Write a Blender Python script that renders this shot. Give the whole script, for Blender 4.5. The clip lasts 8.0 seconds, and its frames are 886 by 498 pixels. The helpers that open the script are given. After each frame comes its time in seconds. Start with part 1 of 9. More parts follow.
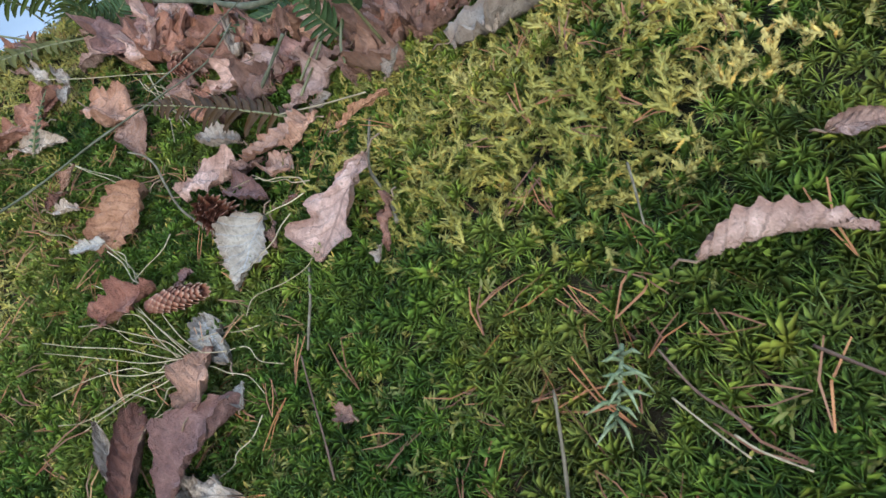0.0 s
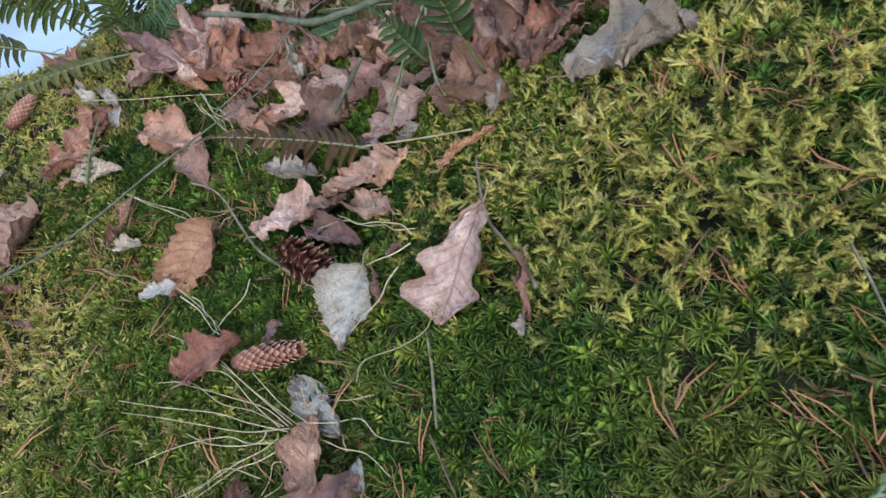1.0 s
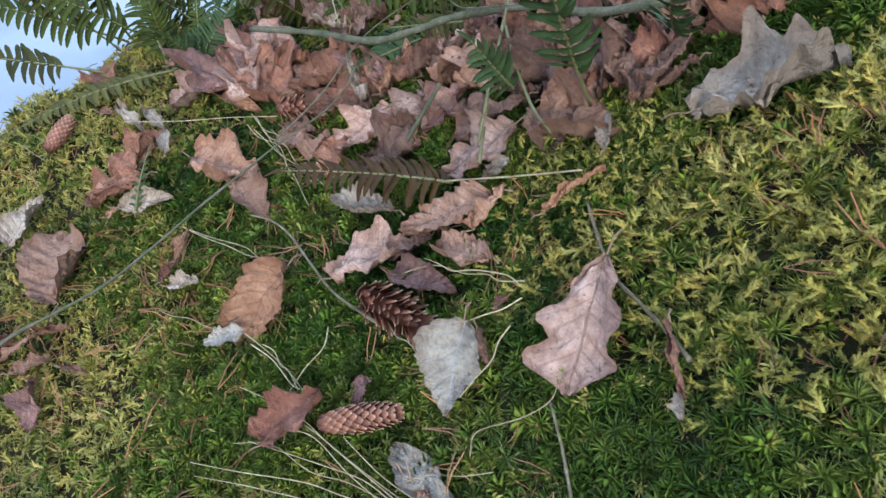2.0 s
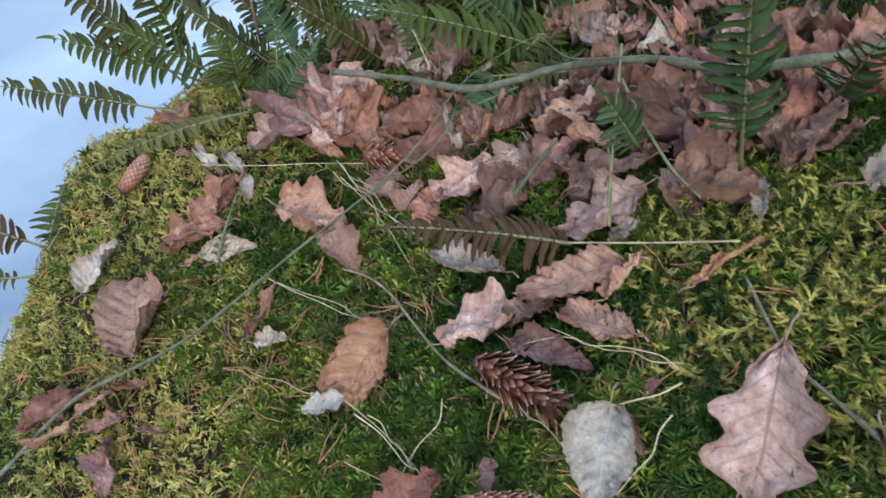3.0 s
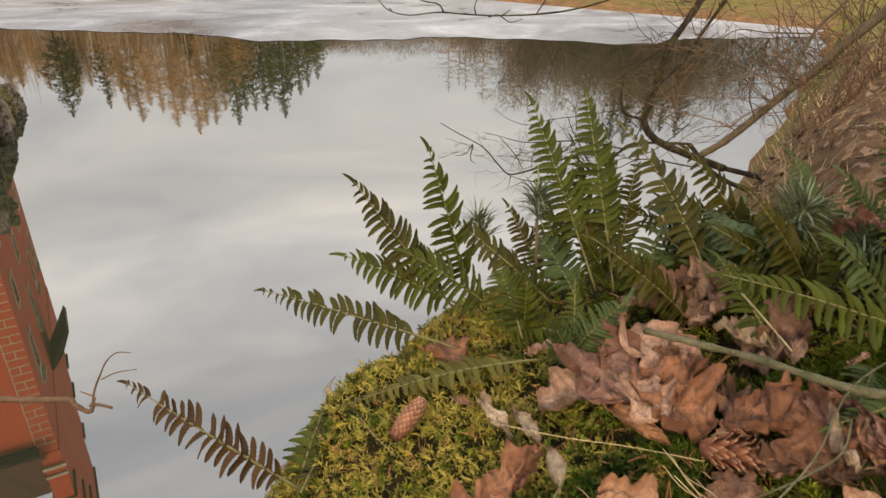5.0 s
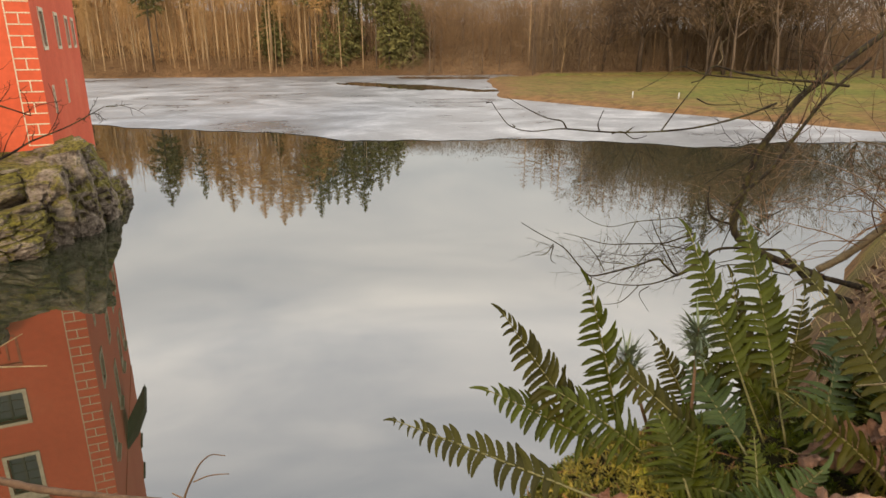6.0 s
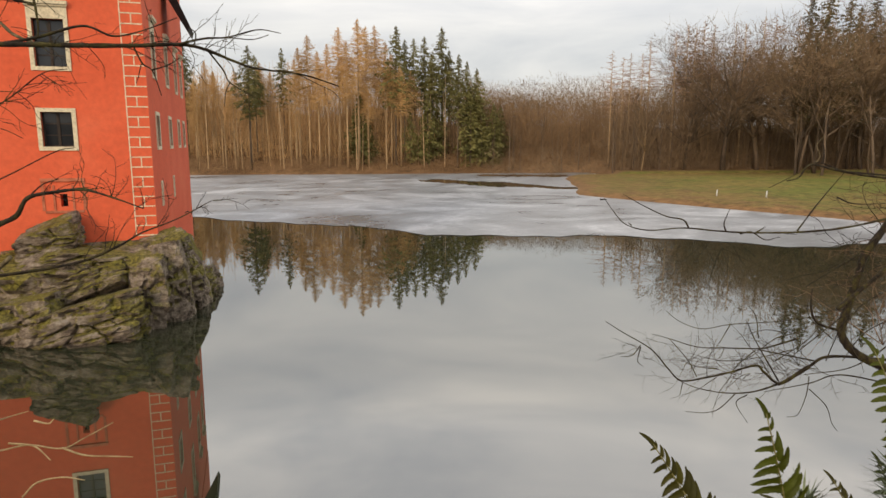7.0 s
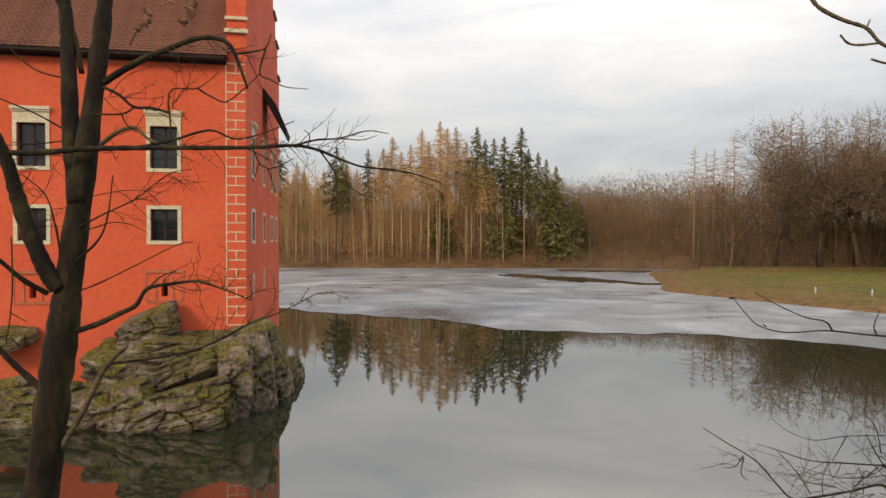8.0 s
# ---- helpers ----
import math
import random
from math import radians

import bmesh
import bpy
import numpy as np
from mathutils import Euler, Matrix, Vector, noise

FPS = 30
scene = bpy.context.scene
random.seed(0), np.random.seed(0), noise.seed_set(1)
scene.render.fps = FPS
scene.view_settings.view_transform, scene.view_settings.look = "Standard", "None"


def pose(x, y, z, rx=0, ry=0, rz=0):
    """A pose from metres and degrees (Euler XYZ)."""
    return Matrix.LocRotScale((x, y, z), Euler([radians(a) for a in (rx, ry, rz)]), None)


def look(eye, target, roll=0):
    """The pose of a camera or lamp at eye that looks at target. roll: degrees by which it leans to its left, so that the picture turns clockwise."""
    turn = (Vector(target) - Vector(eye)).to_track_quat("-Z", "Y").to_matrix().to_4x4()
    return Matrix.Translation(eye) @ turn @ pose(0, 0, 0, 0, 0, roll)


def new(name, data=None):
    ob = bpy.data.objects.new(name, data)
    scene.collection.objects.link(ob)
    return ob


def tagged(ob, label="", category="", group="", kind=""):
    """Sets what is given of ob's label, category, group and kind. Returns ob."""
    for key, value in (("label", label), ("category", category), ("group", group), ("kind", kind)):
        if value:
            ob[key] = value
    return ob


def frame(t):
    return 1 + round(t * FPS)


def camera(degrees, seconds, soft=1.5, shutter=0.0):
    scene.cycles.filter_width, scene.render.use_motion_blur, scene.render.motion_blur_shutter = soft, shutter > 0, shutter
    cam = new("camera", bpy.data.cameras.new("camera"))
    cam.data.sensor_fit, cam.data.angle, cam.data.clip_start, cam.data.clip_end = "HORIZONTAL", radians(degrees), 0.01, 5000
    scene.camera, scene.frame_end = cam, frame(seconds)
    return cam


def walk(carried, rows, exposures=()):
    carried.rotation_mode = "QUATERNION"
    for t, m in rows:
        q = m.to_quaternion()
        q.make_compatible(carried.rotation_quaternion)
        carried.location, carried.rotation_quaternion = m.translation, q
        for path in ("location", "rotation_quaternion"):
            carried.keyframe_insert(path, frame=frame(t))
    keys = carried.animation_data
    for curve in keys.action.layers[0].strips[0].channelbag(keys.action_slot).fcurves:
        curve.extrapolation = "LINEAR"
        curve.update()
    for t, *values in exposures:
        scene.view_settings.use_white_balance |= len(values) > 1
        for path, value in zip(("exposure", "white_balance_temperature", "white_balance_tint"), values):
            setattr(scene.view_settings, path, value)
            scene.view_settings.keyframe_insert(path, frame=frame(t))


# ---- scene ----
cam = camera(69.2, 8.0, soft=1.45, shutter=0.15)
PATH = [
    (0, (1.143, -0.172, 5.628), (2.0, 0.965, 4.224), 0.4),
    (0.5, (1.13, -0.124, 5.627), (1.983, 1.006, 4.214), 0.4),
    (1, (1.114, -0.073, 5.631), (1.954, 1.047, 4.203), -0.1),
    (1.5, (1.101, -0.028, 5.629), (1.935, 1.084, 4.191), -0.2),
    (2.8, (1.058, 0.081, 5.622), (1.914, 1.219, 4.218), 0.7),
    (3, (1.047, 0.097, 5.619), (1.903, 1.285, 4.257), 0.7),
    (3.5, (1.021, 0.149, 5.614), (1.86, 1.467, 4.366), 0.6),
    (4, (1.001, 0.201, 5.609), (1.795, 1.649, 4.481), 0.5),
    (4.5, (0.981, 0.251, 5.611), (1.711, 1.816, 4.602), 0.5),
    (5, (0.957, 0.296, 5.615), (1.614, 1.966, 4.733), 0.6),
    (5.2, (0.944, 0.316, 5.62), (1.571, 2.026, 4.791), 0.7),
    (6.3, (0.884, 0.397, 5.635), (1.300, 2.281, 5.107), -0.0),
    (6.5, (0.879, 0.415, 5.635), (1.251, 2.323, 5.163), 0.0),
    (7, (0.86, 0.458, 5.627), (1.12, 2.413, 5.3), 0.0),
    (7.5, (0.83, 0.478, 5.628), (0.972, 2.465, 5.447), 0.0),
    (8, (0.804, 0.492, 5.627), (0.824, 2.492, 5.591), 0.1),
]
EXPOSURES = [(0, 1.13, 4850, 6), (2.8, 1.14, 4850, 7), (3.05, 1.12, 4970, 8), (3.5, 1.02, 6750, 17), (4.0, 0.92, 7550, 16), (5.2, 0.78, 8000, 14), (6.3, 0.62, 7900, 13), (8.0, 0.15, 7550, 13)]
walk(cam, [(t, look(eye, target, roll)) for t, eye, target, roll in PATH], EXPOSURES)

# ---- sky and sun: bright overcast, low soft sun from behind the near bank ----
SUN_AZIMUTH, SUN_HEIGHT = 212.0, 26.0
world = bpy.data.worlds.new("overcast_sky")
scene.world = world
world.use_nodes = True
wn, wl = world.node_tree.nodes, world.node_tree.links
wn.clear()
w_out, w_bg = wn.new("ShaderNodeOutputWorld"), wn.new("ShaderNodeBackground")
w_sky = wn.new("ShaderNodeTexSky")
w_sky.sky_type, w_sky.sun_disc = "NISHITA", False
w_sky.sun_elevation, w_sky.sun_rotation = radians(SUN_HEIGHT), radians(SUN_AZIMUTH)
w_coord, w_map = wn.new("ShaderNodeTexCoord"), wn.new("ShaderNodeMapping")
w_map.inputs["Scale"].default_value = (1.0, 1.0, 4.5)
w_noise, w_ramp, w_mix = wn.new("ShaderNodeTexNoise"), wn.new("ShaderNodeValToRGB"), wn.new("ShaderNodeMixRGB")
w_noise.inputs["Scale"].default_value, w_noise.inputs["Detail"].default_value = 2.3, 6.0
w_noise.inputs["Roughness"].default_value, w_noise.inputs["Distortion"].default_value = 0.55, 0.5
w_ramp.color_ramp.elements[0].position, w_ramp.color_ramp.elements[1].position = 0.30, 0.70
w_ramp.color_ramp.elements[0].color, w_ramp.color_ramp.elements[1].color = (5.4, 5.8, 6.4, 1), (8.9, 8.95, 8.95, 1)
w_mix.inputs[0].default_value = 0.85
wl.new(w_coord.outputs["Generated"], w_map.inputs["Vector"])
wl.new(w_map.outputs["Vector"], w_noise.inputs["Vector"])
wl.new(w_noise.outputs["Fac"], w_ramp.inputs["Fac"])
wl.new(w_sky.outputs["Color"], w_mix.inputs[1])
w_sep, w_rise, w_lift = wn.new("ShaderNodeSeparateXYZ"), wn.new("ShaderNodeValToRGB"), wn.new("ShaderNodeMixRGB")
for place, level in ((0.0, (0.80, 0.86, 0.94)), (0.16, (0.90, 0.97, 1.06)), (0.25, (1.36, 1.42, 1.50)), (0.34, (1.66, 1.72, 1.80)), (0.42, (2.26, 2.33, 2.44)), (0.50, (1.86, 1.96, 2.14)), (0.62, (1.42, 1.54, 1.76)), (0.75, (1.50, 1.62, 1.86))):
    stop = w_rise.color_ramp.elements.new(place) if 0 < place < 0.75 else w_rise.color_ramp.elements[0 if place == 0 else -1]
    stop.position, stop.color = place, (*level, 1)
w_lift.blend_type, w_lift.inputs[0].default_value = "MULTIPLY", 1.0
wl.new(w_coord.outputs["Generated"], w_sep.inputs[0])
wl.new(w_sep.outputs["Z"], w_rise.inputs["Fac"])
wl.new(w_ramp.outputs["Color"], w_lift.inputs[1])
wl.new(w_rise.outputs["Color"], w_lift.inputs[2])
wl.new(w_lift.outputs["Color"], w_mix.inputs[2])
wl.new(w_mix.outputs["Color"], w_bg.inputs["Color"])
w_bg.inputs["Strength"].default_value = 0.085
wl.new(w_bg.outputs["Background"], w_out.inputs["Surface"])
sun = new("sun", bpy.data.lights.new("sun", "SUN"))
sun.data.energy, sun.data.angle, sun.data.color = 1.5, radians(14), (1.0, 0.86, 0.68)
az, el = radians(SUN_AZIMUTH), radians(SUN_HEIGHT)
sun.matrix_basis = look((math.sin(az) * math.cos(el) * 50, math.cos(az) * math.cos(el) * 50, math.sin(el) * 50), (0, 0, 0))

# ---- building helpers ----
class Geo:
    """Vertices, faces and optional UVs of one mesh."""

    def __init__(self):
        self.v, self.f, self.uv = [], [], {}

    def add(self, verts, faces):
        k = len(self.v)
        self.v.extend(tuple(p) for p in verts)
        self.f.extend(tuple(i + k for i in face) for face in faces)
        return self

    def box(self, x0, y0, z0, x1, y1, z1, m=None):
        pts = [Vector((x, y, z)) for z in (z0, z1) for x, y in ((x0, y0), (x1, y0), (x1, y1), (x0, y1))]
        if m is not None:
            pts = [m @ p for p in pts]
        return self.add(pts, [(3, 2, 1, 0), (4, 5, 6, 7), (0, 1, 5, 4), (1, 2, 6, 5), (2, 3, 7, 6), (3, 0, 4, 7)])

    def tube(self, pts, radii, sides=6):
        pts = [Vector(p) for p in pts]
        if not hasattr(radii, "__len__"):
            radii = [radii] * len(pts)
        side = None
        rings = []
        for i, p in enumerate(pts):
            d = (pts[min(i + 1, len(pts) - 1)] - pts[max(i - 1, 0)]).normalized()
            if side is None:
                side = d.orthogonal()
            side = (side - d * side.dot(d)).normalized()
            up = d.cross(side)
            rings.append([p + (side * math.cos(a) + up * math.sin(a)) * radii[i] for a in (2 * math.pi * k / sides for k in range(sides))])
        faces = []
        for i in range(len(pts) - 1):
            for k in range(sides):
                n = (k + 1) % sides
                faces.append((i * sides + k, i * sides + n, (i + 1) * sides + n, (i + 1) * sides + k))
        faces.append(tuple(range(sides - 1, -1, -1)))
        faces.append(tuple((len(pts) - 1) * sides + k for k in range(sides)))
        return self.add([q for r in rings for q in r], faces)

    def grid(self, rows, uvs=None):
        """rows: lists of points of equal length."""
        n, k = len(rows[0]), len(self.v)
        self.add([p for r in rows for p in r], [(i * n + j, i * n + j + 1, (i + 1) * n + j + 1, (i + 1) * n + j) for i in range(len(rows) - 1) for j in range(n - 1)])
        if uvs:
            for i, uv in enumerate(q for r in uvs for q in r):
                self.uv[k + i] = uv
        return self

    def mesh(self, name, material, smooth=True):
        me = bpy.data.meshes.new(name)
        me.from_pydata(self.v, [], self.f)
        if self.uv:
            layer = me.uv_layers.new(name="leaf_uv")
            idx = np.empty(len(me.loops), dtype=np.int32)
            me.loops.foreach_get("vertex_index", idx)
            table = np.zeros((len(self.v), 2), dtype=np.float32)
            for i, q in self.uv.items():
                table[i] = q
            layer.data.foreach_set("uv", table[idx].ravel())
        me.materials.append(material)
        if smooth:
            me.polygons.foreach_set("use_smooth", [True] * len(me.polygons))
        return me


def part(name, geo, material, parent=None, label="", smooth=True):
    ob = new(name, geo.mesh(name, material, smooth) if isinstance(geo, Geo) else geo)
    ob.parent = parent
    return tagged(ob, label)


def thing(name, label, category, group="", at=(0, 0, 0)):
    ob = new(name)
    ob.location = at
    ob.empty_display_size = 0.02
    return tagged(ob, label, category, group)


def scattered(name, base_v, base_f, turns, offsets, material, parent=None, smooth=False):
    """One joined mesh of many turned copies of a small clump."""
    base_v, base_f = np.asarray(base_v, np.float32), np.asarray(base_f, np.int32)
    k, n, c = len(turns), len(base_v), base_f.shape[1]
    verts = np.einsum("kij,nj->kni", turns, base_v) + offsets[:, None, :]
    faces = (base_f[None] + (np.arange(k) * n)[:, None, None]).reshape(-1)
    me = bpy.data.meshes.new(name)
    me.vertices.add(k * n)
    me.vertices.foreach_set("co", verts.astype(np.float32).ravel())
    me.loops.add(len(faces))
    me.loops.foreach_set("vertex_index", faces.astype(np.int32))
    me.polygons.add(k * len(base_f))
    me.polygons.foreach_set("loop_start", np.arange(0, len(faces), c, dtype=np.int32))
    me.update(calc_edges=True)
    if smooth:
        me.polygons.foreach_set("use_smooth", [True] * len(me.polygons))
    me.materials.append(material)
    ob = new(name, me)
    ob.parent = parent
    return tagged(ob, kind="stuff")


def turn_matrices(normals, spins, sizes, tilt, rng):
    """Rotation-and-scale matrices whose z follows the normals, with random lean."""
    nz = normals + rng.normal(0, tilt, normals.shape)
    nz /= np.linalg.norm(nz, axis=1)[:, None]
    ref = np.stack([np.cos(spins), np.sin(spins), np.zeros_like(spins)], 1)
    ax = ref - nz * np.sum(ref * nz, 1)[:, None]
    ax /= np.linalg.norm(ax, axis=1)[:, None]
    ay = np.cross(nz, ax)
    return np.stack([ax, ay, nz], 2) * sizes[:, None, None]


# ---- materials ----
def material(name, build, rough=0.8, metal=0.0, spec=0.3):
    """A Principled material; build(nodes, links, shader) wires its colour and relief."""
    m = bpy.data.materials.new(name)
    m.use_nodes = True
    nt = m.node_tree
    sh = nt.nodes["Principled BSDF"]
    sh.inputs["Roughness"].default_value = rough
    sh.inputs["Metallic"].default_value = metal
    sh.inputs["Specular IOR Level"].default_value = spec
    build(nt.nodes, nt.links, sh)
    return m


def noise_node(n, l, scale, detail=5.0, rough=0.6, coord="Object", stretch=None):
    tc = n.new("ShaderNodeTexCoord")
    tex = n.new("ShaderNodeTexNoise")
    tex.inputs["Scale"].default_value, tex.inputs["Detail"].default_value, tex.inputs["Roughness"].default_value = scale, detail, rough
    if stretch:
        mp = n.new("ShaderNodeMapping")
        mp.inputs["Scale"].default_value = stretch
        l.new(tc.outputs[coord], mp.inputs["Vector"])
        l.new(mp.outputs["Vector"], tex.inputs["Vector"])
    else:
        l.new(tc.outputs[coord], tex.inputs["Vector"])
    return tex


def ramp_node(n, l, source, stops):
    r = n.new("ShaderNodeValToRGB")
    while len(r.color_ramp.elements) < len(stops):
        r.color_ramp.elements.new(0.5)
    for e, (p, c) in zip(r.color_ramp.elements, stops):
        e.position, e.color = p, (*c, 1) if len(c) == 3 else c
    l.new(source, r.inputs["Fac"])
    return r


def mix_node(n, l, fac, a, b, mode="MIX"):
    x = n.new("ShaderNodeMixRGB")
    x.blend_type = mode
    for s, v in ((0, fac), (1, a), (2, b)):
        if hasattr(v, "is_linked"):
            l.new(v, x.inputs[s])
        elif s == 0:
            x.inputs[0].default_value = v
        else:
            x.inputs[s].default_value = (*v, 1)
    return x.outputs["Color"]


def bump_node(n, l, sh, height, strength, distance):
    b = n.new("ShaderNodeBump")
    b.inputs["Strength"].default_value, b.inputs["Distance"].default_value = strength, distance
    l.new(height, b.inputs["Height"])
    l.new(b.outputs["Normal"], sh.inputs["Normal"])


def mottled(name, stops, scale, rough=0.8, bump=0.0, fine=8.0, coord="Object", spec=0.3, stretch=None, vary=0.0, island=False, value=0.25):
    """Two-scale mottled colour with fine relief; may vary from object to object or from island to island."""
    def build(n, l, sh):
        a = noise_node(n, l, scale, coord=coord, stretch=stretch)
        b = noise_node(n, l, scale * fine, coord=coord, stretch=stretch)
        col = ramp_node(n, l, a.outputs["Fac"], stops).outputs["Color"]
        shade = ramp_node(n, l, b.outputs["Fac"], [(0.3, (1 - value,) * 3), (0.7, (1 + value,) * 3)]).outputs["Color"]
        col = mix_node(n, l, 1.0, col, shade, "MULTIPLY")
        if vary or island:
            src = n.new("ShaderNodeNewGeometry").outputs["Random Per Island"] if island else n.new("ShaderNodeObjectInfo").outputs["Random"]
            v = vary or 0.3
            col = mix_node(n, l, 1.0, col, ramp_node(n, l, src, [(0, (1 - v, 1 - v, 1 - v)), (1, (1 + v, 1 + v, 1 + v))]).outputs["Color"], "MULTIPLY")
        l.new(col, sh.inputs["Base Color"])
        if bump:
            bump_node(n, l, sh, b.outputs["Fac"], 0.6, bump)
    return material(name, build, rough=rough, spec=spec)


# ---- the ground: a mossy knoll, its bank, the lake bed and the far shores, one sheet ----
def smooth_max(a, b, k):
    return 0.5 * (a + b + np.sqrt((a - b) ** 2 + k * k))


def soft_clamp(x, lo, hi, k=0.08):
    return -smooth_max(-smooth_max(x, lo, k), -hi, k)


def knoll_edge(x, y):
    """Metres beyond the rim, where the knoll falls to the water."""
    e = smooth_max(-0.73 * (x - 1.07) + 0.68 * (y - 0.82), 0.97 * (y - 1.00 - 0.13 * (x - 1.2)), 0.05)
    return smooth_max(e, 0.55 * (x - 1.95) + 0.60 * (y - 0.75), 0.05)


def knoll(x, y):
    u, v = soft_clamp(x, 0.75, 2.1) - 1.2, soft_clamp(y, -0.45, 1.25) - 0.4
    z = 5.212 + 0.4067 * u - 0.1181 * v - 0.0223 * u * u - 0.701 * u * v + 0.2118 * v * v
    z = z + 0.012 * np.sin(9.3 * x + 4.1 * y + 0.6) * np.sin(7.9 * y - 5.2 * x + 1.9) + 0.006 * np.sin(23 * x - 11 * y) * np.sin(19 * y + 13 * x)
    z = z + 0.18 * np.clip(-0.4 - y, 0, 12) + 0.12 * np.clip(x - 2.0, 0, 9) * np.clip(0.3 - y, 0, 1)
    z = z + 0.035 * np.exp(-((x - 1.07) ** 2 + (y - 0.85) ** 2) / 0.06 ** 2)
    edge = knoll_edge(x, y) - 0.030 * np.exp(-((x - 1.04) ** 2 + (y - 0.86) ** 2) / 0.09 ** 2)
    return z - 1.0 * (edge + np.sqrt(edge * edge + 0.0022)) * (1.0 + 0.25 * np.sin(3.1 * x + 2.3 * y) * np.exp(-0.7 * np.clip(edge, 0, 20)))


def wobble(x, y, s):
    return np.sin(x / s + 1.3) * np.cos(y / s * 0.8 + 0.4) + 0.5 * np.sin(x / s * 2.3 + y / s * 1.7)


def ground_z(x, y):
    x, y = np.asarray(x, float), np.asarray(y, float)
    far = y - 117.5 + 0.9 * wobble(x, y, 7.0)
    z = np.maximum(knoll(x, y), -1.4)
    along, off = 0.80 * (x - 2.0) + 0.60 * (y - 0.9), -0.60 * (x - 2.0) + 0.80 * (y - 0.9)
    bank = 4.62 - 0.03 * np.clip(along, 0, 12) + 0.30 * np.clip(-off, 0, 6) - 2.0 * np.clip(off, 0, 10) - 2.5 * np.clip(2.3 - x, 0, 4) - 0.07 * np.clip(along - 8, 0, 60) + 0.06 * wobble(x, y, 0.5)
    z = np.maximum(z, bank)
    z = np.maximum(z, np.clip(0.35 * far, -1.4, 0.7) + np.minimum(np.clip(0.30 * (far - 2), 0, 60), 10.5 - 2.0 * np.tanh((x - 18) / 8.0) + 0.9 * np.sin(x / 7.3) + 0.6 * np.sin(x / 3.1 + 0.08 * y)))
    mead = np.minimum(x - 24.4 - 0.45 * wobble(x, y, 5.0) - 0.30 * np.clip(y - 67, 0, 60) - 0.50 * np.clip(67 - y, 0, 60), 106.5 - y + 0.04 * (x - 35))
    z = np.maximum(z, np.clip(0.22 * mead, -1.4, 0.35) + np.clip(0.012 * mead, 0, 1.5))
    wood = np.minimum(x - 42.0 - 2.0 * wobble(x, y, 11.0), y - 101.0)
    z = np.maximum(z, np.clip(0.25 * wood, -1.4, 0.8) + np.where(wood > 0, np.clip(0.14 * (y - 112), 0, 9), 0))
    return np.maximum(z, np.clip(0.2 * (-70 - x), -1.4, 6))


def axis(lo, hi, step, reach):
    core = list(np.arange(lo, hi, step))
    out, s, a, b = core, step, lo, hi
    left, right = [], []
    while b < reach or a > -reach:
        s *= 1.16
        a, b = a - s, b + s
        left.append(a)
        right.append(b)
    return np.array(left[::-1] + out + right)


gx, gy = axis(0.70, 2.3, 0.018, 3200.0), axis(-0.35, 1.45, 0.018, 3200.0)
gx = np.sort(np.concatenate([gx, np.arange(21, 60, 1.2)]))
gy = np.sort(np.concatenate([gy, np.concatenate([np.arange(44, 96, 1.8), np.arange(96, 124, 1.1)])]))
GX, GY = np.meshgrid(gx, gy, indexing="ij")
GZ = ground_z(GX, GY)
near = (GX > 0.5) & (GX < 2.6) & (GY > -0.6) & (GY < 1.7)
GZ = GZ - 0.012 * near + near * 0.004 * np.sin(GX * 210 + 3 * np.sin(GY * 90)) * np.sin(GY * 190)


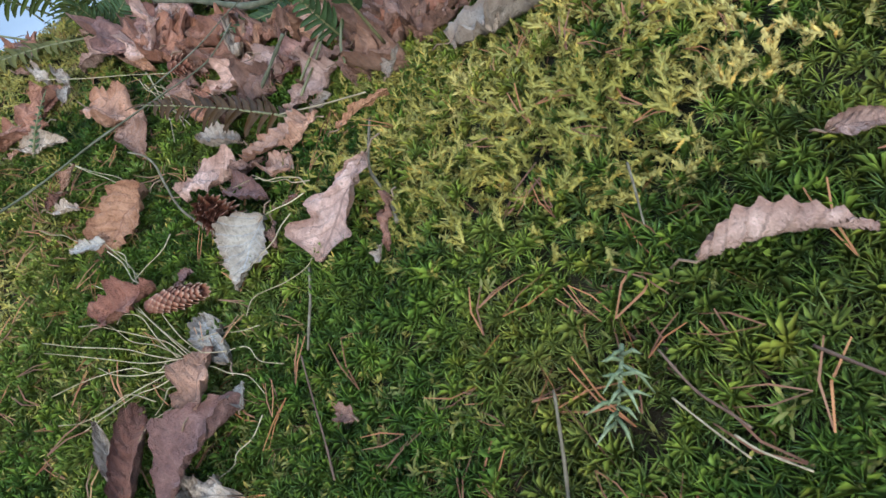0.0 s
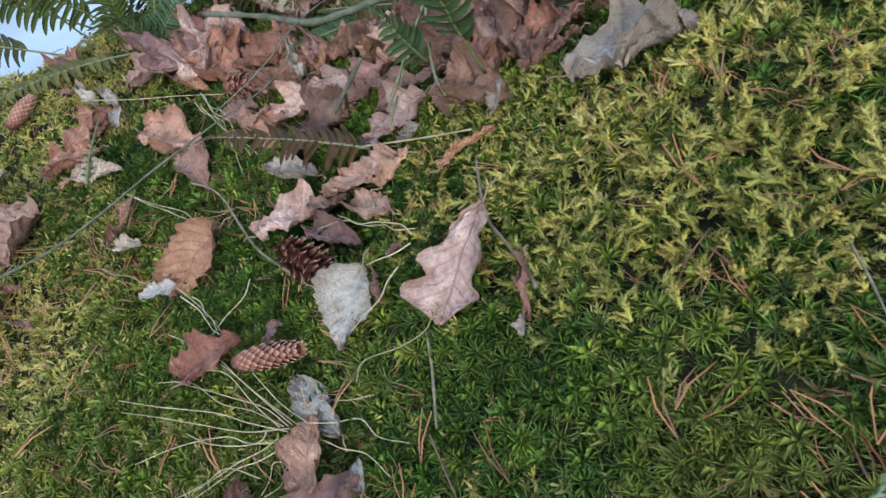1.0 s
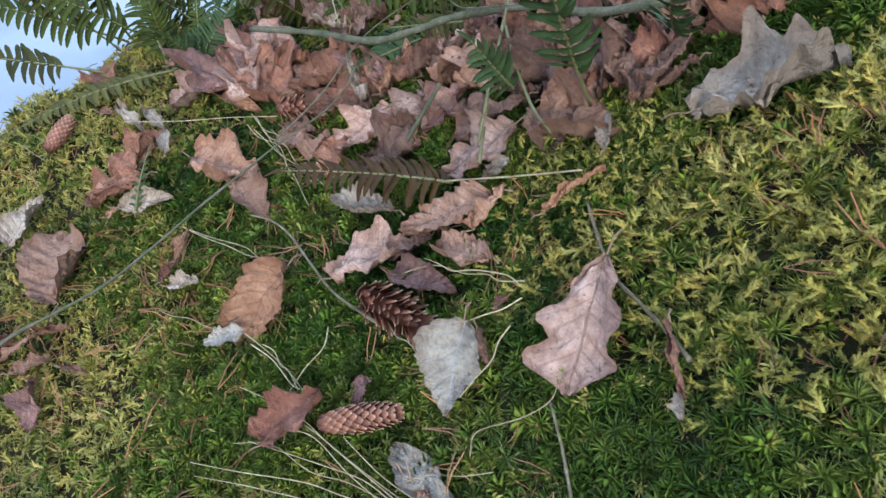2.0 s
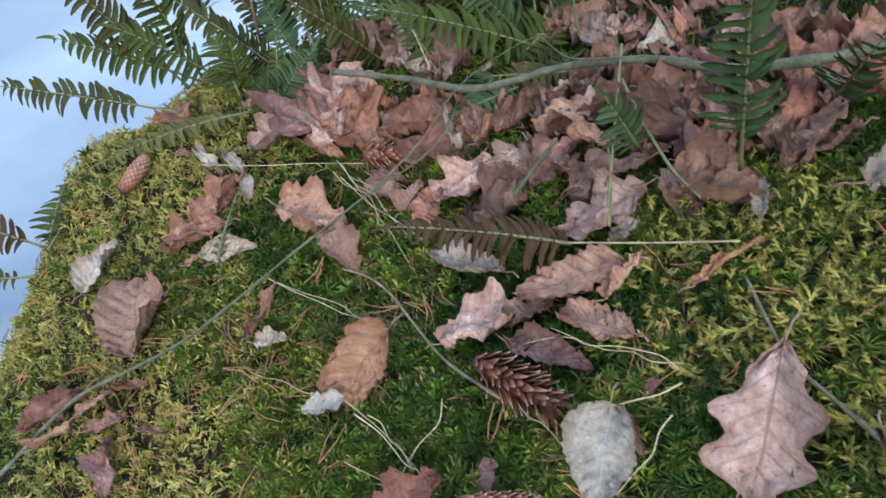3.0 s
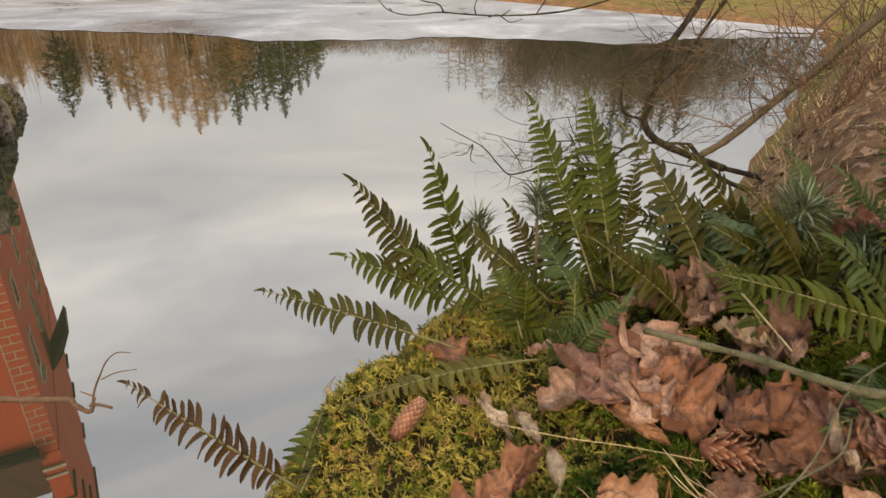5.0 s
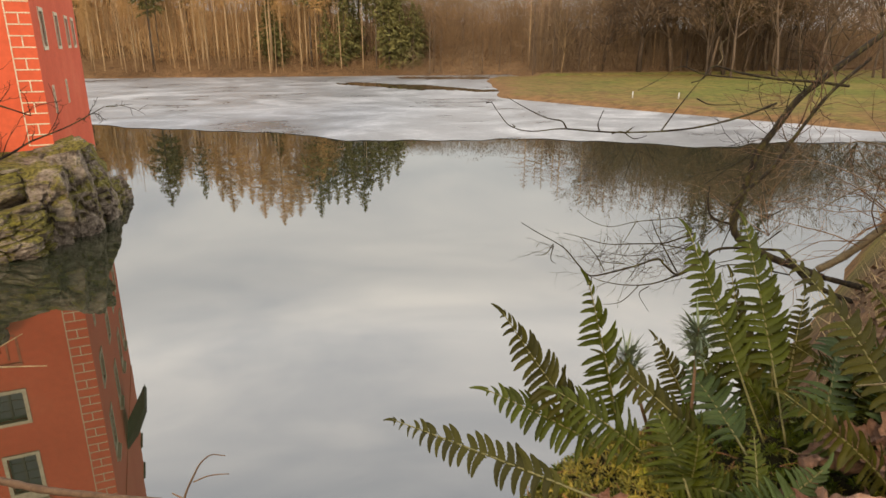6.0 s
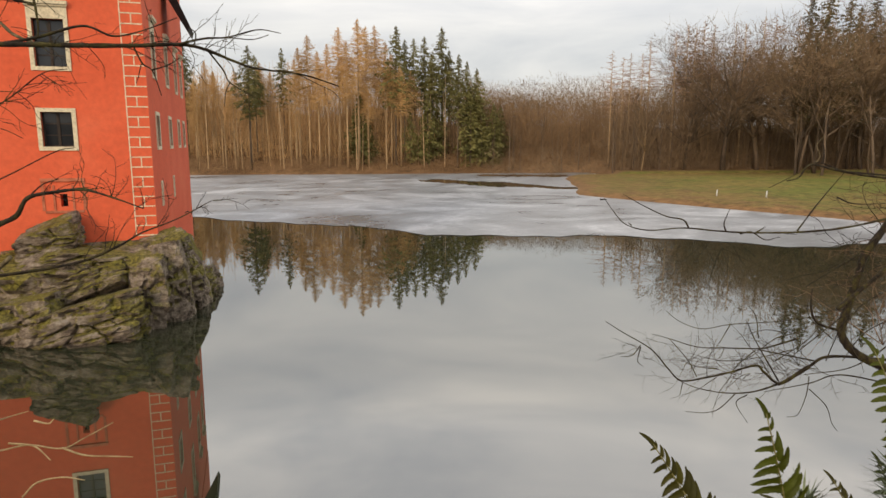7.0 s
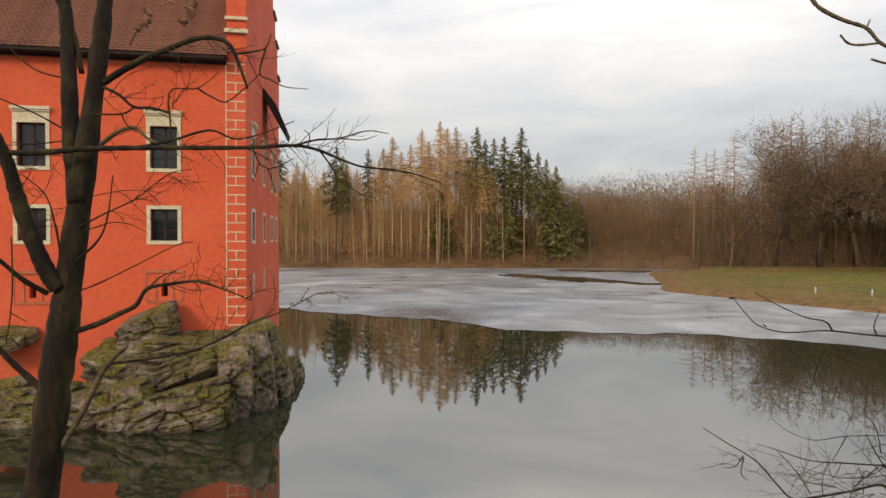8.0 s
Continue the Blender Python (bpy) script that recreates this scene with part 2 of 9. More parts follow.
def build_soil(n, l, sh):
    geo = n.new("ShaderNodeNewGeometry")
    big = noise_node(n, l, 0.09, 6, 0.6)
    mid = noise_node(n, l, 3.0, 6, 0.65)
    fine = noise_node(n, l, 70.0, 6, 0.7)
    sep = n.new("ShaderNodeSeparateXYZ")
    l.new(geo.outputs["Position"], sep.inputs[0])
    litter = ramp_node(n, l, big.outputs["Fac"], [(0.35, (0.114, 0.066, 0.033)), (0.65, (0.204, 0.12, 0.06))]).outputs["Color"]
    grass = ramp_node(n, l, big.outputs["Fac"], [(0.40, (0.16, 0.128, 0.036)), (0.58, (0.112, 0.118, 0.026))]).outputs["Color"]
    # brown soil under the moss, kept near black to paint shaded gaps between shoots
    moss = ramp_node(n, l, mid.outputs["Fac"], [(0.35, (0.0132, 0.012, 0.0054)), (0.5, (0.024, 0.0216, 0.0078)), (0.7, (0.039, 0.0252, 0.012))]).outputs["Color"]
    far = n.new("ShaderNodeMapRange")
    far.inputs["From Min"].default_value, far.inputs["From Max"].default_value = 6.0, 14.0
    l.new(sep.outputs["Y"], far.inputs["Value"])
    wood = n.new("ShaderNodeMapRange")
    wood.inputs["From Min"].default_value, wood.inputs["From Max"].default_value = 103.0, 108.0
    l.new(sep.outputs["Y"], wood.inputs["Value"])
    rim = n.new("ShaderNodeMapRange")
    rim.inputs["From Min"].default_value, rim.inputs["From Max"].default_value = 0.25, 0.62
    patch = n.new("ShaderNodeMath")
    patch.operation = "MULTIPLY_ADD"
    patch.inputs[1].default_value = 0.9
    l.new(noise_node(n, l, 0.35, 6, 0.7).outputs["Fac"], patch.inputs[0])
    drop = n.new("ShaderNodeMath")
    drop.operation = "SUBTRACT"
    drop.inputs[1].default_value = 0.45
    l.new(sep.outputs["Z"], drop.inputs[0])
    l.new(drop.outputs[0], patch.inputs[2])
    l.new(patch.outputs[0], rim.inputs["Value"])
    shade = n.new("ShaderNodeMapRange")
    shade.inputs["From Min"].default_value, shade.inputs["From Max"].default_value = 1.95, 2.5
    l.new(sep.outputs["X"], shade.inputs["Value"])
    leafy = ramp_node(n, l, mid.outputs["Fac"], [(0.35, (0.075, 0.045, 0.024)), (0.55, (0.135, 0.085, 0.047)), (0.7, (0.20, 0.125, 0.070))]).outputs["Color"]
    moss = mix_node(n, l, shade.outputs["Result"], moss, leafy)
    meadow = mix_node(n, l, rim.outputs["Result"], (0.18, 0.102, 0.045), grass)
    col = mix_node(n, l, wood.outputs["Result"], meadow, litter)
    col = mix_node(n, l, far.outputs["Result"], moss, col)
    tufts = noise_node(n, l, 1.1, 8, 0.75)
    col = mix_node(n, l, 1.0, col, ramp_node(n, l, tufts.outputs["Fac"], [(0.36, (0.55, 0.55, 0.55)), (0.62, (1.35, 1.3, 1.25))]).outputs["Color"], "MULTIPLY")
    col = mix_node(n, l, 1.0, col, ramp_node(n, l, fine.outputs["Fac"], [(0.3, (0.6, 0.6, 0.6)), (0.7, (1.4, 1.4, 1.4))]).outputs["Color"], "MULTIPLY")
    l.new(col, sh.inputs["Base Color"])
    bump_node(n, l, sh, fine.outputs["Fac"], 0.8, 0.01)


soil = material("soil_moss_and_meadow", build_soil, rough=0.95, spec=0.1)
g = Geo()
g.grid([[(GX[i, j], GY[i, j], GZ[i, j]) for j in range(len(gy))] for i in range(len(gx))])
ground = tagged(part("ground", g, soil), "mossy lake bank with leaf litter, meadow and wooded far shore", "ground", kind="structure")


# ---- water and the thin ice on it ----
def build_water(n, l, sh):
    sh.inputs["Base Color"].default_value = (0.022, 0.026, 0.014, 1)
    sh.inputs["IOR"].default_value = 2.8
    a = noise_node(n, l, 0.7, 3, 0.5, stretch=(1.0, 0.35, 1.0))
    bump_node(n, l, sh, a.outputs["Fac"], 0.02, 0.02)


def build_ice(n, l, sh):
    a = noise_node(n, l, 0.15, 6, 0.65, stretch=(0.6, 0.8, 1.0))
    a.inputs["Distortion"].default_value = 1.6
    b = noise_node(n, l, 1.7, 7, 0.7, stretch=(0.45, 1.0, 1.0))
    b.inputs["Distortion"].default_value = 2.2
    col = ramp_node(n, l, a.outputs["Fac"], [(0.32, (0.125, 0.130, 0.132)), (0.5, (0.21, 0.215, 0.217)), (0.64, (0.37, 0.375, 0.375))]).outputs["Color"]
    streak = ramp_node(n, l, b.outputs["Fac"], [(0.36, (0.78, 0.78, 0.78)), (0.52, (1.0, 1.0, 1.0)), (0.62, (1.32, 1.32, 1.32))]).outputs["Color"]
    l.new(mix_node(n, l, 1.0, col, streak, "MULTIPLY"), sh.inputs["Base Color"])
    l.new(ramp_node(n, l, a.outputs["Fac"], [(0.30, (0.22,) * 3), (0.55, (0.42,) * 3)]).outputs["Color"], sh.inputs["Roughness"])
    bump_node(n, l, sh, b.outputs["Fac"], 0.12, 0.02)


water_mat = material("still_dark_water", build_water, rough=0.015, spec=0.5)
ice_mat = material("grey_wet_ice", build_ice, rough=0.3, spec=0.5)
wx = np.linspace(-95, 75, 35)
wy = np.linspace(-20, 128, 31)
g = Geo()
g.grid([[(x, y, 0.0) for y in wy] for x in wx])
tagged(part("water", g, water_mat), "still dark lake water mirroring trees and sky", "water", kind="structure")


def ice_front(x):
    run = np.interp(x, (-40, -11.5, -1.3, 5.1, 11.6, 20.4, 23.8, 40), (60.0, 50.9, 45.4, 39.6, 38.5, 35.5, 32.8, 31.0))
    return run + 0.5 * np.sin(x * 0.43 + 0.7) + 0.3 * np.sin(x * 0.91) + 0.2 * np.sin(x * 2.3)


def in_open_water(x, y):
    """Dark leads of open water in the ice."""
    u = (x - 9.5) / 19.5
    if 0 < u < 1 and abs(y - 97 + 21 * u + 1.2 * math.sin(x * 0.8)) < 6.5 * math.sin(math.pi * u) ** 0.6 * (1.15 - 0.6 * u) + 0.6 * math.sin(x * 2.1):
        return True
    return 21 < x < 37 and abs(y - 108 + 0.25 * (x - 29) + 0.8 * math.sin(x)) < 3.4


g = Geo()
ix = np.arange(-60, 48, 0.5)
n_row = 80
rows = []
for x in ix:
    y0 = float(np.clip(ice_front(x), 31.0, 62))
    rows.append([(x, y0 + (121 - y0) * (k / (n_row - 1)) ** 1.15, 0.022) for k in range(n_row)])
g.grid(rows)
g.f = [f for f in g.f if not in_open_water(g.v[f[0]][0], g.v[f[0]][1])]
tagged(part("ice_sheet", g, ice_mat), "thin grey ice sheet with white streaks on the lake", "ice", kind="structure")

# ---- the red castle on its rock ----
plaster = mottled("red_plaster", [(0.3, (0.57, 0.090, 0.038)), (0.55, (0.64, 0.112, 0.050)), (0.8, (0.66, 0.148, 0.073))], 0.35, rough=0.9, bump=0.004, fine=14, value=0.10)
pale_plaster = mottled("faded_salmon_plaster", [(0.3, (0.372, 0.102, 0.051)), (0.7, (0.432, 0.15, 0.084))], 0.8, rough=0.9)
cream = mottled("cream_stone_surround", [(0.3, (0.55, 0.46, 0.31)), (0.7, (0.64, 0.56, 0.40))], 2.0, rough=0.85, bump=0.002)
sash = mottled("dark_brown_sash", [(0.3, (0.018, 0.0108, 0.0072)), (0.7, (0.033, 0.0204, 0.0132))], 5.0, rough=0.6)
roof_tile = mottled("weathered_roof_tile", [(0.3, (0.12, 0.045, 0.027)), (0.6, (0.18, 0.069, 0.039)), (0.8, (0.15, 0.078, 0.051))], 0.8, rough=0.85, bump=0.003, vary=0.08)
dark_wood = mottled("dark_eave_timber", [(0.3, (0.0108, 0.0072, 0.006)), (0.7, (0.027, 0.018, 0.0144))], 3.0, rough=0.8)
coping = mottled("mossy_coping_tile", [(0.3, (0.096, 0.072, 0.045)), (0.7, (0.162, 0.132, 0.09))], 2.0, rough=0.9)
# near-black colour paints the shade of unlit rooms on backing sheets and floors
gloom = mottled("painted_room_gloom", [(0.3, (0.012, 0.0108, 0.0096)), (0.7, (0.024, 0.021, 0.018))], 1.0)


def build_pane(n, l, sh):
    sh.inputs["Base Color"].default_value = (0.02, 0.022, 0.025, 1)
    a = noise_node(n, l, 3.0, 2, 0.5)
    bump_node(n, l, sh, a.outputs["Fac"], 0.05, 0.02)


pane_mat = material("window_pane", build_pane, rough=0.06, spec=0.5)

castle = thing("castle", "orange-red plastered castle with cream windows on a lake rock", "castle", at=(-5.73, 22.6, 0.0))
castle.rotation_euler = (0, 0, radians(9.4))
EAVE, BASE, DEEP = 11.95, 0.2, 14.3


def wall_with_openings(name, width, z0, z1, holes, place, thick=0.5):
    """A plastered wall from x=-width to 0 in its own plane, with openings (x0, x1, z0, z1) cut through it."""
    xs = sorted({-width, 0.0, *[h[0] for h in holes], *[h[1] for h in holes]})
    zs = sorted({z0, z1, *[h[2] for h in holes], *[h[3] for h in holes]})
    w = Geo()
    def put(pts):
        w.add([place(*p) for p in pts], [(0, 1, 2, 3)])
    for xa, xb in zip(xs, xs[1:]):
        for za, zb in zip(zs, zs[1:]):
            xm, zm = (xa + xb) / 2, (za + zb) / 2
            if any(h[0] < xm < h[1] and h[2] < zm < h[3] for h in holes):
                continue
            put([(xa, 0, za), (xb, 0, za), (xb, 0, zb), (xa, 0, zb)])
            put([(xb, thick, za), (xa, thick, za), (xa, thick, zb), (xb, thick, zb)])
    for a, b, c, d in holes:
        put([(a, 0, c), (a, thick, c), (b, thick, c), (b, 0, c)])
        put([(a, 0, d), (b, 0, d), (b, thick, d), (a, thick, d)])
        put([(a, 0, c), (a, 0, d), (a, thick, d), (a, thick, c)])
        put([(b, 0, c), (b, thick, c), (b, thick, d), (b, 0, d)])
    for a, b in ((-width, 0.0),):
        put([(a, 0, z1), (b, 0, z1), (b, thick, z1), (a, thick, z1)])
    return part(name, w, plaster, castle, smooth=False)


def front_place(x, y, z):
    return Vector((x, y, z))


def side_place(x, y, z):
    return Vector((-y, -x, z))


def window_set(place, xc, z0, z1, half, header):
    """A window with its cream surround, sash bars and panes, set into an opening."""
    # dark backing sheet behind the panes, standing in for the room's shade
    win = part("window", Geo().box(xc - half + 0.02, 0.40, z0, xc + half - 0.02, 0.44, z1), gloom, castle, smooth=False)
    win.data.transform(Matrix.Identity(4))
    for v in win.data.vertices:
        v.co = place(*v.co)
    def sub(name, boxes, mat, label=""):
        q = Geo()
        for b in boxes:
            q.box(*b)
        q.v = [tuple(place(*p)) for p in q.v]
        return part(name, q, mat, win, label, smooth=False)
    s = 0.12
    top = z1 + (0.42 if header else s)
    sub("surround", [(xc - half - s, -0.035, z0 - s, xc - half, 0.10, z1), (xc + half, -0.035, z0 - s, xc + half + s, 0.10, z1),
                     (xc - half, -0.035, z0 - s, xc + half, 0.10, z0), (xc - half - s, -0.035, z1, xc + half + s, 0.10, top)], cream)
    if header:
        sub("cornice", [(xc - half - s - 0.04, -0.14, top, xc + half + s + 0.04, 0.05, top + 0.10), (xc - half - s - 0.03, -0.09, top - 0.06, xc + half + s + 0.03, -0.036, top)], cream)
    b = 0.045
    bars = [(xc - half, 0.16, z0, xc - half + b, 0.22, z1), (xc + half - b, 0.16, z0, xc + half, 0.22, z1), (xc - half, 0.16, z0, xc + half, 0.22, z0 + b), (xc - half, 0.16, z1 - b, xc + half, 0.22, z1)]
    sub("window_frame", bars, sash)
    sub("mullion", [(xc - 0.04, 0.155, z0, xc + 0.04, 0.225, z1)], sash)
    rows = 3 if z1 - z0 < 1.2 else 4
    for k in range(1, rows):
        zz = z0 + (z1 - z0) * k / rows
        sub("glazing_bar", [(xc - half, 0.17, zz - 0.018, xc + half, 0.21, zz + 0.018)], sash)
    for x0, x1 in ((xc - half + b, xc - 0.04), (xc + 0.04, xc + half - b)):
        sub("pane", [(x0, 0.185, z0 + b, x1, 0.195, z1 - b)], pane_mat)


FRONT_X = (-2.65, -6.70, -10.80, -14.85)
SIDE_Y = (-2.0, -6.0, -9.6, -12.2)
holes = [(x - 0.43, x + 0.43, 5.50, 6.56) for x in FRONT_X] + [(x - 0.43, x + 0.43, 7.92, 9.33) for x in FRONT_X] + [(x - 0.10, x + 0.10, 3.62, 4.02) for x in FRONT_X]
wall_with_openings("wall", 20.0, BASE, EAVE, holes, front_place)
side_holes = [(y - 0.40, y + 0.40, 5.50, 6.56) for y in SIDE_Y] + [(y - 0.40, y + 0.40, 7.92, 9.33) for y in SIDE_Y] + [(y - 0.13, y + 0.13, 3.45, 4.20) for y in SIDE_Y[:2]]
wall_with_openings("wall", DEEP, BASE, EAVE, side_holes, side_place)
part("wall", Geo().box(-20, DEEP - 0.5, BASE, -0.5, DEEP, EAVE), plaster, castle, smooth=False)
part("wall", Geo().box(-20, 0.5, BASE, -19.5, DEEP - 0.5, EAVE), plaster, castle, smooth=False)
# floor slabs carry the same painted interior darkness
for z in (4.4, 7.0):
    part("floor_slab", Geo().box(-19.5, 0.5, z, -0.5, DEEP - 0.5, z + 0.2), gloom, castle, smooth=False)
for x in FRONT_X:
    window_set(front_place, x, 5.50, 6.56, 0.43, False)
    window_set(front_place, x, 7.92, 9.33, 0.43, True)
    for b in ((x - 0.62, -0.018, 3.5, x - 0.54, 0.02, 4.42), (x + 0.54, -0.018, 3.5, x + 0.62, 0.02, 4.42), (x - 0.62, -0.05, 4.42, x + 0.62, 0.02, 4.52), (x - 0.30, -0.03, 3.5, x - 0.24, 0.02, 4.3), (x + 0.24, -0.03, 3.5, x + 0.30, 0.02, 4.3), (x - 0.54, -0.03, 3.42, x + 0.54, 0.02, 3.5)):
        part("niche_moulding", Geo().box(*b), pale_plaster, castle, "faded salmon plaster moulding", smooth=False)
    # near-black sheet closes the slit in place of the shade inside
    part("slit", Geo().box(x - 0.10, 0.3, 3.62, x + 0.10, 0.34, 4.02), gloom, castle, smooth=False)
for y in SIDE_Y:
    window_set(side_place, y, 5.50, 6.56, 0.40, False)
    window_set(side_place, y, 7.92, 9.33, 0.40, True)
for y in SIDE_Y[:2]:
    g = Geo().box(y - 0.21, -0.03, 3.40, y - 0.13, 0.05, 4.28).box(y + 0.13, -0.03, 3.40, y + 0.21, 0.05, 4.28).box(y - 0.13, -0.03, 4.20, y + 0.13, 0.05, 4.28)
    g.v = [tuple(side_place(*p)) for p in g.v]
    part("slit_surround", g, cream, castle, smooth=False)
# corner stones drawn on the plaster: cream joint lines, each stone a part
ROW = 0.318
for k in range(29):
    z = 2.6 + k * ROW
    q = Geo()
    q.box(-0.66, -0.012, z, -0.01, 0.0, z + 0.035)
    q.box(-0.66, -0.012, z + 0.035, -0.628, 0.0, z + ROW)
    if k % 2:
        q.box(-0.345, -0.012, z + 0.035, -0.312, 0.0, z + ROW)
    part("corner_stone", q, cream, castle, smooth=False)
# roof with its tile courses, dark eave, stepped gable
part("roof", Geo().add([(-20, -0.45, EAVE - 0.3), (-0.55, -0.45, EAVE - 0.3), (-0.55, 6.6, EAVE + 7.4), (-20, 6.6, EAVE + 7.4), (-0.55, DEEP + 0.4, EAVE - 0.3), (-20, DEEP + 0.4, EAVE - 0.3)], [(0, 1, 2, 3), (3, 2, 4, 5), (0, 5, 4, 1)]), roof_tile, castle, smooth=False)
part("eave_board", Geo().box(-20, -0.50, EAVE - 0.40, -0.62, -0.02, EAVE - 0.31).box(-20, -0.05, EAVE - 0.48, -0.62, -0.012, EAVE - 0.40), dark_wood, castle, smooth=False)
tile_row = Geo()
for k in range(-118, -3):
    x = k * 0.17
    pts = [Vector((x + 0.005, 0, 0.02)), Vector((x + 0.160, 0, 0.02)), Vector((x + 0.160, 0.18, 0.006)), Vector((x + 0.005, 0.18, 0.006))]
    tile_row.add(pts + [p - Vector((0, 0, 0.018)) for p in pts], [(0, 1, 2, 3), (0, 4, 5, 1), (1, 5, 6, 2), (3, 7, 4, 0)])
tile_mesh = tile_row.mesh("roof_course", roof_tile, smooth=False)
tilt_m = Matrix.Translation((0, -0.50, EAVE - 0.30)) @ Matrix.Rotation(math.atan2(7.6, 6.9), 4, "X")
for k in range(64):
    ob = part("roof_course", tile_mesh, None, castle)
    ob.matrix_basis = tilt_m @ Matrix.Translation((0.08 * (k % 2), 0.153 * k, 0.02))
steps = ((0.0, 1.5, 14.3), (1.5, 3.2, 16.4), (3.2, 5.0, 18.4), (5.0, 9.4, 21.0), (9.4, 10.6, 18.8), (10.6, 11.9, 16.9), (11.9, 13.2, 15.8), (13.2, DEEP, 14.3))
for a, b, top in steps:
    part("gable_step", Geo().box(-0.62, a + (0.0 if a else -0.03), EAVE, 0.03, b, top), plaster, castle, smooth=False)
    part("coping", Geo().box(-0.72, a - 0.08, top, 0.13, b + 0.04, top + 0.10).box(-0.62, a, top + 0.10, 0.03, b, top + 0.26), coping, castle, smooth=False)
part("cornice", Geo().box(-0.68, -0.16, 12.55, 0.10, -0.03, 12.68).box(-0.66, -0.12, 13.0, 0.08, -0.03, 13.1), cream, castle, smooth=False)
# side bay roof that juts over the water
part("bay_roof", Geo().add([(y0x, yy, zz) for yy in (5.6, 7.8) for y0x, zz in ((0.0, 12.05), (0.0, 11.75), (0.95, 10.0), (1.02, 10.25), (0.55, 11.35))],
                           [(0, 1, 2, 3, 4), (9, 8, 7, 6, 5), (0, 4, 9, 5), (4, 3, 8, 9), (3, 2, 7, 8), (2, 1, 6, 7)]), dark_wood, castle, "dark timber eave of the side bay", smooth=False)


def build_rock(n, l, sh):
    a = noise_node(n, l, 0.9, 7, 0.65)
    st = noise_node(n, l, 1.5, 8, 0.75, stretch=(0.8, 0.8, 1.9))
    fine = noise_node(n, l, 9.0, 6, 0.7)
    col = ramp_node(n, l, st.outputs["Fac"], [(0.37, (0.025, 0.019, 0.014)), (0.46, (0.165, 0.125, 0.092)), (0.57, (0.34, 0.275, 0.21)), (0.72, (0.56, 0.49, 0.405))]).outputs["Color"]
    geo = n.new("ShaderNodeNewGeometry")
    sep = n.new("ShaderNodeSeparateXYZ")
    l.new(geo.outputs["Normal"], sep.inputs[0])
    flat = n.new("ShaderNodeMath")
    flat.operation = "MULTIPLY_ADD"
    flat.inputs[1].default_value = 0.16
    l.new(sep.outputs["Z"], flat.inputs[0])
    l.new(a.outputs["Fac"], flat.inputs[2])
    mossy = ramp_node(n, l, flat.outputs[0], [(0.545, (0, 0, 0)), (0.63, (0.9, 0.9, 0.9))]).outputs["Color"]
    green = ramp_node(n, l, fine.outputs["Fac"], [(0.35, (0.06, 0.052, 0.009)), (0.65, (0.24, 0.205, 0.036))]).outputs["Color"]
    col = mix_node(n, l, mossy, col, green)
    l.new(mix_node(n, l, 1.0, col, ramp_node(n, l, fine.outputs["Fac"], [(0.3, (0.65,) * 3), (0.7, (1.3,) * 3)]).outputs["Color"], "MULTIPLY"), sh.inputs["Base Color"])
    bump_node(n, l, sh, fine.outputs["Fac"], 1.0, 0.14)


rock_mat = material("layered_grey_rock", build_rock, rough=0.95, spec=0.2)
castle_rock = thing("castle_rock", "layered grey rock with yellow-green moss under the castle", "rock")


def rock_slab(centre, size, turn, seed, level=5, cuts=11, name="slab"):
    """A broken block of layered rock: cut flat by joints, stepped along its bedding, with a chipped skin."""
    r = random.Random(seed)
    planes = []
    for axis_v, half in ((Vector((1, 0, 0)), size[0]), (Vector((0, 1, 0)), size[1]), (Vector((0, 0, 1)), size[2])):
        for sg in (-1, 1):
            n = (axis_v * sg + Vector((r.gauss(0, 0.12), r.gauss(0, 0.12), r.gauss(0, 0.06)))).normalized()
            planes.append((n, half * r.uniform(0.85, 1.0)))
    for _ in range(cuts):
        n = Vector((r.gauss(0, 1), r.gauss(0, 1), r.gauss(0, 0.6))).normalized()
        reach = abs(n.x) * size[0] + abs(n.y) * size[1] + abs(n.z) * size[2]
        planes.append((n, reach * r.uniform(0.60, 0.80)))
    bm = bmesh.new()
    bmesh.ops.create_icosphere(bm, subdivisions=level, radius=1.0)
    off = Vector((seed * 7.3, seed * 3.1, seed * 5.7))
    for v in bm.verts:
        d = Vector((v.co.x * size[0], v.co.y * size[1], v.co.z * size[2])).normalized()
        w = d * min(k / max(1e-6, n.dot(d)) for n, k in planes if n.dot(d) > 1e-4)
        bed = (w.z + 0.10 * noise.noise(w * 0.7 + off)) * 3.4 + 3.0 * noise.noise(Vector((w.x * 0.25, w.y * 0.25, w.z * 0.9)) + off)
        step = noise.noise(Vector((math.floor(bed) * 3.7, w.x * 0.5, w.y * 0.5)) + off)
        groove = 1.0 if bed % 1.0 < 0.16 else 0.0
        side = Vector((d.x, d.y, 0.15 * d.z))
        joint = noise.voronoi(Vector((w.x, w.y, w.z * 1.6)) * 1.1 + off)[0]
        chip = noise.voronoi(Vector((w.x, w.y, w.z * 2.2)) * 3.1 + off)[0]
        crack = -0.16 if joint[1] - joint[0] < 0.07 else 0.10 * min(0.6, joint[1] - joint[0])
        push = 0.13 * step - 0.09 * groove + crack + 0.14 * min(0.3, chip[1] - chip[0]) + 0.07 * noise.fractal(w * 1.8 + off, 1.0, 2.1, 5)
        v.co = w + side * push * min(1.0, 0.45 + 0.5 * min(size))
    me = bpy.data.meshes.new(name)
    bm.to_mesh(me)
    bm.free()
    me.materials.append(rock_mat)
    ob = part(name, me, None, castle_rock)
    ob.matrix_basis = pose(*centre, *turn)
    return ob


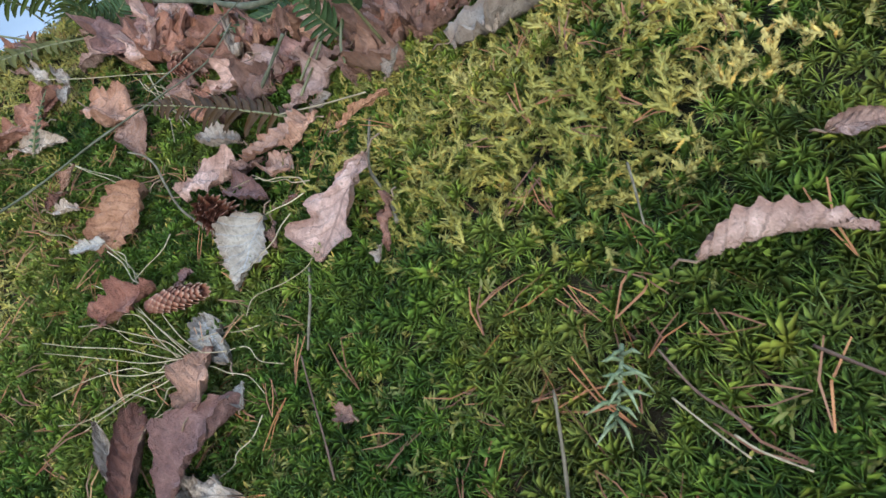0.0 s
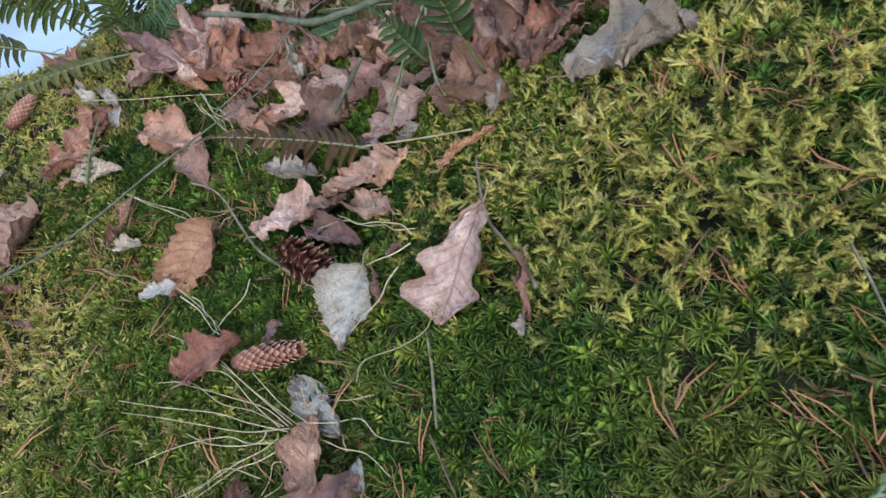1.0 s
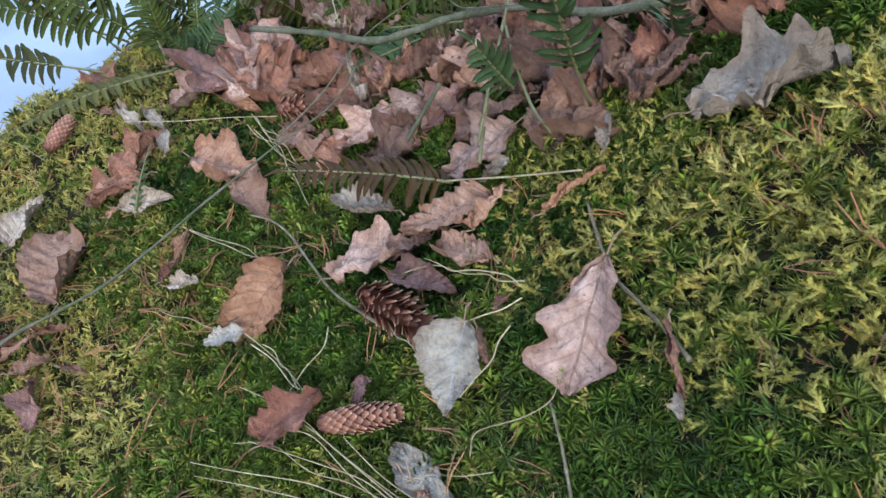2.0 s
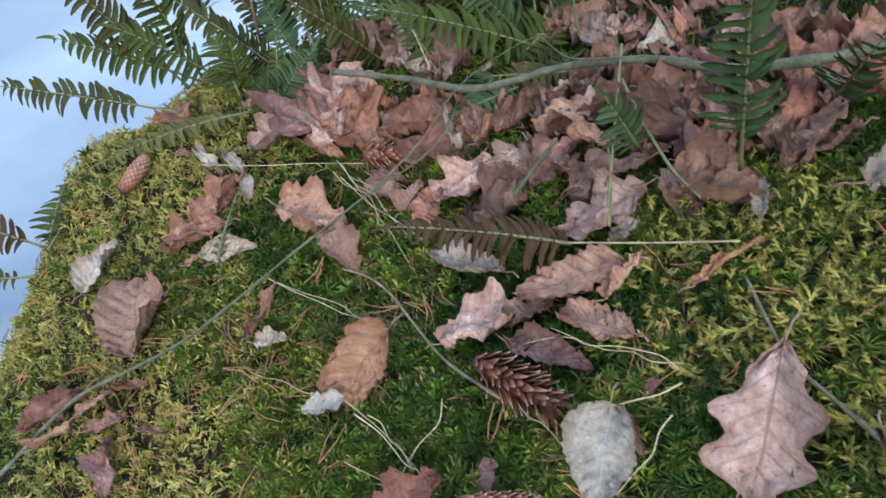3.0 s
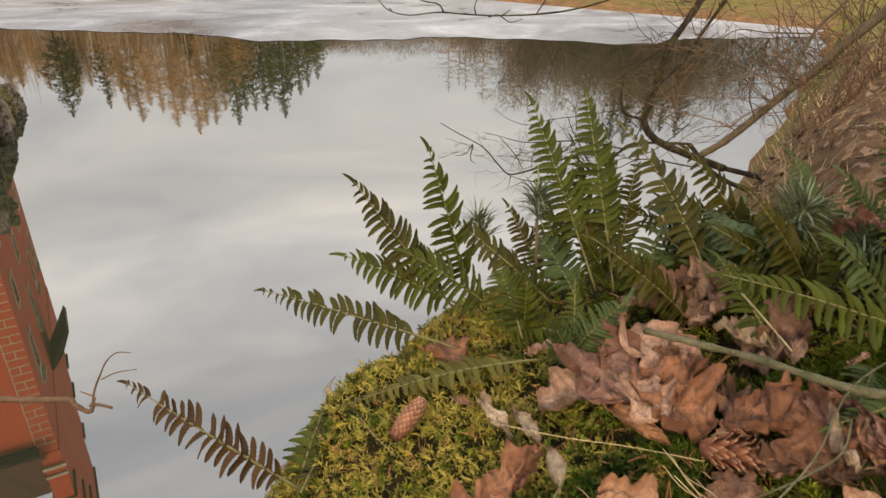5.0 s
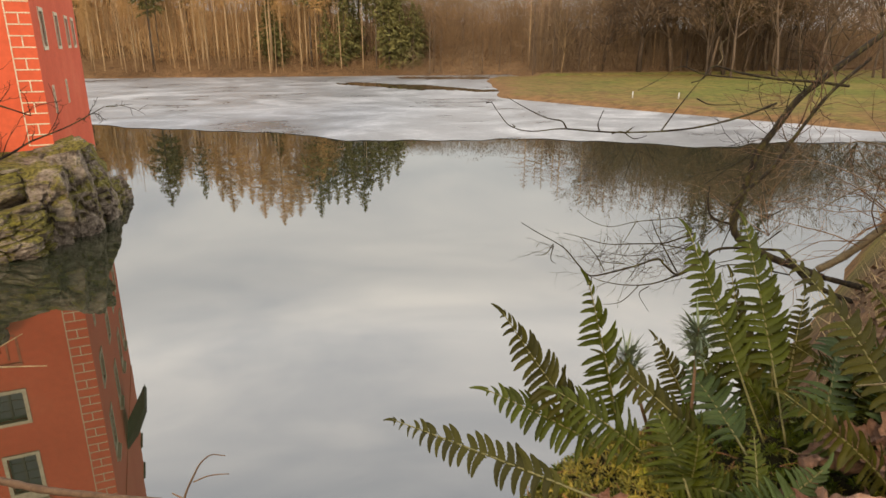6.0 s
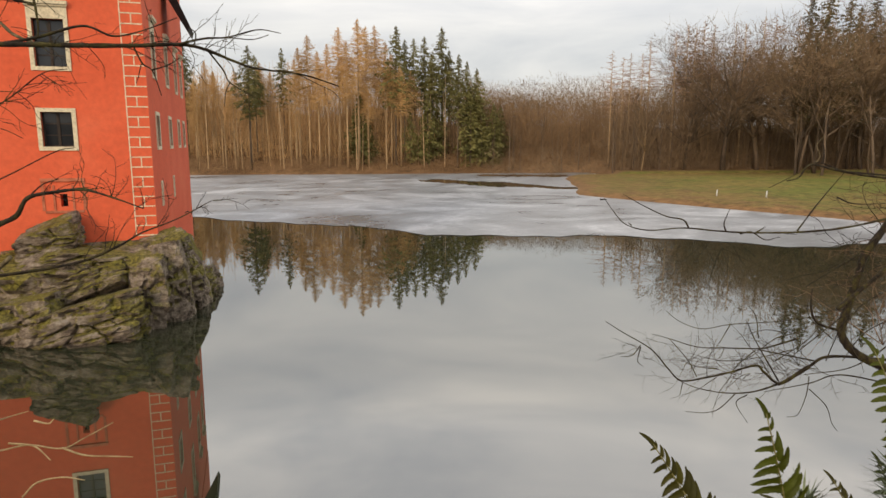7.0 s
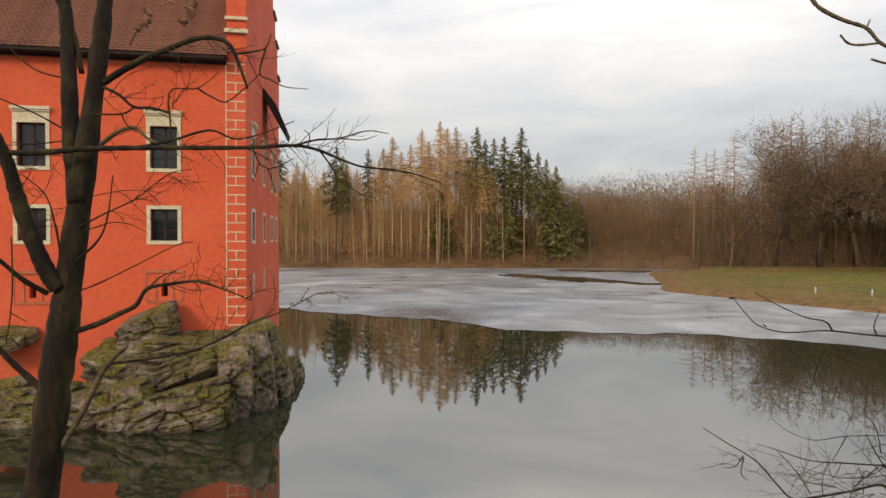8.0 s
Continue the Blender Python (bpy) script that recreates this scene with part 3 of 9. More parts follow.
rock_slab((-7.7, 22.1, 0.75), (2.5, 2.2, 1.75), (0, 0, 9), 1)
rock_slab((-9.05, 20.3, 0.30), (1.55, 1.25, 0.95), (8, -13, 4), 2)
rock_slab((-7.05, 20.0, 0.25), (1.75, 1.15, 0.85), (6, -12, 10), 3, 6)
rock_slab((-7.35, 20.65, 1.20), (1.45, 0.85, 0.50), (-20, -17, 8), 4)
rock_slab((-8.9, 21.0, 1.35), (1.0, 0.9, 0.65), (-12, -14, 2), 14)
rock_slab((-7.55, 21.4, 2.02), (2.25, 0.95, 0.42), (5, -5, 9), 5)
rock_slab((-5.75, 21.0, 0.95), (0.62, 0.85, 1.40), (4, 5, 24), 6)
rock_slab((-5.25, 21.9, 1.15), (0.62, 0.95, 1.45), (5, -6, 14), 7)
rock_slab((-5.45, 22.5, 2.25), (0.75, 0.8, 0.42), (8, -8, 12), 15)
rock_slab((-5.35, 24.0, 0.95), (0.75, 1.7, 1.55), (0, -16, 8), 8)
rock_slab((-5.20, 26.0, 0.15), (0.62, 1.5, 0.85), (0, -14, 5), 9)
rock_slab((-8.45, 21.55, 2.80), (1.05, 0.58, 0.42), (12, -14, 9), 10)
rock_slab((-12.7, 20.3, 0.10), (2.9, 1.6, 0.95), (0, 3, 10), 11)
rock_slab((-12.75, 20.9, 2.35), (0.75, 0.55, 0.36), (0, 2, 10), 12)
rock_slab((-12.4, 19.9, 0.85), (0.9, 0.6, 0.40), (6, -6, 20), 16, 4)
rock_slab((-7.55, 29.6, 0.2), (1.1, 4.6, 1.5), (0, 3, 9), 13)
# foot of the rock that closes it below the water
rock_slab((-8.0, 22.6, -0.75), (3.2, 2.6, 0.9), (0, 0, 9), 17, 4)

# ---- far woods ----
bark_far = mottled("far_bark", [(0.3, (0.26, 0.165, 0.085)), (0.7, (0.44, 0.30, 0.165))], 0.6, rough=0.95, vary=0.3)
spruce_green = mottled("spruce_needles", [(0.3, (0.066, 0.066, 0.022)), (0.7, (0.180, 0.158, 0.050))], 0.5, rough=0.9, vary=0.25)
spruce_dim = mottled("dim_spruce_needles", [(0.3, (0.050, 0.042, 0.018)), (0.7, (0.120, 0.098, 0.042))], 0.5, rough=0.9, vary=0.25)
larch_gold = mottled("bare_larch_twigs", [(0.3, (0.37, 0.210, 0.080)), (0.7, (0.52, 0.32, 0.135))], 0.5, rough=0.95, vary=0.2)
bare_brown = mottled("bare_twigs", [(0.3, (0.1196, 0.0779, 0.0448)), (0.7, (0.2257, 0.1499, 0.0851))], 0.5, rough=0.95, vary=0.25)
pink_twigs = mottled("pinkish_larch_twigs", [(0.3, (0.21, 0.13, 0.085)), (0.7, (0.34, 0.215, 0.145))], 0.5, rough=0.95, vary=0.2)
bark_dim = mottled("dim_bark", [(0.3, (0.066, 0.0456, 0.0312)), (0.7, (0.126, 0.09, 0.06))], 0.6, rough=0.95, vary=0.3)
shrub_red = mottled("dry_shrubs", [(0.3, (0.18, 0.108, 0.054)), (0.7, (0.3, 0.18, 0.09))], 0.15, rough=0.95)


def conifer_meshes(seed, high, wide, bare_to, count, gold, fill=1.0, twigs=None):
    """Trunk and crown of a spruce, or of a larch in winter: whorls of boughs hung with twigs."""
    rng = random.Random(seed)
    t, c = Geo(), Geo()
    lean = rng.uniform(-0.3, 0.3)
    t.tube([(lean * (k / 5) ** 2, 0, high * k / 5) for k in range(6)], [0.21 - 0.037 * k for k in range(6)], 6)
    lop = rng.uniform(0, 6.28)
    for i in range(count):
        f = bare_to + (0.995 - bare_to) * (i / count) ** (0.85 if not gold else 0.75)
        z = high * f
        q = (1 - f) / (1 - bare_to)
        shape = (min(1.0, 1.75 * q) ** 0.9 * (0.60 + 0.40 * min(1.0, (1 - q) * 3.0 + 0.2))) + 0.02
        a = rng.uniform(0, 6.283)
        reach = wide * shape * rng.uniform(0.45, 1.15) * (1 + 0.22 * math.cos(a - lop + 5 * f))
        d = Vector((math.cos(a), math.sin(a), 0))
        s = Vector((-d.y, d.x, 0))
        droop = rng.uniform(0.0, 0.38) - 0.55 * max(0.0, f - 0.75) if not gold else rng.uniform(-0.30, 0.20)
        base = Vector((lean * f * f, 0, z))
        tip = base + d * reach + Vector((0, 0, -droop * reach))
        c.add([base + Vector((0, 0, 0.05)), base - Vector((0, 0, 0.05)), tip], [(0, 1, 2)])
        for k in range(7):
            u = 0.15 + 0.85 * rng.random() ** 0.7
            p = base.lerp(tip, u)
            w = (0.95 if not gold else 1.05) * rng.uniform(0.5, 1.2) * (0.25 + 0.75 * min(1, shape)) * fill
            e = p + s * rng.uniform(-1, 1) * w + d * w * rng.uniform(-0.1, 0.6) + Vector((0, 0, rng.uniform(-0.75, 0.20) * w))
            th = (0.20 if not gold else 0.055) * rng.uniform(0.6, 1.4) * (0.4 + 0.6 * min(1, shape))
            n = Vector((rng.uniform(-1, 1), rng.uniform(-1, 1), rng.uniform(-1, 1))).normalized() * th
            c.add([p + n, p - n, e], [(0, 1, 2)])
    return t.mesh("trunk", bark_far if gold else bark_dim), c.mesh("crown", twigs or (larch_gold if gold else spruce_green), smooth=False)


def bare_tree_meshes(seed, high, spread, material_twig, material_bark, levels=4, thin=1.0):
    """Trunk with limbs, and a crown of fine bare twigs."""
    rng = random.Random(seed)
    t, c = Geo(), Geo()
    def grow(p, d, length, r, level):
        if level == 0:
            s = d.orthogonal().normalized() * max(r, 0.028)
            tip = p + (d + Vector((rng.uniform(-0.2, 0.2), rng.uniform(-0.2, 0.2), 0.1))) * length
            c.add([p - s, p + s, tip], [(0, 1, 2)])
            return
        n = 4 if level > 1 else 3
        pts = [p]
        for _ in range(n):
            d = (d + Vector((rng.uniform(-1, 1), rng.uniform(-1, 1), rng.uniform(-0.3, 0.6))) * 0.16).normalized()
            pts.append(pts[-1] + d * length / n)
        radii = [r * (1 - 0.55 * k / n) for k in range(n + 1)]
        (t if level > 1 else c).tube(pts, radii, 5 if level > 2 else 3)
        for k in range(rng.randint(4, 6) if level < levels else 9):
            i = rng.randint(1 if level < levels else 2, n)
            a, b = rng.uniform(0, 2 * math.pi), rng.uniform(0.35, 0.95) * spread
            side = d.orthogonal().normalized()
            side.rotate(Matrix.Rotation(a, 3, d))
            grow(pts[i], (d * math.cos(b) + side * math.sin(b)).normalized(), length * rng.uniform(0.45, 0.72), radii[i] * 0.62, level - 1)
    grow(Vector((0, 0, -0.3)), Vector((0, 0, 1)), high * 0.55, 0.011 * high * thin, levels)
    return t.mesh("trunk", material_bark), c.mesh("crown", material_twig)


def plant(kind, label, trunk, crown, x, y, scale, spin, group):
    ob = thing(kind, label, "tree", group, (x, y, float(ground_z(x, y)) - 0.1))
    ob.rotation_euler, ob.scale = (0, 0, spin), (scale * random.uniform(0.9, 1.1), scale * random.uniform(0.9, 1.1), scale)
    part("trunk", trunk, None, ob)
    part("crown", crown, None, ob)
    return ob


random.seed(11)
SPRUCE = [conifer_meshes(20 + k, 24.0, 3.3, 0.42, 230, False) for k in range(5)]
DIM_SPRUCE = [conifer_meshes(26 + k, 24.0, 3.6, 0.30, 260, False, 1.0, spruce_dim) for k in range(2)]
LOW_SPRUCE = [conifer_meshes(30 + k, 11.0, 2.6, 0.04, 200, False) for k in range(3)]
LARCH = [conifer_meshes(40 + k, 24.0, 3.4, 0.50, 260, True, 1.15) for k in range(5)]
THIN_LARCH = [conifer_meshes(70 + k, 24.0, 3.2, 0.30, 130, True, 1.0) for k in range(3)]
PINK_LARCH = [conifer_meshes(80 + k, 24.0, 4.6, 0.42, 85, True, 0.75, pink_twigs) for k in range(4)]
OAK = [bare_tree_meshes(50 + k, 22.0, 1.0, bare_brown, bark_dim, 4) for k in range(4)]
BIG_OAK = [bare_tree_meshes(57 + k, 22.0, 1.25, bare_brown, bark_dim, 4, 2.0) for k in range(2)]


def at_far(px, y):
    """Ground place at depth y along a bearing from the knoll."""
    return 0.80 + (px - 784) / 1136 * (y - 0.5), y


def stand(kind, label, meshes, px, y, top, unit, group):
    x, y = at_far(px, y)
    high = 5.6 + (421 - top) / 1136 * (y - 0.5) - float(ground_z(x, y))
    plant(kind, label, *random.choice(meshes), x, y, high / unit, random.uniform(0, 6), group)


for px, top, kind in [(496, 292, "l"), (506, 262, "s"), (528, 322, "l"), (552, 306, "l"), (574, 318, "l"), (607, 260, "s"), (618, 275, "s"), (642, 300, "l"), (664, 264, "p"), (690, 262, "l"), (706, 242, "l"), (722, 268, "l"), (738, 256, "l"),
                      (757, 228, "l"), (770, 250, "l"), (790, 214, "l"), (803, 226, "l"), (818, 224, "l"), (836, 250, "l"), (853, 224, "s"), (868, 246, "s"), (886, 244, "s"), (904, 240, "s"), (934, 224, "s"), (946, 262, "s"), (962, 268, "s"), (978, 280, "s"), (996, 292, "s"), (918, 264, "s"), (846, 270, "l"), (862, 290, "l")]:
    if kind == "l":
        stand("larch", "tall bare larch with golden-brown twigs on the far shore", LARCH, px, 119.5 + random.uniform(0.5, 9), top, 24.0, "far shore larches")
    else:
        stand("spruce", "tall dark green spruce with a bare lower trunk", SPRUCE, px, 119.5 + random.uniform(0.5, 9), top, 24.0, "far shore spruces")
for k in range(40):
    px = random.uniform(484, 880)
    stand("larch", "slender bare larch among others on the far shore", LARCH + THIN_LARCH, px, 121 + random.uniform(0, 22), random.uniform(285, 350) - 0.10 * max(0, px - 640), 24.0, "far shore larches")
for k in range(26):
    px = random.uniform(484, 1000)
    stand("larch", "bare larch standing behind the first rows", THIN_LARCH, px, random.uniform(140, 165), random.uniform(290, 340), 24.0, "far shore larches")
for k in range(16):
    x, y = random.uniform(66, 105), random.uniform(45, 108)
    plant("bare_tree", "tall bare deciduous tree beside the meadow", *random.choice(OAK), x, y, random.uniform(0.8, 1.1), random.uniform(0, 6), "meadow trees")
for k in range(13):
    px = 740 + 310 * random.random() ** 0.7
    stand("young_spruce", "young dense green spruce below the tall trees", LOW_SPRUCE, px, 119.5 + random.uniform(0, 7), random.uniform(330, 400), 11.0, "young spruces")
for px, top in [(985, 330), (1005, 345), (1024, 352)]:
    stand("young_spruce", "dark spruce at the edge of the bare wood", LOW_SPRUCE, px, 121.0, top, 11.0, "young spruces")
for k in range(18):
    stand("bare_tree", "distant bare brown deciduous tree", OAK, random.uniform(1000, 1250), random.uniform(132, 165), random.uniform(325, 352), 27.0, "far bare trees")
for px, top in [(1241, 258), (1262, 268), (1275, 261), (1298, 261), (1312, 239), (1360, 224), (1382, 210), (1396, 214), (1413, 202), (1433, 208), (1473, 205), (1495, 205), (1530, 193), (1552, 188), (1600, 190), (1650, 185)]:
    stand("larch", "thin bare reddish larch behind the meadow", PINK_LARCH, px, 113 + random.uniform(0, 6), top, 24.0, "meadow larches")
stand("bare_tree", "broad old oak with heavy bare limbs behind the meadow", BIG_OAK, 1466, 107.0, 226, 22.0, "meadow trees")
stand("bare_tree", "broad old oak with heavy bare limbs behind the meadow", BIG_OAK, 1535, 107.8, 236, 22.0, "meadow trees")
for px, top in [(1622, 190), (1655, 170), (1700, 180), (1752, 165), (1796, 160)]:
    stand("bare_tree", "tall bare deciduous tree beyond the meadow", OAK, px, 104 + 0.06 * (px - 1700), top, 22.0, "meadow trees")
for px, top in [(1622, 150), (1655, 128), (1700, 150), (1722, 170), (1752, 140), (1796, 120)]:
    stand("spruce", "tall dark spruce beyond the meadow", DIM_SPRUCE, px, 106 + 0.06 * (px - 1700), top, 24.0, "meadow spruces")
for k in range(16):
    stand("bare_tree", "tall bare deciduous tree behind the meadow", OAK, random.uniform(1400, 1880), random.uniform(108, 124), random.uniform(195, 250), 22.0, "meadow trees")
for k in range(32):
    px = random.uniform(1260, 1850)
    top = (330 - 0.30 * min(330, px - 1260) if px < 1420 else 235) + random.uniform(-15, 50)
    stand("bare_tree", "tall bare deciduous tree behind the meadow", OAK, px, random.uniform(110, 132), top, 22.0, "meadow trees")

# dry brush along the far shore, and the dim mass of far wood behind it
rng = np.random.default_rng(5)


def twig_cloud(seed, count, rise, long=1.0):
    """Fine slivers that fill a rounded bush shape, one unit high."""
    r = random.Random(seed)
    v, f = [], []
    for k in range(count):
        z = r.uniform(0.0, 1.0)
        a, q = r.uniform(0, 6.283), math.sqrt(r.random()) * 0.42 * math.sin(math.pi * (0.12 + 0.8 * z)) ** 0.7
        p = Vector((math.cos(a) * q, math.sin(a) * q, z))
        d = Vector((math.cos(a) * 0.7 + r.uniform(-0.6, 0.6), math.sin(a) * 0.7 + r.uniform(-0.6, 0.6), rise * r.uniform(0.3, 1.6))).normalized() * r.uniform(0.10, 0.30) * long
        s = d.cross(Vector((r.uniform(-1, 1), r.uniform(-1, 1), 0.2))).normalized() * r.uniform(0.0025, 0.006) * (0.45 + 0.55 * long)
        i = len(v)
        v += [p - s, p + s, p + d]
        f.append((i, i + 1, i + 2))
    return v, f


def brush(name, label, px_lo, px_hi, y_lo, y_hi, count, high, mat, rise=1.0, long=1.0, each=70):
    px, y = rng.uniform(px_lo, px_hi, count), y_lo + (y_hi - y_lo) * rng.uniform(0, 1, count) ** 1.4
    x = 0.8 + (px - 784) / 1136 * y
    z = ground_z(x, y)
    for k in range(2):
        m = slice(k, None, 2)
        n = len(x[m])
        turns = turn_matrices(np.tile([0.0, 0, 1], (n, 1)), rng.uniform(0, 6.28, n), high * rng.uniform(0.35, 1.25, n), 0.10, rng)
        bv, bf = twig_cloud(60 + k, each, rise, long)
        tagged(scattered(name, bv, bf, turns, np.stack([x[m], y[m], z[m] - 0.1], 1), mat), label, "brush")


gold_brush = mottled("golden_underwood", [(0.3, (0.40, 0.235, 0.105)), (0.7, (0.56, 0.35, 0.165))], 0.12, rough=0.95)
brush("shore_brush", "dry reddish brush along the far shore", 430, 1060, 118.0, 125, 1300, 2.0, shrub_red, 0.8, 0.9, 60)
brush("far_underwood", "golden-brown underwood between far larches", 440, 900, 124, 156, 560, 10.0, gold_brush, 1.8, 0.42, 230)
brush("far_underwood", "golden-brown underwood between far larches", 840, 1090, 125, 150, 240, 9.0, shrub_red, 0.8, 0.45, 160)
brush("wood_brush", "dense bare underwood behind the meadow", 1010, 1950, 109, 140, 600, 5.0, bare_brown, 0.6, 0.7, 90)
brush("far_thicket", "dim brown thicket of the distant wood", 960, 1300, 126, 160, 560, 9.5, bare_brown, 1.4, 0.34, 300)
brush("far_thicket", "reddish-brown thicket of the distant wood", 990, 1300, 122, 150, 300, 8.5, shrub_red, 1.5, 0.32, 260)
brush("far_thicket", "dim brown thicket of the distant wood", 1250, 2150, 109, 140, 640, 12.0, bare_brown, 1.3, 0.30, 420)
brush("meadow_brush", "dark fallen brush along the meadow's edge", 1190, 1700, 105.5, 108, 160, 1.1, bare_brown, 0.4)

# straight bare stems that crowd the golden wood, and pale ones in the brown wood
def slender_stems(label, px_lo, px_hi, y_lo, y_hi, count, high, mat):
    px, y = rng.uniform(px_lo, px_hi, count), rng.uniform(y_lo, y_hi, count)
    x = 0.8 + (px - 784) / 1136 * y
    base_v = [(0.085 * math.cos(a) * k, 0.085 * math.sin(a) * k, zz) for k, zz in ((1.0, 0.0), (0.72, 0.5), (0.2, 1.0)) for a in (0.0, 2.09, 4.19)]
    base_f = [(i + k, i + (k + 1) % 3, i + 3 + (k + 1) % 3, i + 3 + k) for i in (0, 3) for k in range(3)]
    turns = turn_matrices(np.tile([0.0, 0, 1], (count, 1)), rng.uniform(0, 6.28, count), np.ones(count), 0.025, rng)
    turns[:, :, 2] *= (high * rng.uniform(0.7, 1.15, count))[:, None]
    turns[:, :, :2] *= rng.uniform(0.8, 1.7, count)[:, None, None]
    tagged(scattered("slender_trunks", base_v, base_f, turns, np.stack([x, y, ground_z(x, y) - 0.1], 1), mat), label, "trunk")


slender_stems("straight pale trunks of the far golden wood", 484, 1000, 119.5, 140, 210, 15.0, bark_far)
slender_stems("thin grey trunks of the far bare wood", 1000, 1300, 118, 140, 90, 9.5, bark_dim)
slender_stems("thin grey trunks of the wood behind the meadow", 1240, 1900, 108, 128, 150, 13.5, bark_dim)
BIRCH = [bare_tree_meshes(90, 16.0, 0.7, bare_brown, bark_far, 4, 0.8)]
stand("birch", "slender pale-stemmed leaning birch at the meadow's edge", BIRCH, 1305, 105.5, 300, 19.0, "meadow trees")


def stake(px, y):
    x, y = at_far(px, y)
    ob = part("marker_post", Geo().tube([(0, 0, -0.1), (0.01, 0, 0.3), (0.02, 0, 0.62)], [0.07, 0.07, 0.06], 7), post_white)
    ob.location = (x, y, float(ground_z(x, y)))
    tagged(ob, "short white-painted post at the meadow's shore", "post", "shore posts")


post_white = mottled("chalky_white_paint", [(0.3, (0.42, 0.42, 0.40)), (0.7, (0.62, 0.62, 0.58))], 3.0, rough=0.8)
stake(1459, 59.5)
stake(1561, 57.0)

# ---- the knoll's moss ----
def leafy_green(name, stops, scale, vary, rough=0.7):
    def build(n, l, sh):
        a = noise_node(n, l, scale, 5, 0.6)
        geo = n.new("ShaderNodeNewGeometry")
        col = ramp_node(n, l, a.outputs["Fac"], stops).outputs["Color"]
        tone = ramp_node(n, l, geo.outputs["Random Per Island"], [(0, (1 - vary, 1 - vary, 1 - vary)), (0.45, (1, 1, 1)), (0.90, (1 + vary, 1 + vary * 0.8, 1.0)), (1, (1.45, 1.15, 0.85))]).outputs["Color"]
        l.new(mix_node(n, l, 1.0, col, tone, "MULTIPLY"), sh.inputs["Base Color"])
        sh.inputs["Subsurface Weight"].default_value = 0.0
    return material(name, build, rough=rough, spec=0.35)


star_green = leafy_green("star_moss_green", [(0.3, (0.0493, 0.1053, 0.0104)), (0.46, (0.1256, 0.188, 0.0199)), (0.58, (0.2046, 0.2397, 0.0314)), (0.72, (0.3348, 0.3055, 0.0522))], 6.0, 0.45, 0.55)
feather_green = leafy_green("feather_moss_yellow", [(0.3, (0.1836, 0.1675, 0.0216)), (0.5, (0.33, 0.2702, 0.0493)), (0.7, (0.5387, 0.4165, 0.118))], 9.0, 0.20)
small_green = leafy_green("cushion_moss", [(0.3, (0.0948, 0.1058, 0.0196)), (0.5, (0.2263, 0.1978, 0.0338)), (0.7, (0.3643, 0.2864, 0.0602))], 7.0, 0.34)


def star_base(seed, counts=(10, 10, 6)):
    """A haircap shoot from above: rings of narrow pointed leaves on a short stem."""
    r = random.Random(seed)
    v, f = [np.array([0.0, 0.0, 0.10])], []
    for ring, (count, rise, reach, zz) in enumerate(zip(counts, (0.02, 0.40, 1.0), (1.0, 0.95, 0.72), (0.0, 0.26, 0.45))):
        for k in range(count):
            a = 2 * math.pi * (k + 0.5 * ring) / count + r.uniform(-0.25, 0.25)
            L = reach * r.uniform(0.7, 1.2)
            d, s = np.array([math.cos(a), math.sin(a), 0]), np.array([-math.sin(a), math.cos(a), 0])
            up = np.array([0, 0, 1.0])
            root = up * zz
            mid = root + d * L * 0.42 + up * (rise * L * 0.5 + 0.06)
            tip = root + d * L + up * rise * L * r.uniform(0.5, 1.0)
            i = len(v)
            v += [mid + s * 0.030, tip, mid - s * 0.030]
            f += [(0, i, i + 1), (0, i + 1, i + 2)]
    return np.array(v), f


def feather_base(seed):
    """A feather-moss plume: a curved shoot with short side shoots, each set all round with small clasping leaves."""
    r = random.Random(seed)
    v, f = [], []
    def shoot(p, d, length, fur, segments, ring):
        d = d / np.linalg.norm(d)
        s = np.cross(d, (0.3, 0.2, 1.0))
        s = s / np.linalg.norm(s)
        n = np.cross(s, d)
        droop = r.uniform(0.05, 0.28) * length
        stem = [p + d * length * k / segments - np.array([0, 0, droop]) * (k / segments) ** 2 for k in range(segments + 1)]
        i = len(v)
        v.extend(stem)
        core = len(v)
        for k in (0, segments // 2):
            v.extend(stem[k] + fur * 0.62 * (math.cos(a) * s + math.sin(a) * n) for a in (0.0, 2.09, 4.19))
        for k in range(3):
            m = (k + 1) % 3
            f.extend([(core + k, core + m, core + 3 + m), (core + k, core + 3 + m, core + 3 + k), (core + 3 + k, core + 3 + m, i + segments)])
        for k in range(segments):
            u = k / segments
            for j in range(ring):
                a = 6.283 * (j + 0.5 * (k % 2)) / ring + r.uniform(-0.3, 0.3)
                out_d = math.cos(a) * s + math.sin(a) * n
                tip = stem[k] + out_d * fur * (0.92 - 0.62 * u) * r.uniform(0.8, 1.2) + d * fur * r.uniform(1.2, 2.0)
                v.append(tip)
                f.append((i + k, i + k + 1, len(v) - 1))
        return stem
    head = np.array([0.75, r.uniform(-0.2, 0.2), r.uniform(0.55, 1.0)])
    stem = shoot(np.zeros(3), head, 1.0, 0.15, 7, 5)
    for k in range(5):
        a = k * 2.4 + r.uniform(-0.4, 0.4)
        side = np.array([0.0, math.cos(a), math.sin(a) * 0.8 + 0.3])
        u = 0.15 + 0.6 * k / 4
        shoot(stem[1 + int(6 * u)], head * 0.55 + side * r.uniform(0.6, 1.0), 0.46 * (1.15 - 0.6 * u) * r.uniform(0.7, 1.2), 0.11, 4, 4)
    return np.array(v), f


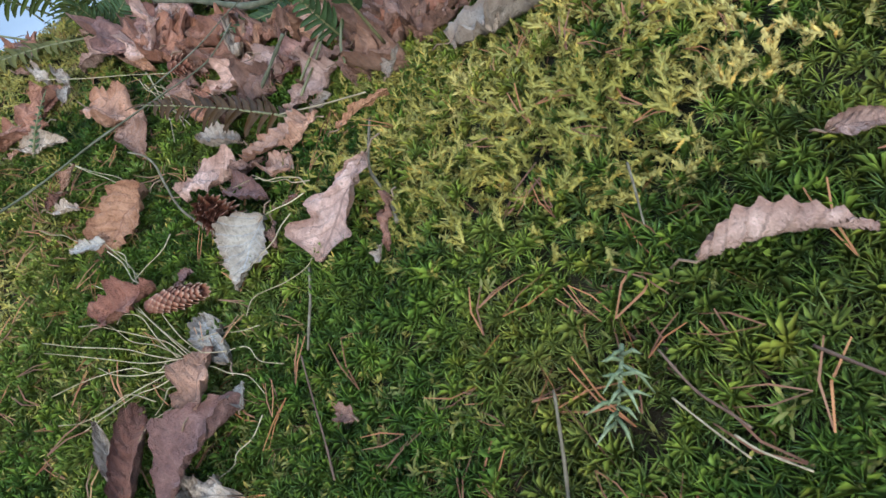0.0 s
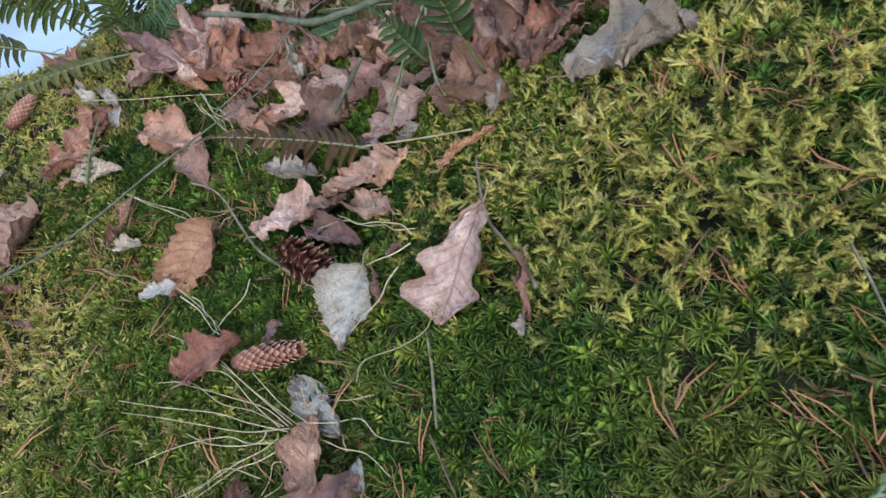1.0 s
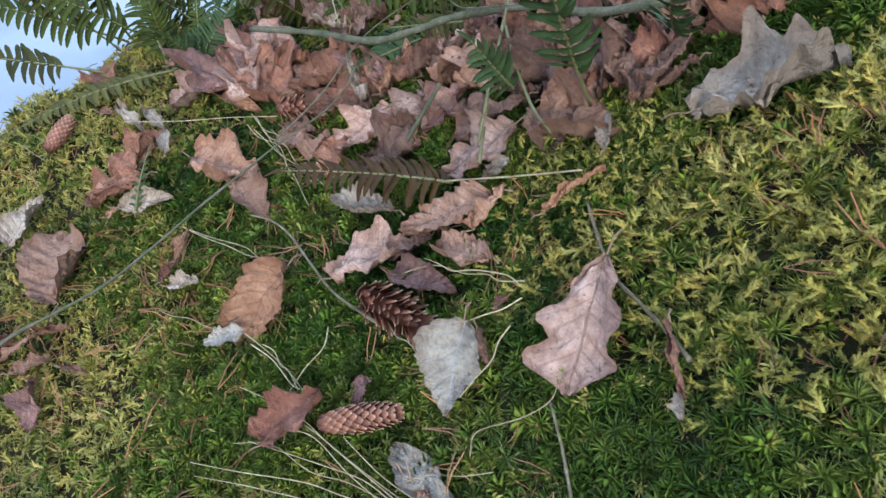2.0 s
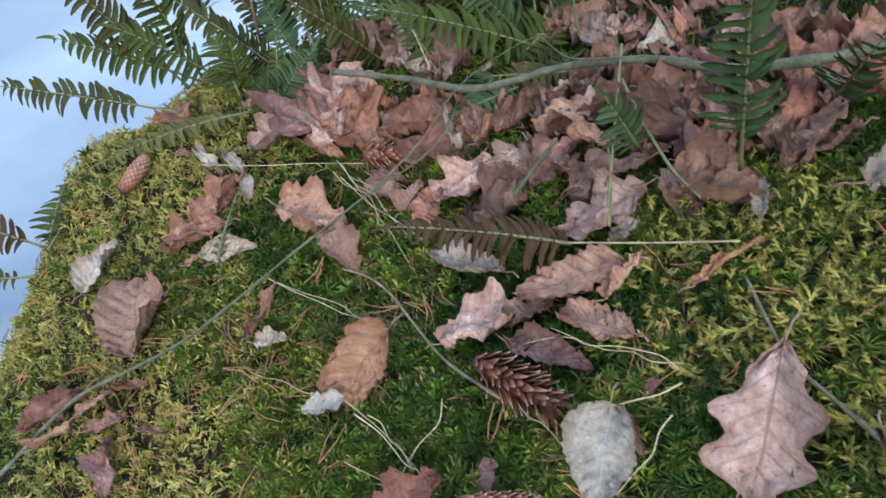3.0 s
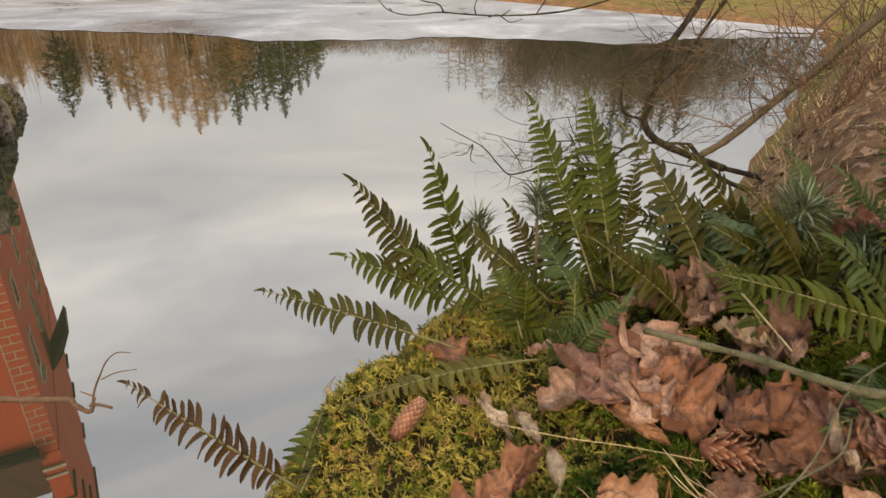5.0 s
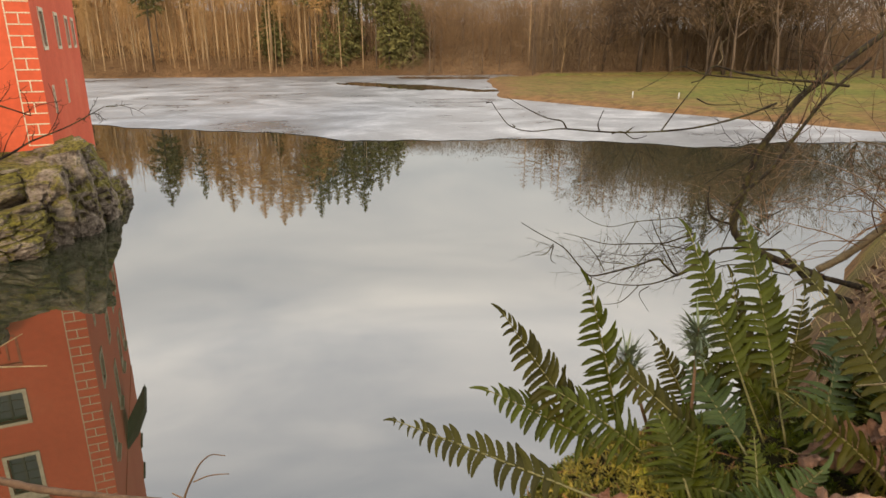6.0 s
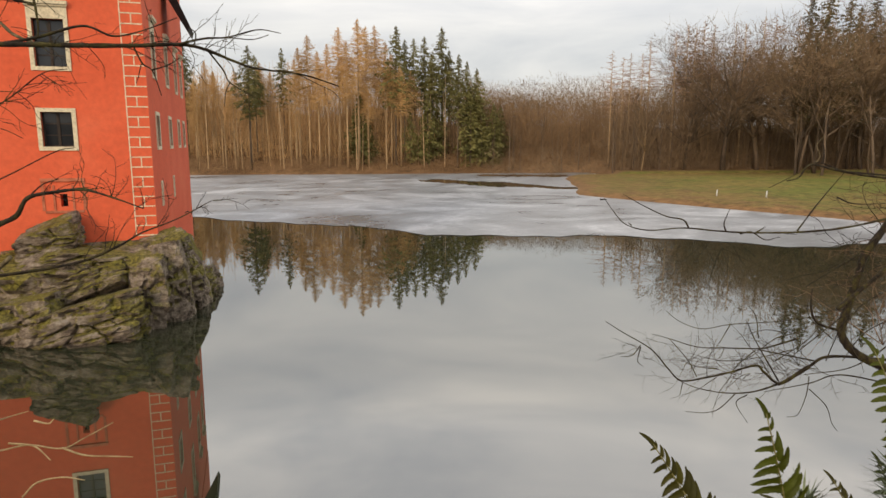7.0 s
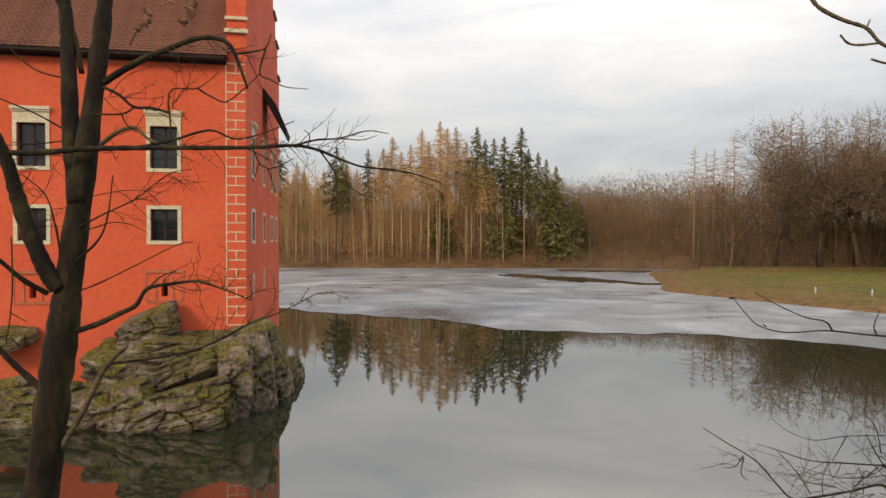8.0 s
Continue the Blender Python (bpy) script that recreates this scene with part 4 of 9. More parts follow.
def cushion_base(seed, count=12, slim=0.085):
    """A small tuft of short blunt moss shoots."""
    r = random.Random(seed)
    v, f = [], []
    for k in range(count):
        d = np.array([r.uniform(-1, 1), r.uniform(-1, 1), r.uniform(0.15, 1.1)])
        d /= np.linalg.norm(d)
        s = np.cross(d, [0.3, 0.2, 1.0])
        s /= np.linalg.norm(s)
        p = np.array([r.uniform(-0.35, 0.35), r.uniform(-0.35, 0.35), 0.0])
        L = r.uniform(0.55, 1.15)
        mid, tip = p + d * L * 0.55, p + d * L + np.array([0, 0, -0.08])
        i = len(v)
        v += [p, mid + s * slim, tip, mid - s * slim]
        f += [(i, i + 1, i + 2), (i, i + 2, i + 3)]
    return np.array(v), f


def surface_normals(x, y):
    e = 0.01
    n = np.stack([-(ground_z(x + e, y) - ground_z(x - e, y)) / (2 * e), -(ground_z(x, y + e) - ground_z(x, y - e)) / (2 * e), np.ones_like(x)], 1)
    return n / np.linalg.norm(n, axis=1)[:, None]


def blob(x, y, cx, cy, rx, ry):
    return np.exp(-(((x - cx) / rx) ** 2 + ((y - cy) / ry) ** 2))


def yellow_share(x, y):
    """Where the yellow feather moss takes over from the green star moss."""
    s = blob(x, y, 1.41, 0.02, 0.07, 0.085) + blob(x, y, 1.345, 0.075, 0.045, 0.045) + 0.8 * blob(x, y, 1.47, 0.11, 0.06, 0.09) + 0.8 * blob(x, y, 1.375, 0.17, 0.045, 0.06) + 0.5 * blob(x, y, 1.31, 0.20, 0.03, 0.05)
    return s * (0.95 + 0.45 * np.sin(43 * x + 21 * y) * np.sin(39 * y - 17 * x + 0.8)) - 0.05


def cushion_share(x, y):
    """The rounded left shoulder of the knoll, under low yellowish cushion moss."""
    return np.clip((1.17 - x + 0.45 * (y - 0.45)) / 0.10, 0, 1) * np.clip((y - 0.28) / 0.16, 0, 1) + blob(x, y, 1.22, 0.80, 0.10, 0.12) + blob(x, y, 1.255, 0.61, 0.03, 0.03)


def sow(count, x0, x1, y0, y1, share, seed):
    r = np.random.default_rng(seed)
    x, y = r.uniform(x0, x1, count), r.uniform(y0, y1, count)
    keep = r.uniform(0, 1, count) < share(x, y)
    x, y = x[keep], y[keep]
    edge = knoll_edge(x, y)
    ok = edge < 0.16
    return x[ok], y[ok], r


def carpet(name, label, bases, count, box, share, size, lean, mat, seed, lift=-0.010, lying=False):
    x, y, r = sow(count, *box, share, seed)
    which = r.integers(0, len(bases), len(x))
    for k, (bv, bf) in enumerate(bases):
        m = which == k
        xx, yy = x[m], y[m]
        nrm = surface_normals(xx, yy)
        sizes = r.uniform(size[0], size[1], len(xx))
        turns = turn_matrices(nrm, r.uniform(0, 6.283, len(xx)), sizes, lean, r)
        off = np.stack([xx, yy, ground_z(xx, yy) + lift + r.uniform(-0.013, 0.010, len(xx)) + 0.006 * np.sin(61 * xx + 23 * yy) * np.sin(53 * yy - 31 * xx)], 1)
        tagged(scattered(name, bv, bf, turns, off, mat), label, "moss")


def star_where(x, y):
    return np.clip(1.1 - 1.4 * np.clip(yellow_share(x, y), 0, 1) - 0.75 * np.clip(cushion_share(x, y), 0, 1), 0.42, 1)


NEAR_BOX, WIDE_BOX = (0.98, 1.60, -0.30, 0.36), (0.84, 1.80, 0.28, 1.12)
STARS = [star_base(k) for k in range(4)]
FEATHERS = [feather_base(k) for k in range(4)]
CUSHIONS = [cushion_base(k) for k in range(4)]
carpet("star_moss", "deep green star-shaped haircap moss carpet", STARS, 16000, NEAR_BOX, star_where, (0.0065, 0.0122), 0.36, star_green, 1)
carpet("star_moss", "deep green star-shaped haircap moss carpet", [star_base(10 + k, (7, 7, 4)) for k in range(4)], 13000, WIDE_BOX, lambda x, y: 0.7 * star_where(x, y), (0.006, 0.011), 0.45, star_green, 2)
carpet("feather_moss", "yellow-green feathery moss tufts", FEATHERS, 13500, NEAR_BOX, lambda x, y: np.clip(1.5 * yellow_share(x, y) - 0.20 - 0.9 * blob(x, y, 1.40, 0.19, 0.07, 0.08), 0, 0.8), (0.009, 0.019), 0.45, feather_green, 3, lift=-0.004)
carpet("feather_moss", "large pale yellow-green feather moss plumes", FEATHERS, 2600, NEAR_BOX, lambda x, y: np.clip(blob(x, y, 1.42, 0.015, 0.055, 0.06) + 0.8 * blob(x, y, 1.345, 0.05, 0.025, 0.03) - 0.25, 0, 0.8), (0.014, 0.026), 0.40, feather_green, 17, lift=0.0)
carpet("cushion_moss", "low olive and yellow cushion moss", CUSHIONS, 31000, (0.84, 1.70, 0.18, 1.08), lambda x, y: np.clip(cushion_share(x, y) + 0.10, 0, 1), (0.005, 0.0105), 0.5, small_green, 4)
carpet("cushion_moss", "low olive and yellow cushion moss", CUSHIONS, 15000, (0.96, 1.50, -0.28, 0.36), lambda x, y: np.clip(0.35 + 4.0 * (1.28 - x), 0, 1), (0.005, 0.0105), 0.5, small_green, 6)
carpet("feather_moss", "yellow-green feathery moss tufts", FEATHERS, 2600, (0.9, 1.5, 0.3, 1.0), lambda x, y: np.clip(cushion_share(x, y) - 0.2, 0, 0.8), (0.007, 0.014), 0.5, feather_green, 8, lift=-0.008)
carpet("star_moss", "deep green star-shaped haircap moss carpet", [star_base(14 + k, (7, 7, 4)) for k in range(3)], 6500, (1.06, 1.52, 0.28, 0.64), lambda x, y: 0.9 + 0 * x, (0.006, 0.0115), 0.45, star_green, 15)
carpet("feather_moss", "yellow-green feathery moss tufts", [cushion_base(20 + k, 14, 0.045) for k in range(4)], 10000, NEAR_BOX, lambda x, y: np.clip(1.5 * yellow_share(x, y) - 0.1 - 0.7 * blob(x, y, 1.40, 0.19, 0.07, 0.08), 0, 1), (0.007, 0.013), 0.5, feather_green, 12, lift=-0.018)
carpet("feather_moss", "fine olive feather moss beside the leaf litter", FEATHERS, 5200, (1.29, 1.53, 0.06, 0.36), lambda x, y: np.clip(1.3 * blob(x, y, 1.40, 0.21, 0.075, 0.09) - 0.1, 0, 0.9), (0.007, 0.014), 0.5, small_green, 18, lift=-0.002)
NEEDLES = []
for k in range(3):
    r = random.Random(k)
    pts, fc = [], []
    for e in (-0.05, 0.06):
        i = len(pts)
        b = r.uniform(-0.10, 0.10)
        pts += [(-0.5, 0, 0.0), (-0.5, 0.018, 0.012), (0, b + e, 0.012), (0, b + e + 0.026, 0.024), (0.5, e * 2.2, 0.0), (0.5, e * 2.2 + 0.014, 0.010)]
        fc += [(i, i + 1, i + 3), (i, i + 3, i + 2), (i + 2, i + 3, i + 5), (i + 2, i + 5, i + 4)]
    NEEDLES.append((np.array(pts), fc))
needle_brown = leafy_green("fallen_needles", [(0.3, (0.128, 0.0488, 0.021)), (0.55, (0.247, 0.105, 0.0413)), (0.75, (0.33, 0.188, 0.0863))], 9.0, 0.4)
carpet("fallen_needles", "rust-brown fallen pine needles strewn over moss", NEEDLES, 2300, (0.98, 1.50, -0.28, 0.62), lambda x, y: 0.45 + 0.5 * np.sin(23 * x) * np.sin(19 * y) + 0 * x, (0.014, 0.040), 0.45, needle_brown, 9, lift=0.004)
carpet("fallen_needles", "rust-brown fallen pine needles strewn over moss", NEEDLES, 1500, (0.92, 1.75, 0.4, 1.0), lambda x, y: 0.6 + 0 * x, (0.013, 0.032), 0.4, needle_brown, 10, lift=0.005)

# ---- fallen leaves ----
def leaf_material(name, stops, vein, spots, rough=0.6):
    """Dry leaf: blotched blade, paler midrib and side veins that follow the leaf's own length and width."""
    def build(n, l, sh):
        uv = n.new("ShaderNodeUVMap")
        uv.uv_map = "leaf_uv"
        sep = n.new("ShaderNodeSeparateXYZ")
        l.new(uv.outputs["UV"], sep.inputs[0])
        def math_node(op, a, b=None):
            m = n.new("ShaderNodeMath")
            m.operation = op
            for s, v in ((0, a), (1, b)):
                if hasattr(v, "is_linked"):
                    l.new(v, m.inputs[s])
                elif v is not None:
                    m.inputs[s].default_value = v
            return m.outputs[0]
        av = math_node("ABSOLUTE", sep.outputs["Y"])
        rib = math_node("LESS_THAN", av, 0.035)
        phase = math_node("FRACT", math_node("MULTIPLY", math_node("SUBTRACT", sep.outputs["X"], math_node("MULTIPLY", av, 0.22)), 8.0))
        side = math_node("LESS_THAN", math_node("ABSOLUTE", math_node("SUBTRACT", phase, 0.5)), 0.085)
        veins = math_node("MAXIMUM", rib, math_node("MULTIPLY", side, 0.55))
        a = noise_node(n, l, 55.0, 8, 0.74)
        b = noise_node(n, l, 260.0, 5, 0.7)
        edge = ramp_node(n, l, math_node("MAXIMUM", av, math_node("ABSOLUTE", math_node("SUBTRACT", math_node("MULTIPLY", sep.outputs["X"], 2.0), 1.0))), [(0.72, (1, 1, 1)), (0.97, (0.70, 0.62, 0.55))]).outputs["Color"]
        info = n.new("ShaderNodeObjectInfo")
        col = ramp_node(n, l, a.outputs["Fac"], stops).outputs["Color"]
        col = mix_node(n, l, 1.0, col, ramp_node(n, l, info.outputs["Random"], [(0, (0.86, 0.84, 0.84)), (0.5, (1.18, 1.14, 1.10)), (1, (1.55, 1.48, 1.42))]).outputs["Color"], "MULTIPLY")
        col = mix_node(n, l, 0.8, col, edge, "MULTIPLY")
        col = mix_node(n, l, math_node("MULTIPLY", veins, 0.62), col, vein)
        spot = ramp_node(n, l, b.outputs["Fac"], [(0.30, (spots,) * 3), (0.42, (1, 1, 1)), (0.7, (1.12, 1.12, 1.12))]).outputs["Color"]
        l.new(mix_node(n, l, 1.0, col, spot, "MULTIPLY"), sh.inputs["Base Color"])
        hgt = math_node("ADD", math_node("MULTIPLY", veins, 1.0), math_node("ADD", math_node("MULTIPLY", a.outputs["Fac"], 2.0), math_node("MULTIPLY", b.outputs["Fac"], 0.7)))
        bump_node(n, l, sh, hgt, 1.0, 0.0052)
    return material(name, build, rough=rough * 0.85, spec=0.42)


LEAF = {
    "tan": leaf_material("leaf_tan", [(0.3, (0.229, 0.117, 0.062)), (0.55, (0.411, 0.23, 0.135)), (0.75, (0.645, 0.405, 0.261))], (0.257, 0.134, 0.078), 0.5),
    "orange": leaf_material("leaf_orange", [(0.3, (0.155, 0.066, 0.036)), (0.55, (0.335, 0.159, 0.088)), (0.75, (0.536, 0.288, 0.17))], (0.2, 0.094, 0.052), 0.5),
    "gold": leaf_material("leaf_golden", [(0.3, (0.265, 0.125, 0.058)), (0.55, (0.462, 0.238, 0.117)), (0.75, (0.618, 0.354, 0.193))], (0.252, 0.116, 0.057), 0.6),
    "pink": leaf_material("leaf_pinkish", [(0.3, (0.229, 0.133, 0.089)), (0.5, (0.422, 0.266, 0.187)), (0.75, (0.69, 0.481, 0.358))], (0.242, 0.137, 0.089), 0.42),
    "pale": leaf_material("leaf_pale", [(0.3, (0.23, 0.16, 0.1)), (0.5, (0.39, 0.3, 0.205)), (0.75, (0.6, 0.5, 0.37))], (0.25, 0.19, 0.14), 0.6),
    "grey": leaf_material("leaf_silver_grey", [(0.3, (0.17, 0.135, 0.092)), (0.5, (0.29, 0.24, 0.172)), (0.75, (0.46, 0.4, 0.3))], (0.483, 0.452, 0.399), 0.7),
    "purple": leaf_material("leaf_purple_brown", [(0.3, (0.098, 0.045, 0.032)), (0.5, (0.23, 0.119, 0.085)), (0.75, (0.486, 0.283, 0.206))], (0.201, 0.112, 0.08), 0.6),
    "brown": leaf_material("leaf_brown", [(0.3, (0.092, 0.048, 0.028)), (0.5, (0.233, 0.128, 0.08)), (0.75, (0.479, 0.285, 0.189))], (0.246, 0.132, 0.081), 0.6),
    "red": leaf_material("leaf_red_brown", [(0.3, (0.112, 0.044, 0.026)), (0.5, (0.239, 0.105, 0.062)), (0.75, (0.421, 0.217, 0.133))], (0.255, 0.125, 0.074), 0.6),
}
stalk_mat = mottled("leaf_stalk", [(0.3, (0.144, 0.084, 0.042)), (0.7, (0.24, 0.156, 0.084))], 60.0, rough=0.7)


def blade_width(kind, u, rnd):
    if kind == "oak":
        body = max(0.0, math.sin(math.pi * min(1, u * 0.97 + 0.02) ** 1.55)) ** 0.62
        wave = math.cos(2 * math.pi * (u * 3.1 + 0.30 + rnd * 0.35))
        return body * (0.80 + 0.20 * min(1.0, 0.25 + 1.3 * u) * math.copysign(abs(wave) ** 0.8, wave))
    if kind == "beech":
        return (math.sin(math.pi * (0.015 + 0.97 * u) ** 0.82)) ** 0.75 * (1 + 0.022 * math.cos(2 * math.pi * u * 15))
    if kind == "torn":
        return (math.sin(math.pi * (0.03 + 0.94 * u) ** 0.9)) ** 0.6 * (0.86 + 0.16 * math.cos(2 * math.pi * (u * 2.4 + rnd)) + 0.07 * math.cos(2 * math.pi * (u * 6.7 + rnd * 3)))
    return (math.sin(math.pi * (0.02 + 0.96 * u) ** 0.9)) ** 0.65 * (1 + 0.02 * math.cos(2 * math.pi * u * 14))


def blade(kind, length, width, cup, bend, crumple, seed):
    """A leaf blade with its midrib along x: arched along its length, rolled across, pleated and crumpled, with real thickness."""
    r = random.Random(seed)
    ph = r.random()
    nu, nv = 58, 14
    top, uvs = [], []
    off = Vector((r.uniform(0, 50), r.uniform(0, 50), r.uniform(0, 50)))
    pleat = {"beech": 0.32, "round": 0.20, "oak": 0.12, "torn": 0.15}[kind]
    skew = r.uniform(-0.10, 0.10)
    rim = r.uniform(0.45, 1.05)
    for i in range(nu + 1):
        u = i / nu
        wl, wr = (blade_width(kind, u, ph + e) * width * 0.5 for e in (0.0, 0.12))
        if abs(bend) > 0.02:
            x, z, ca, sa = math.sin(bend * u) / bend, (1 - math.cos(bend * u)) / bend, math.cos(bend * u), math.sin(bend * u)
        else:
            x, z, ca, sa = u, 0.0, 1.0, 0.0
        row, uv = [], []
        for j in range(nv + 1):
            v = -1 + 2 * j / nv
            w = (wl if v < 0 else wr) * (1 + 0.10 * noise.noise(Vector((u * 9.0, v * 1.5, 3.0)) + off) * abs(v) + 0.07 * abs((u * 17.0 + ph) % 1.0 - 0.5) * abs(v) ** 2)
            c = cup * (1 + 0.3 * math.sin(3 * u + ph * 6))
            if abs(c) > 0.02:
                yy, zz = math.sin(c * abs(v)) / c * w * (1 if v > 0 else -1), (1 - math.cos(c * abs(v))) / c * w
            else:
                yy, zz = v * w, 0.0
            zz += pleat * length * 0.25 * abs(v) * (1.35 - abs(v)) * (abs(((u - 0.22 * abs(v)) * 8.0) % 1.0 - 0.5) * 4 - 1)
            q = Vector((u * 2.1, v * width / length * 1.6, 0.0)) + off
            zz += rim * w * abs(v) ** 3 * (0.4 + 0.6 * math.sin(5.0 * u + 7.0 * ph + (1.7 if v > 0 else 0.0)))
            zz += 2.5 * crumple * length * (noise.noise(q * 1.5) * 1.1 + 0.55 * noise.noise(q * 3.7) + 0.22 * noise.noise(q * 8.5)) * (0.30 + 0.70 * abs(v))
            xx = x * length + skew * v * w + crumple * 0.25 * length * noise.noise(q * 2.3 + off)
            row.append(Vector((xx - sa * zz, yy + crumple * 0.3 * length * noise.noise(q * 1.2 - off), z * length + ca * zz)))
            uv.append((u, v))
        top.append(row)
        uvs.append(uv)
    geo = Geo()
    geo.grid(top, uvs)
    return geo


def lay_leaf(kind, base, tip, ratio, tint, roll=0.0, cup=0.4, bend=-0.2, crumple=0.05, label="", stalk=True, group="fallen leaves"):
    """One fallen leaf from its base to its tip, lying on the slope or turned by roll degrees about its midrib."""
    a, b = Vector(base), Vector(tip)
    d = (b - a).normalized()
    x, y = np.array([(a.x + b.x) / 2]), np.array([(a.y + b.y) / 2])
    up = Vector(surface_normals(x, y)[0])
    up = (up - d * up.dot(d)).normalized()
    up.rotate(Matrix.Rotation(radians(roll), 3, d))
    a, b = a + up * 0.005, b + up * 0.005
    sideways = up.cross(d)
    L = (b - a).length
    seed = int(abs(a.x * 7919 + a.y * 104729 + b.x * 1299) * 1000) % 100000
    words = {"tan": "tan", "orange": "orange-brown", "gold": "golden-brown", "pink": "pinkish tan", "pale": "pale buff", "grey": "silver-grey", "purple": "dark purple-brown", "brown": "dark brown", "red": "reddish brown"}[tint]
    kinds = {"oak": "lobed oak leaf", "beech": "pleated beech leaf", "torn": "torn crumpled leaf", "round": "broad oval leaf"}[kind]
    how = "curled" if abs(cup) > 1.0 else "dry"
    ob = thing("fallen_leaf", label or f"{how} {words} {kinds} lying on moss", "leaf", group)
    m = Matrix((d, sideways, up)).transposed().to_4x4()
    m.translation = a
    ob.matrix_basis = m
    g = blade(kind, L, L * ratio, cup * 1.25, bend * 1.3, crumple * 1.5, seed)
    part("blade", g, LEAF[tint], ob)
    if stalk:
        p0 = g.v[5]
        s = Geo().tube([(p0[0] + 0.12 * L, p0[1], p0[2] + 0.002), (p0[0] - 0.02 * L, p0[1], p0[2]), (p0[0] - 0.12 * L, p0[1] + 0.02 * L, p0[2] + 0.004), (p0[0] - 0.20 * L, p0[1] + 0.05 * L, p0[2] + 0.002)], [0.0005, 0.0007, 0.0007, 0.0009], 5)
        part("stalk", s, stalk_mat, ob)
    return ob


# ---- fern fronds ----
def frond_material(name, stops, rough=0.5):
    return mottled(name, stops, 40.0, rough=0.62, vary=0.30, spec=0.15, value=0.30)


FERN = {
    "green": frond_material("fern_green", [(0.3, (0.0207, 0.0288, 0.0026)), (0.6, (0.0446, 0.0528, 0.00446)), (0.8, (0.0832, 0.0768, 0.00818))]),
    "teal": frond_material("fern_blue_green", [(0.3, (0.0215, 0.036, 0.0102)), (0.6, (0.043, 0.063, 0.0188)), (0.8, (0.0793, 0.0928, 0.0319))]),
    "olive": frond_material("fern_olive", [(0.3, (0.0188, 0.0187, 0.00223)), (0.6, (0.0414, 0.0374, 0.00402)), (0.8, (0.07, 0.0499, 0.00713))]),
    "rust": frond_material("fern_rusty", [(0.3, (0.022, 0.011, 0.003)), (0.55, (0.048, 0.024, 0.006)), (0.8, (0.06, 0.04, 0.009))]),
    "straw": frond_material("fern_faded", [(0.3, (0.0424, 0.0387, 0.00713)), (0.6, (0.0793, 0.0699, 0.0138)), (0.8, (0.11, 0.0896, 0.0219))]),
}
rachis_mat = mottled("fern_stalk", [(0.3, (0.096, 0.09, 0.03)), (0.7, (0.168, 0.144, 0.054))], 60.0, rough=0.6)


def pinna_mesh(tint, seed):
    """One leaflet, unit long along x, gently lobed, keeled and drooping at the tip."""
    r = random.Random(seed)
    g = Geo()
    rows = []
    n = 11
    drop = r.uniform(0.05, 0.28)
    hook = r.uniform(0.12, 0.42)
    for i in range(n + 1):
        u = i / n
        w = 0.150 * (1.08 - 0.22 * u) * (1 - u ** 5.0) ** 0.60 * (1 + 0.08 * math.cos(2 * math.pi * u * 5.6))
        if i == 0:
            w *= 1.35
        y0 = hook * u * u
        rows.append([(u, y0 + w * v, -drop * u * u + 0.05 * abs(v) + 0.02 * math.sin(9 * u + 2 * v)) for v in (-1, -0.5, 0, 0.5, 1)])
    g.grid(rows)
    return g.mesh("pinna", FERN[tint])


PINNAE = {t: [pinna_mesh(t, k) for k in range(4)] for t in FERN}


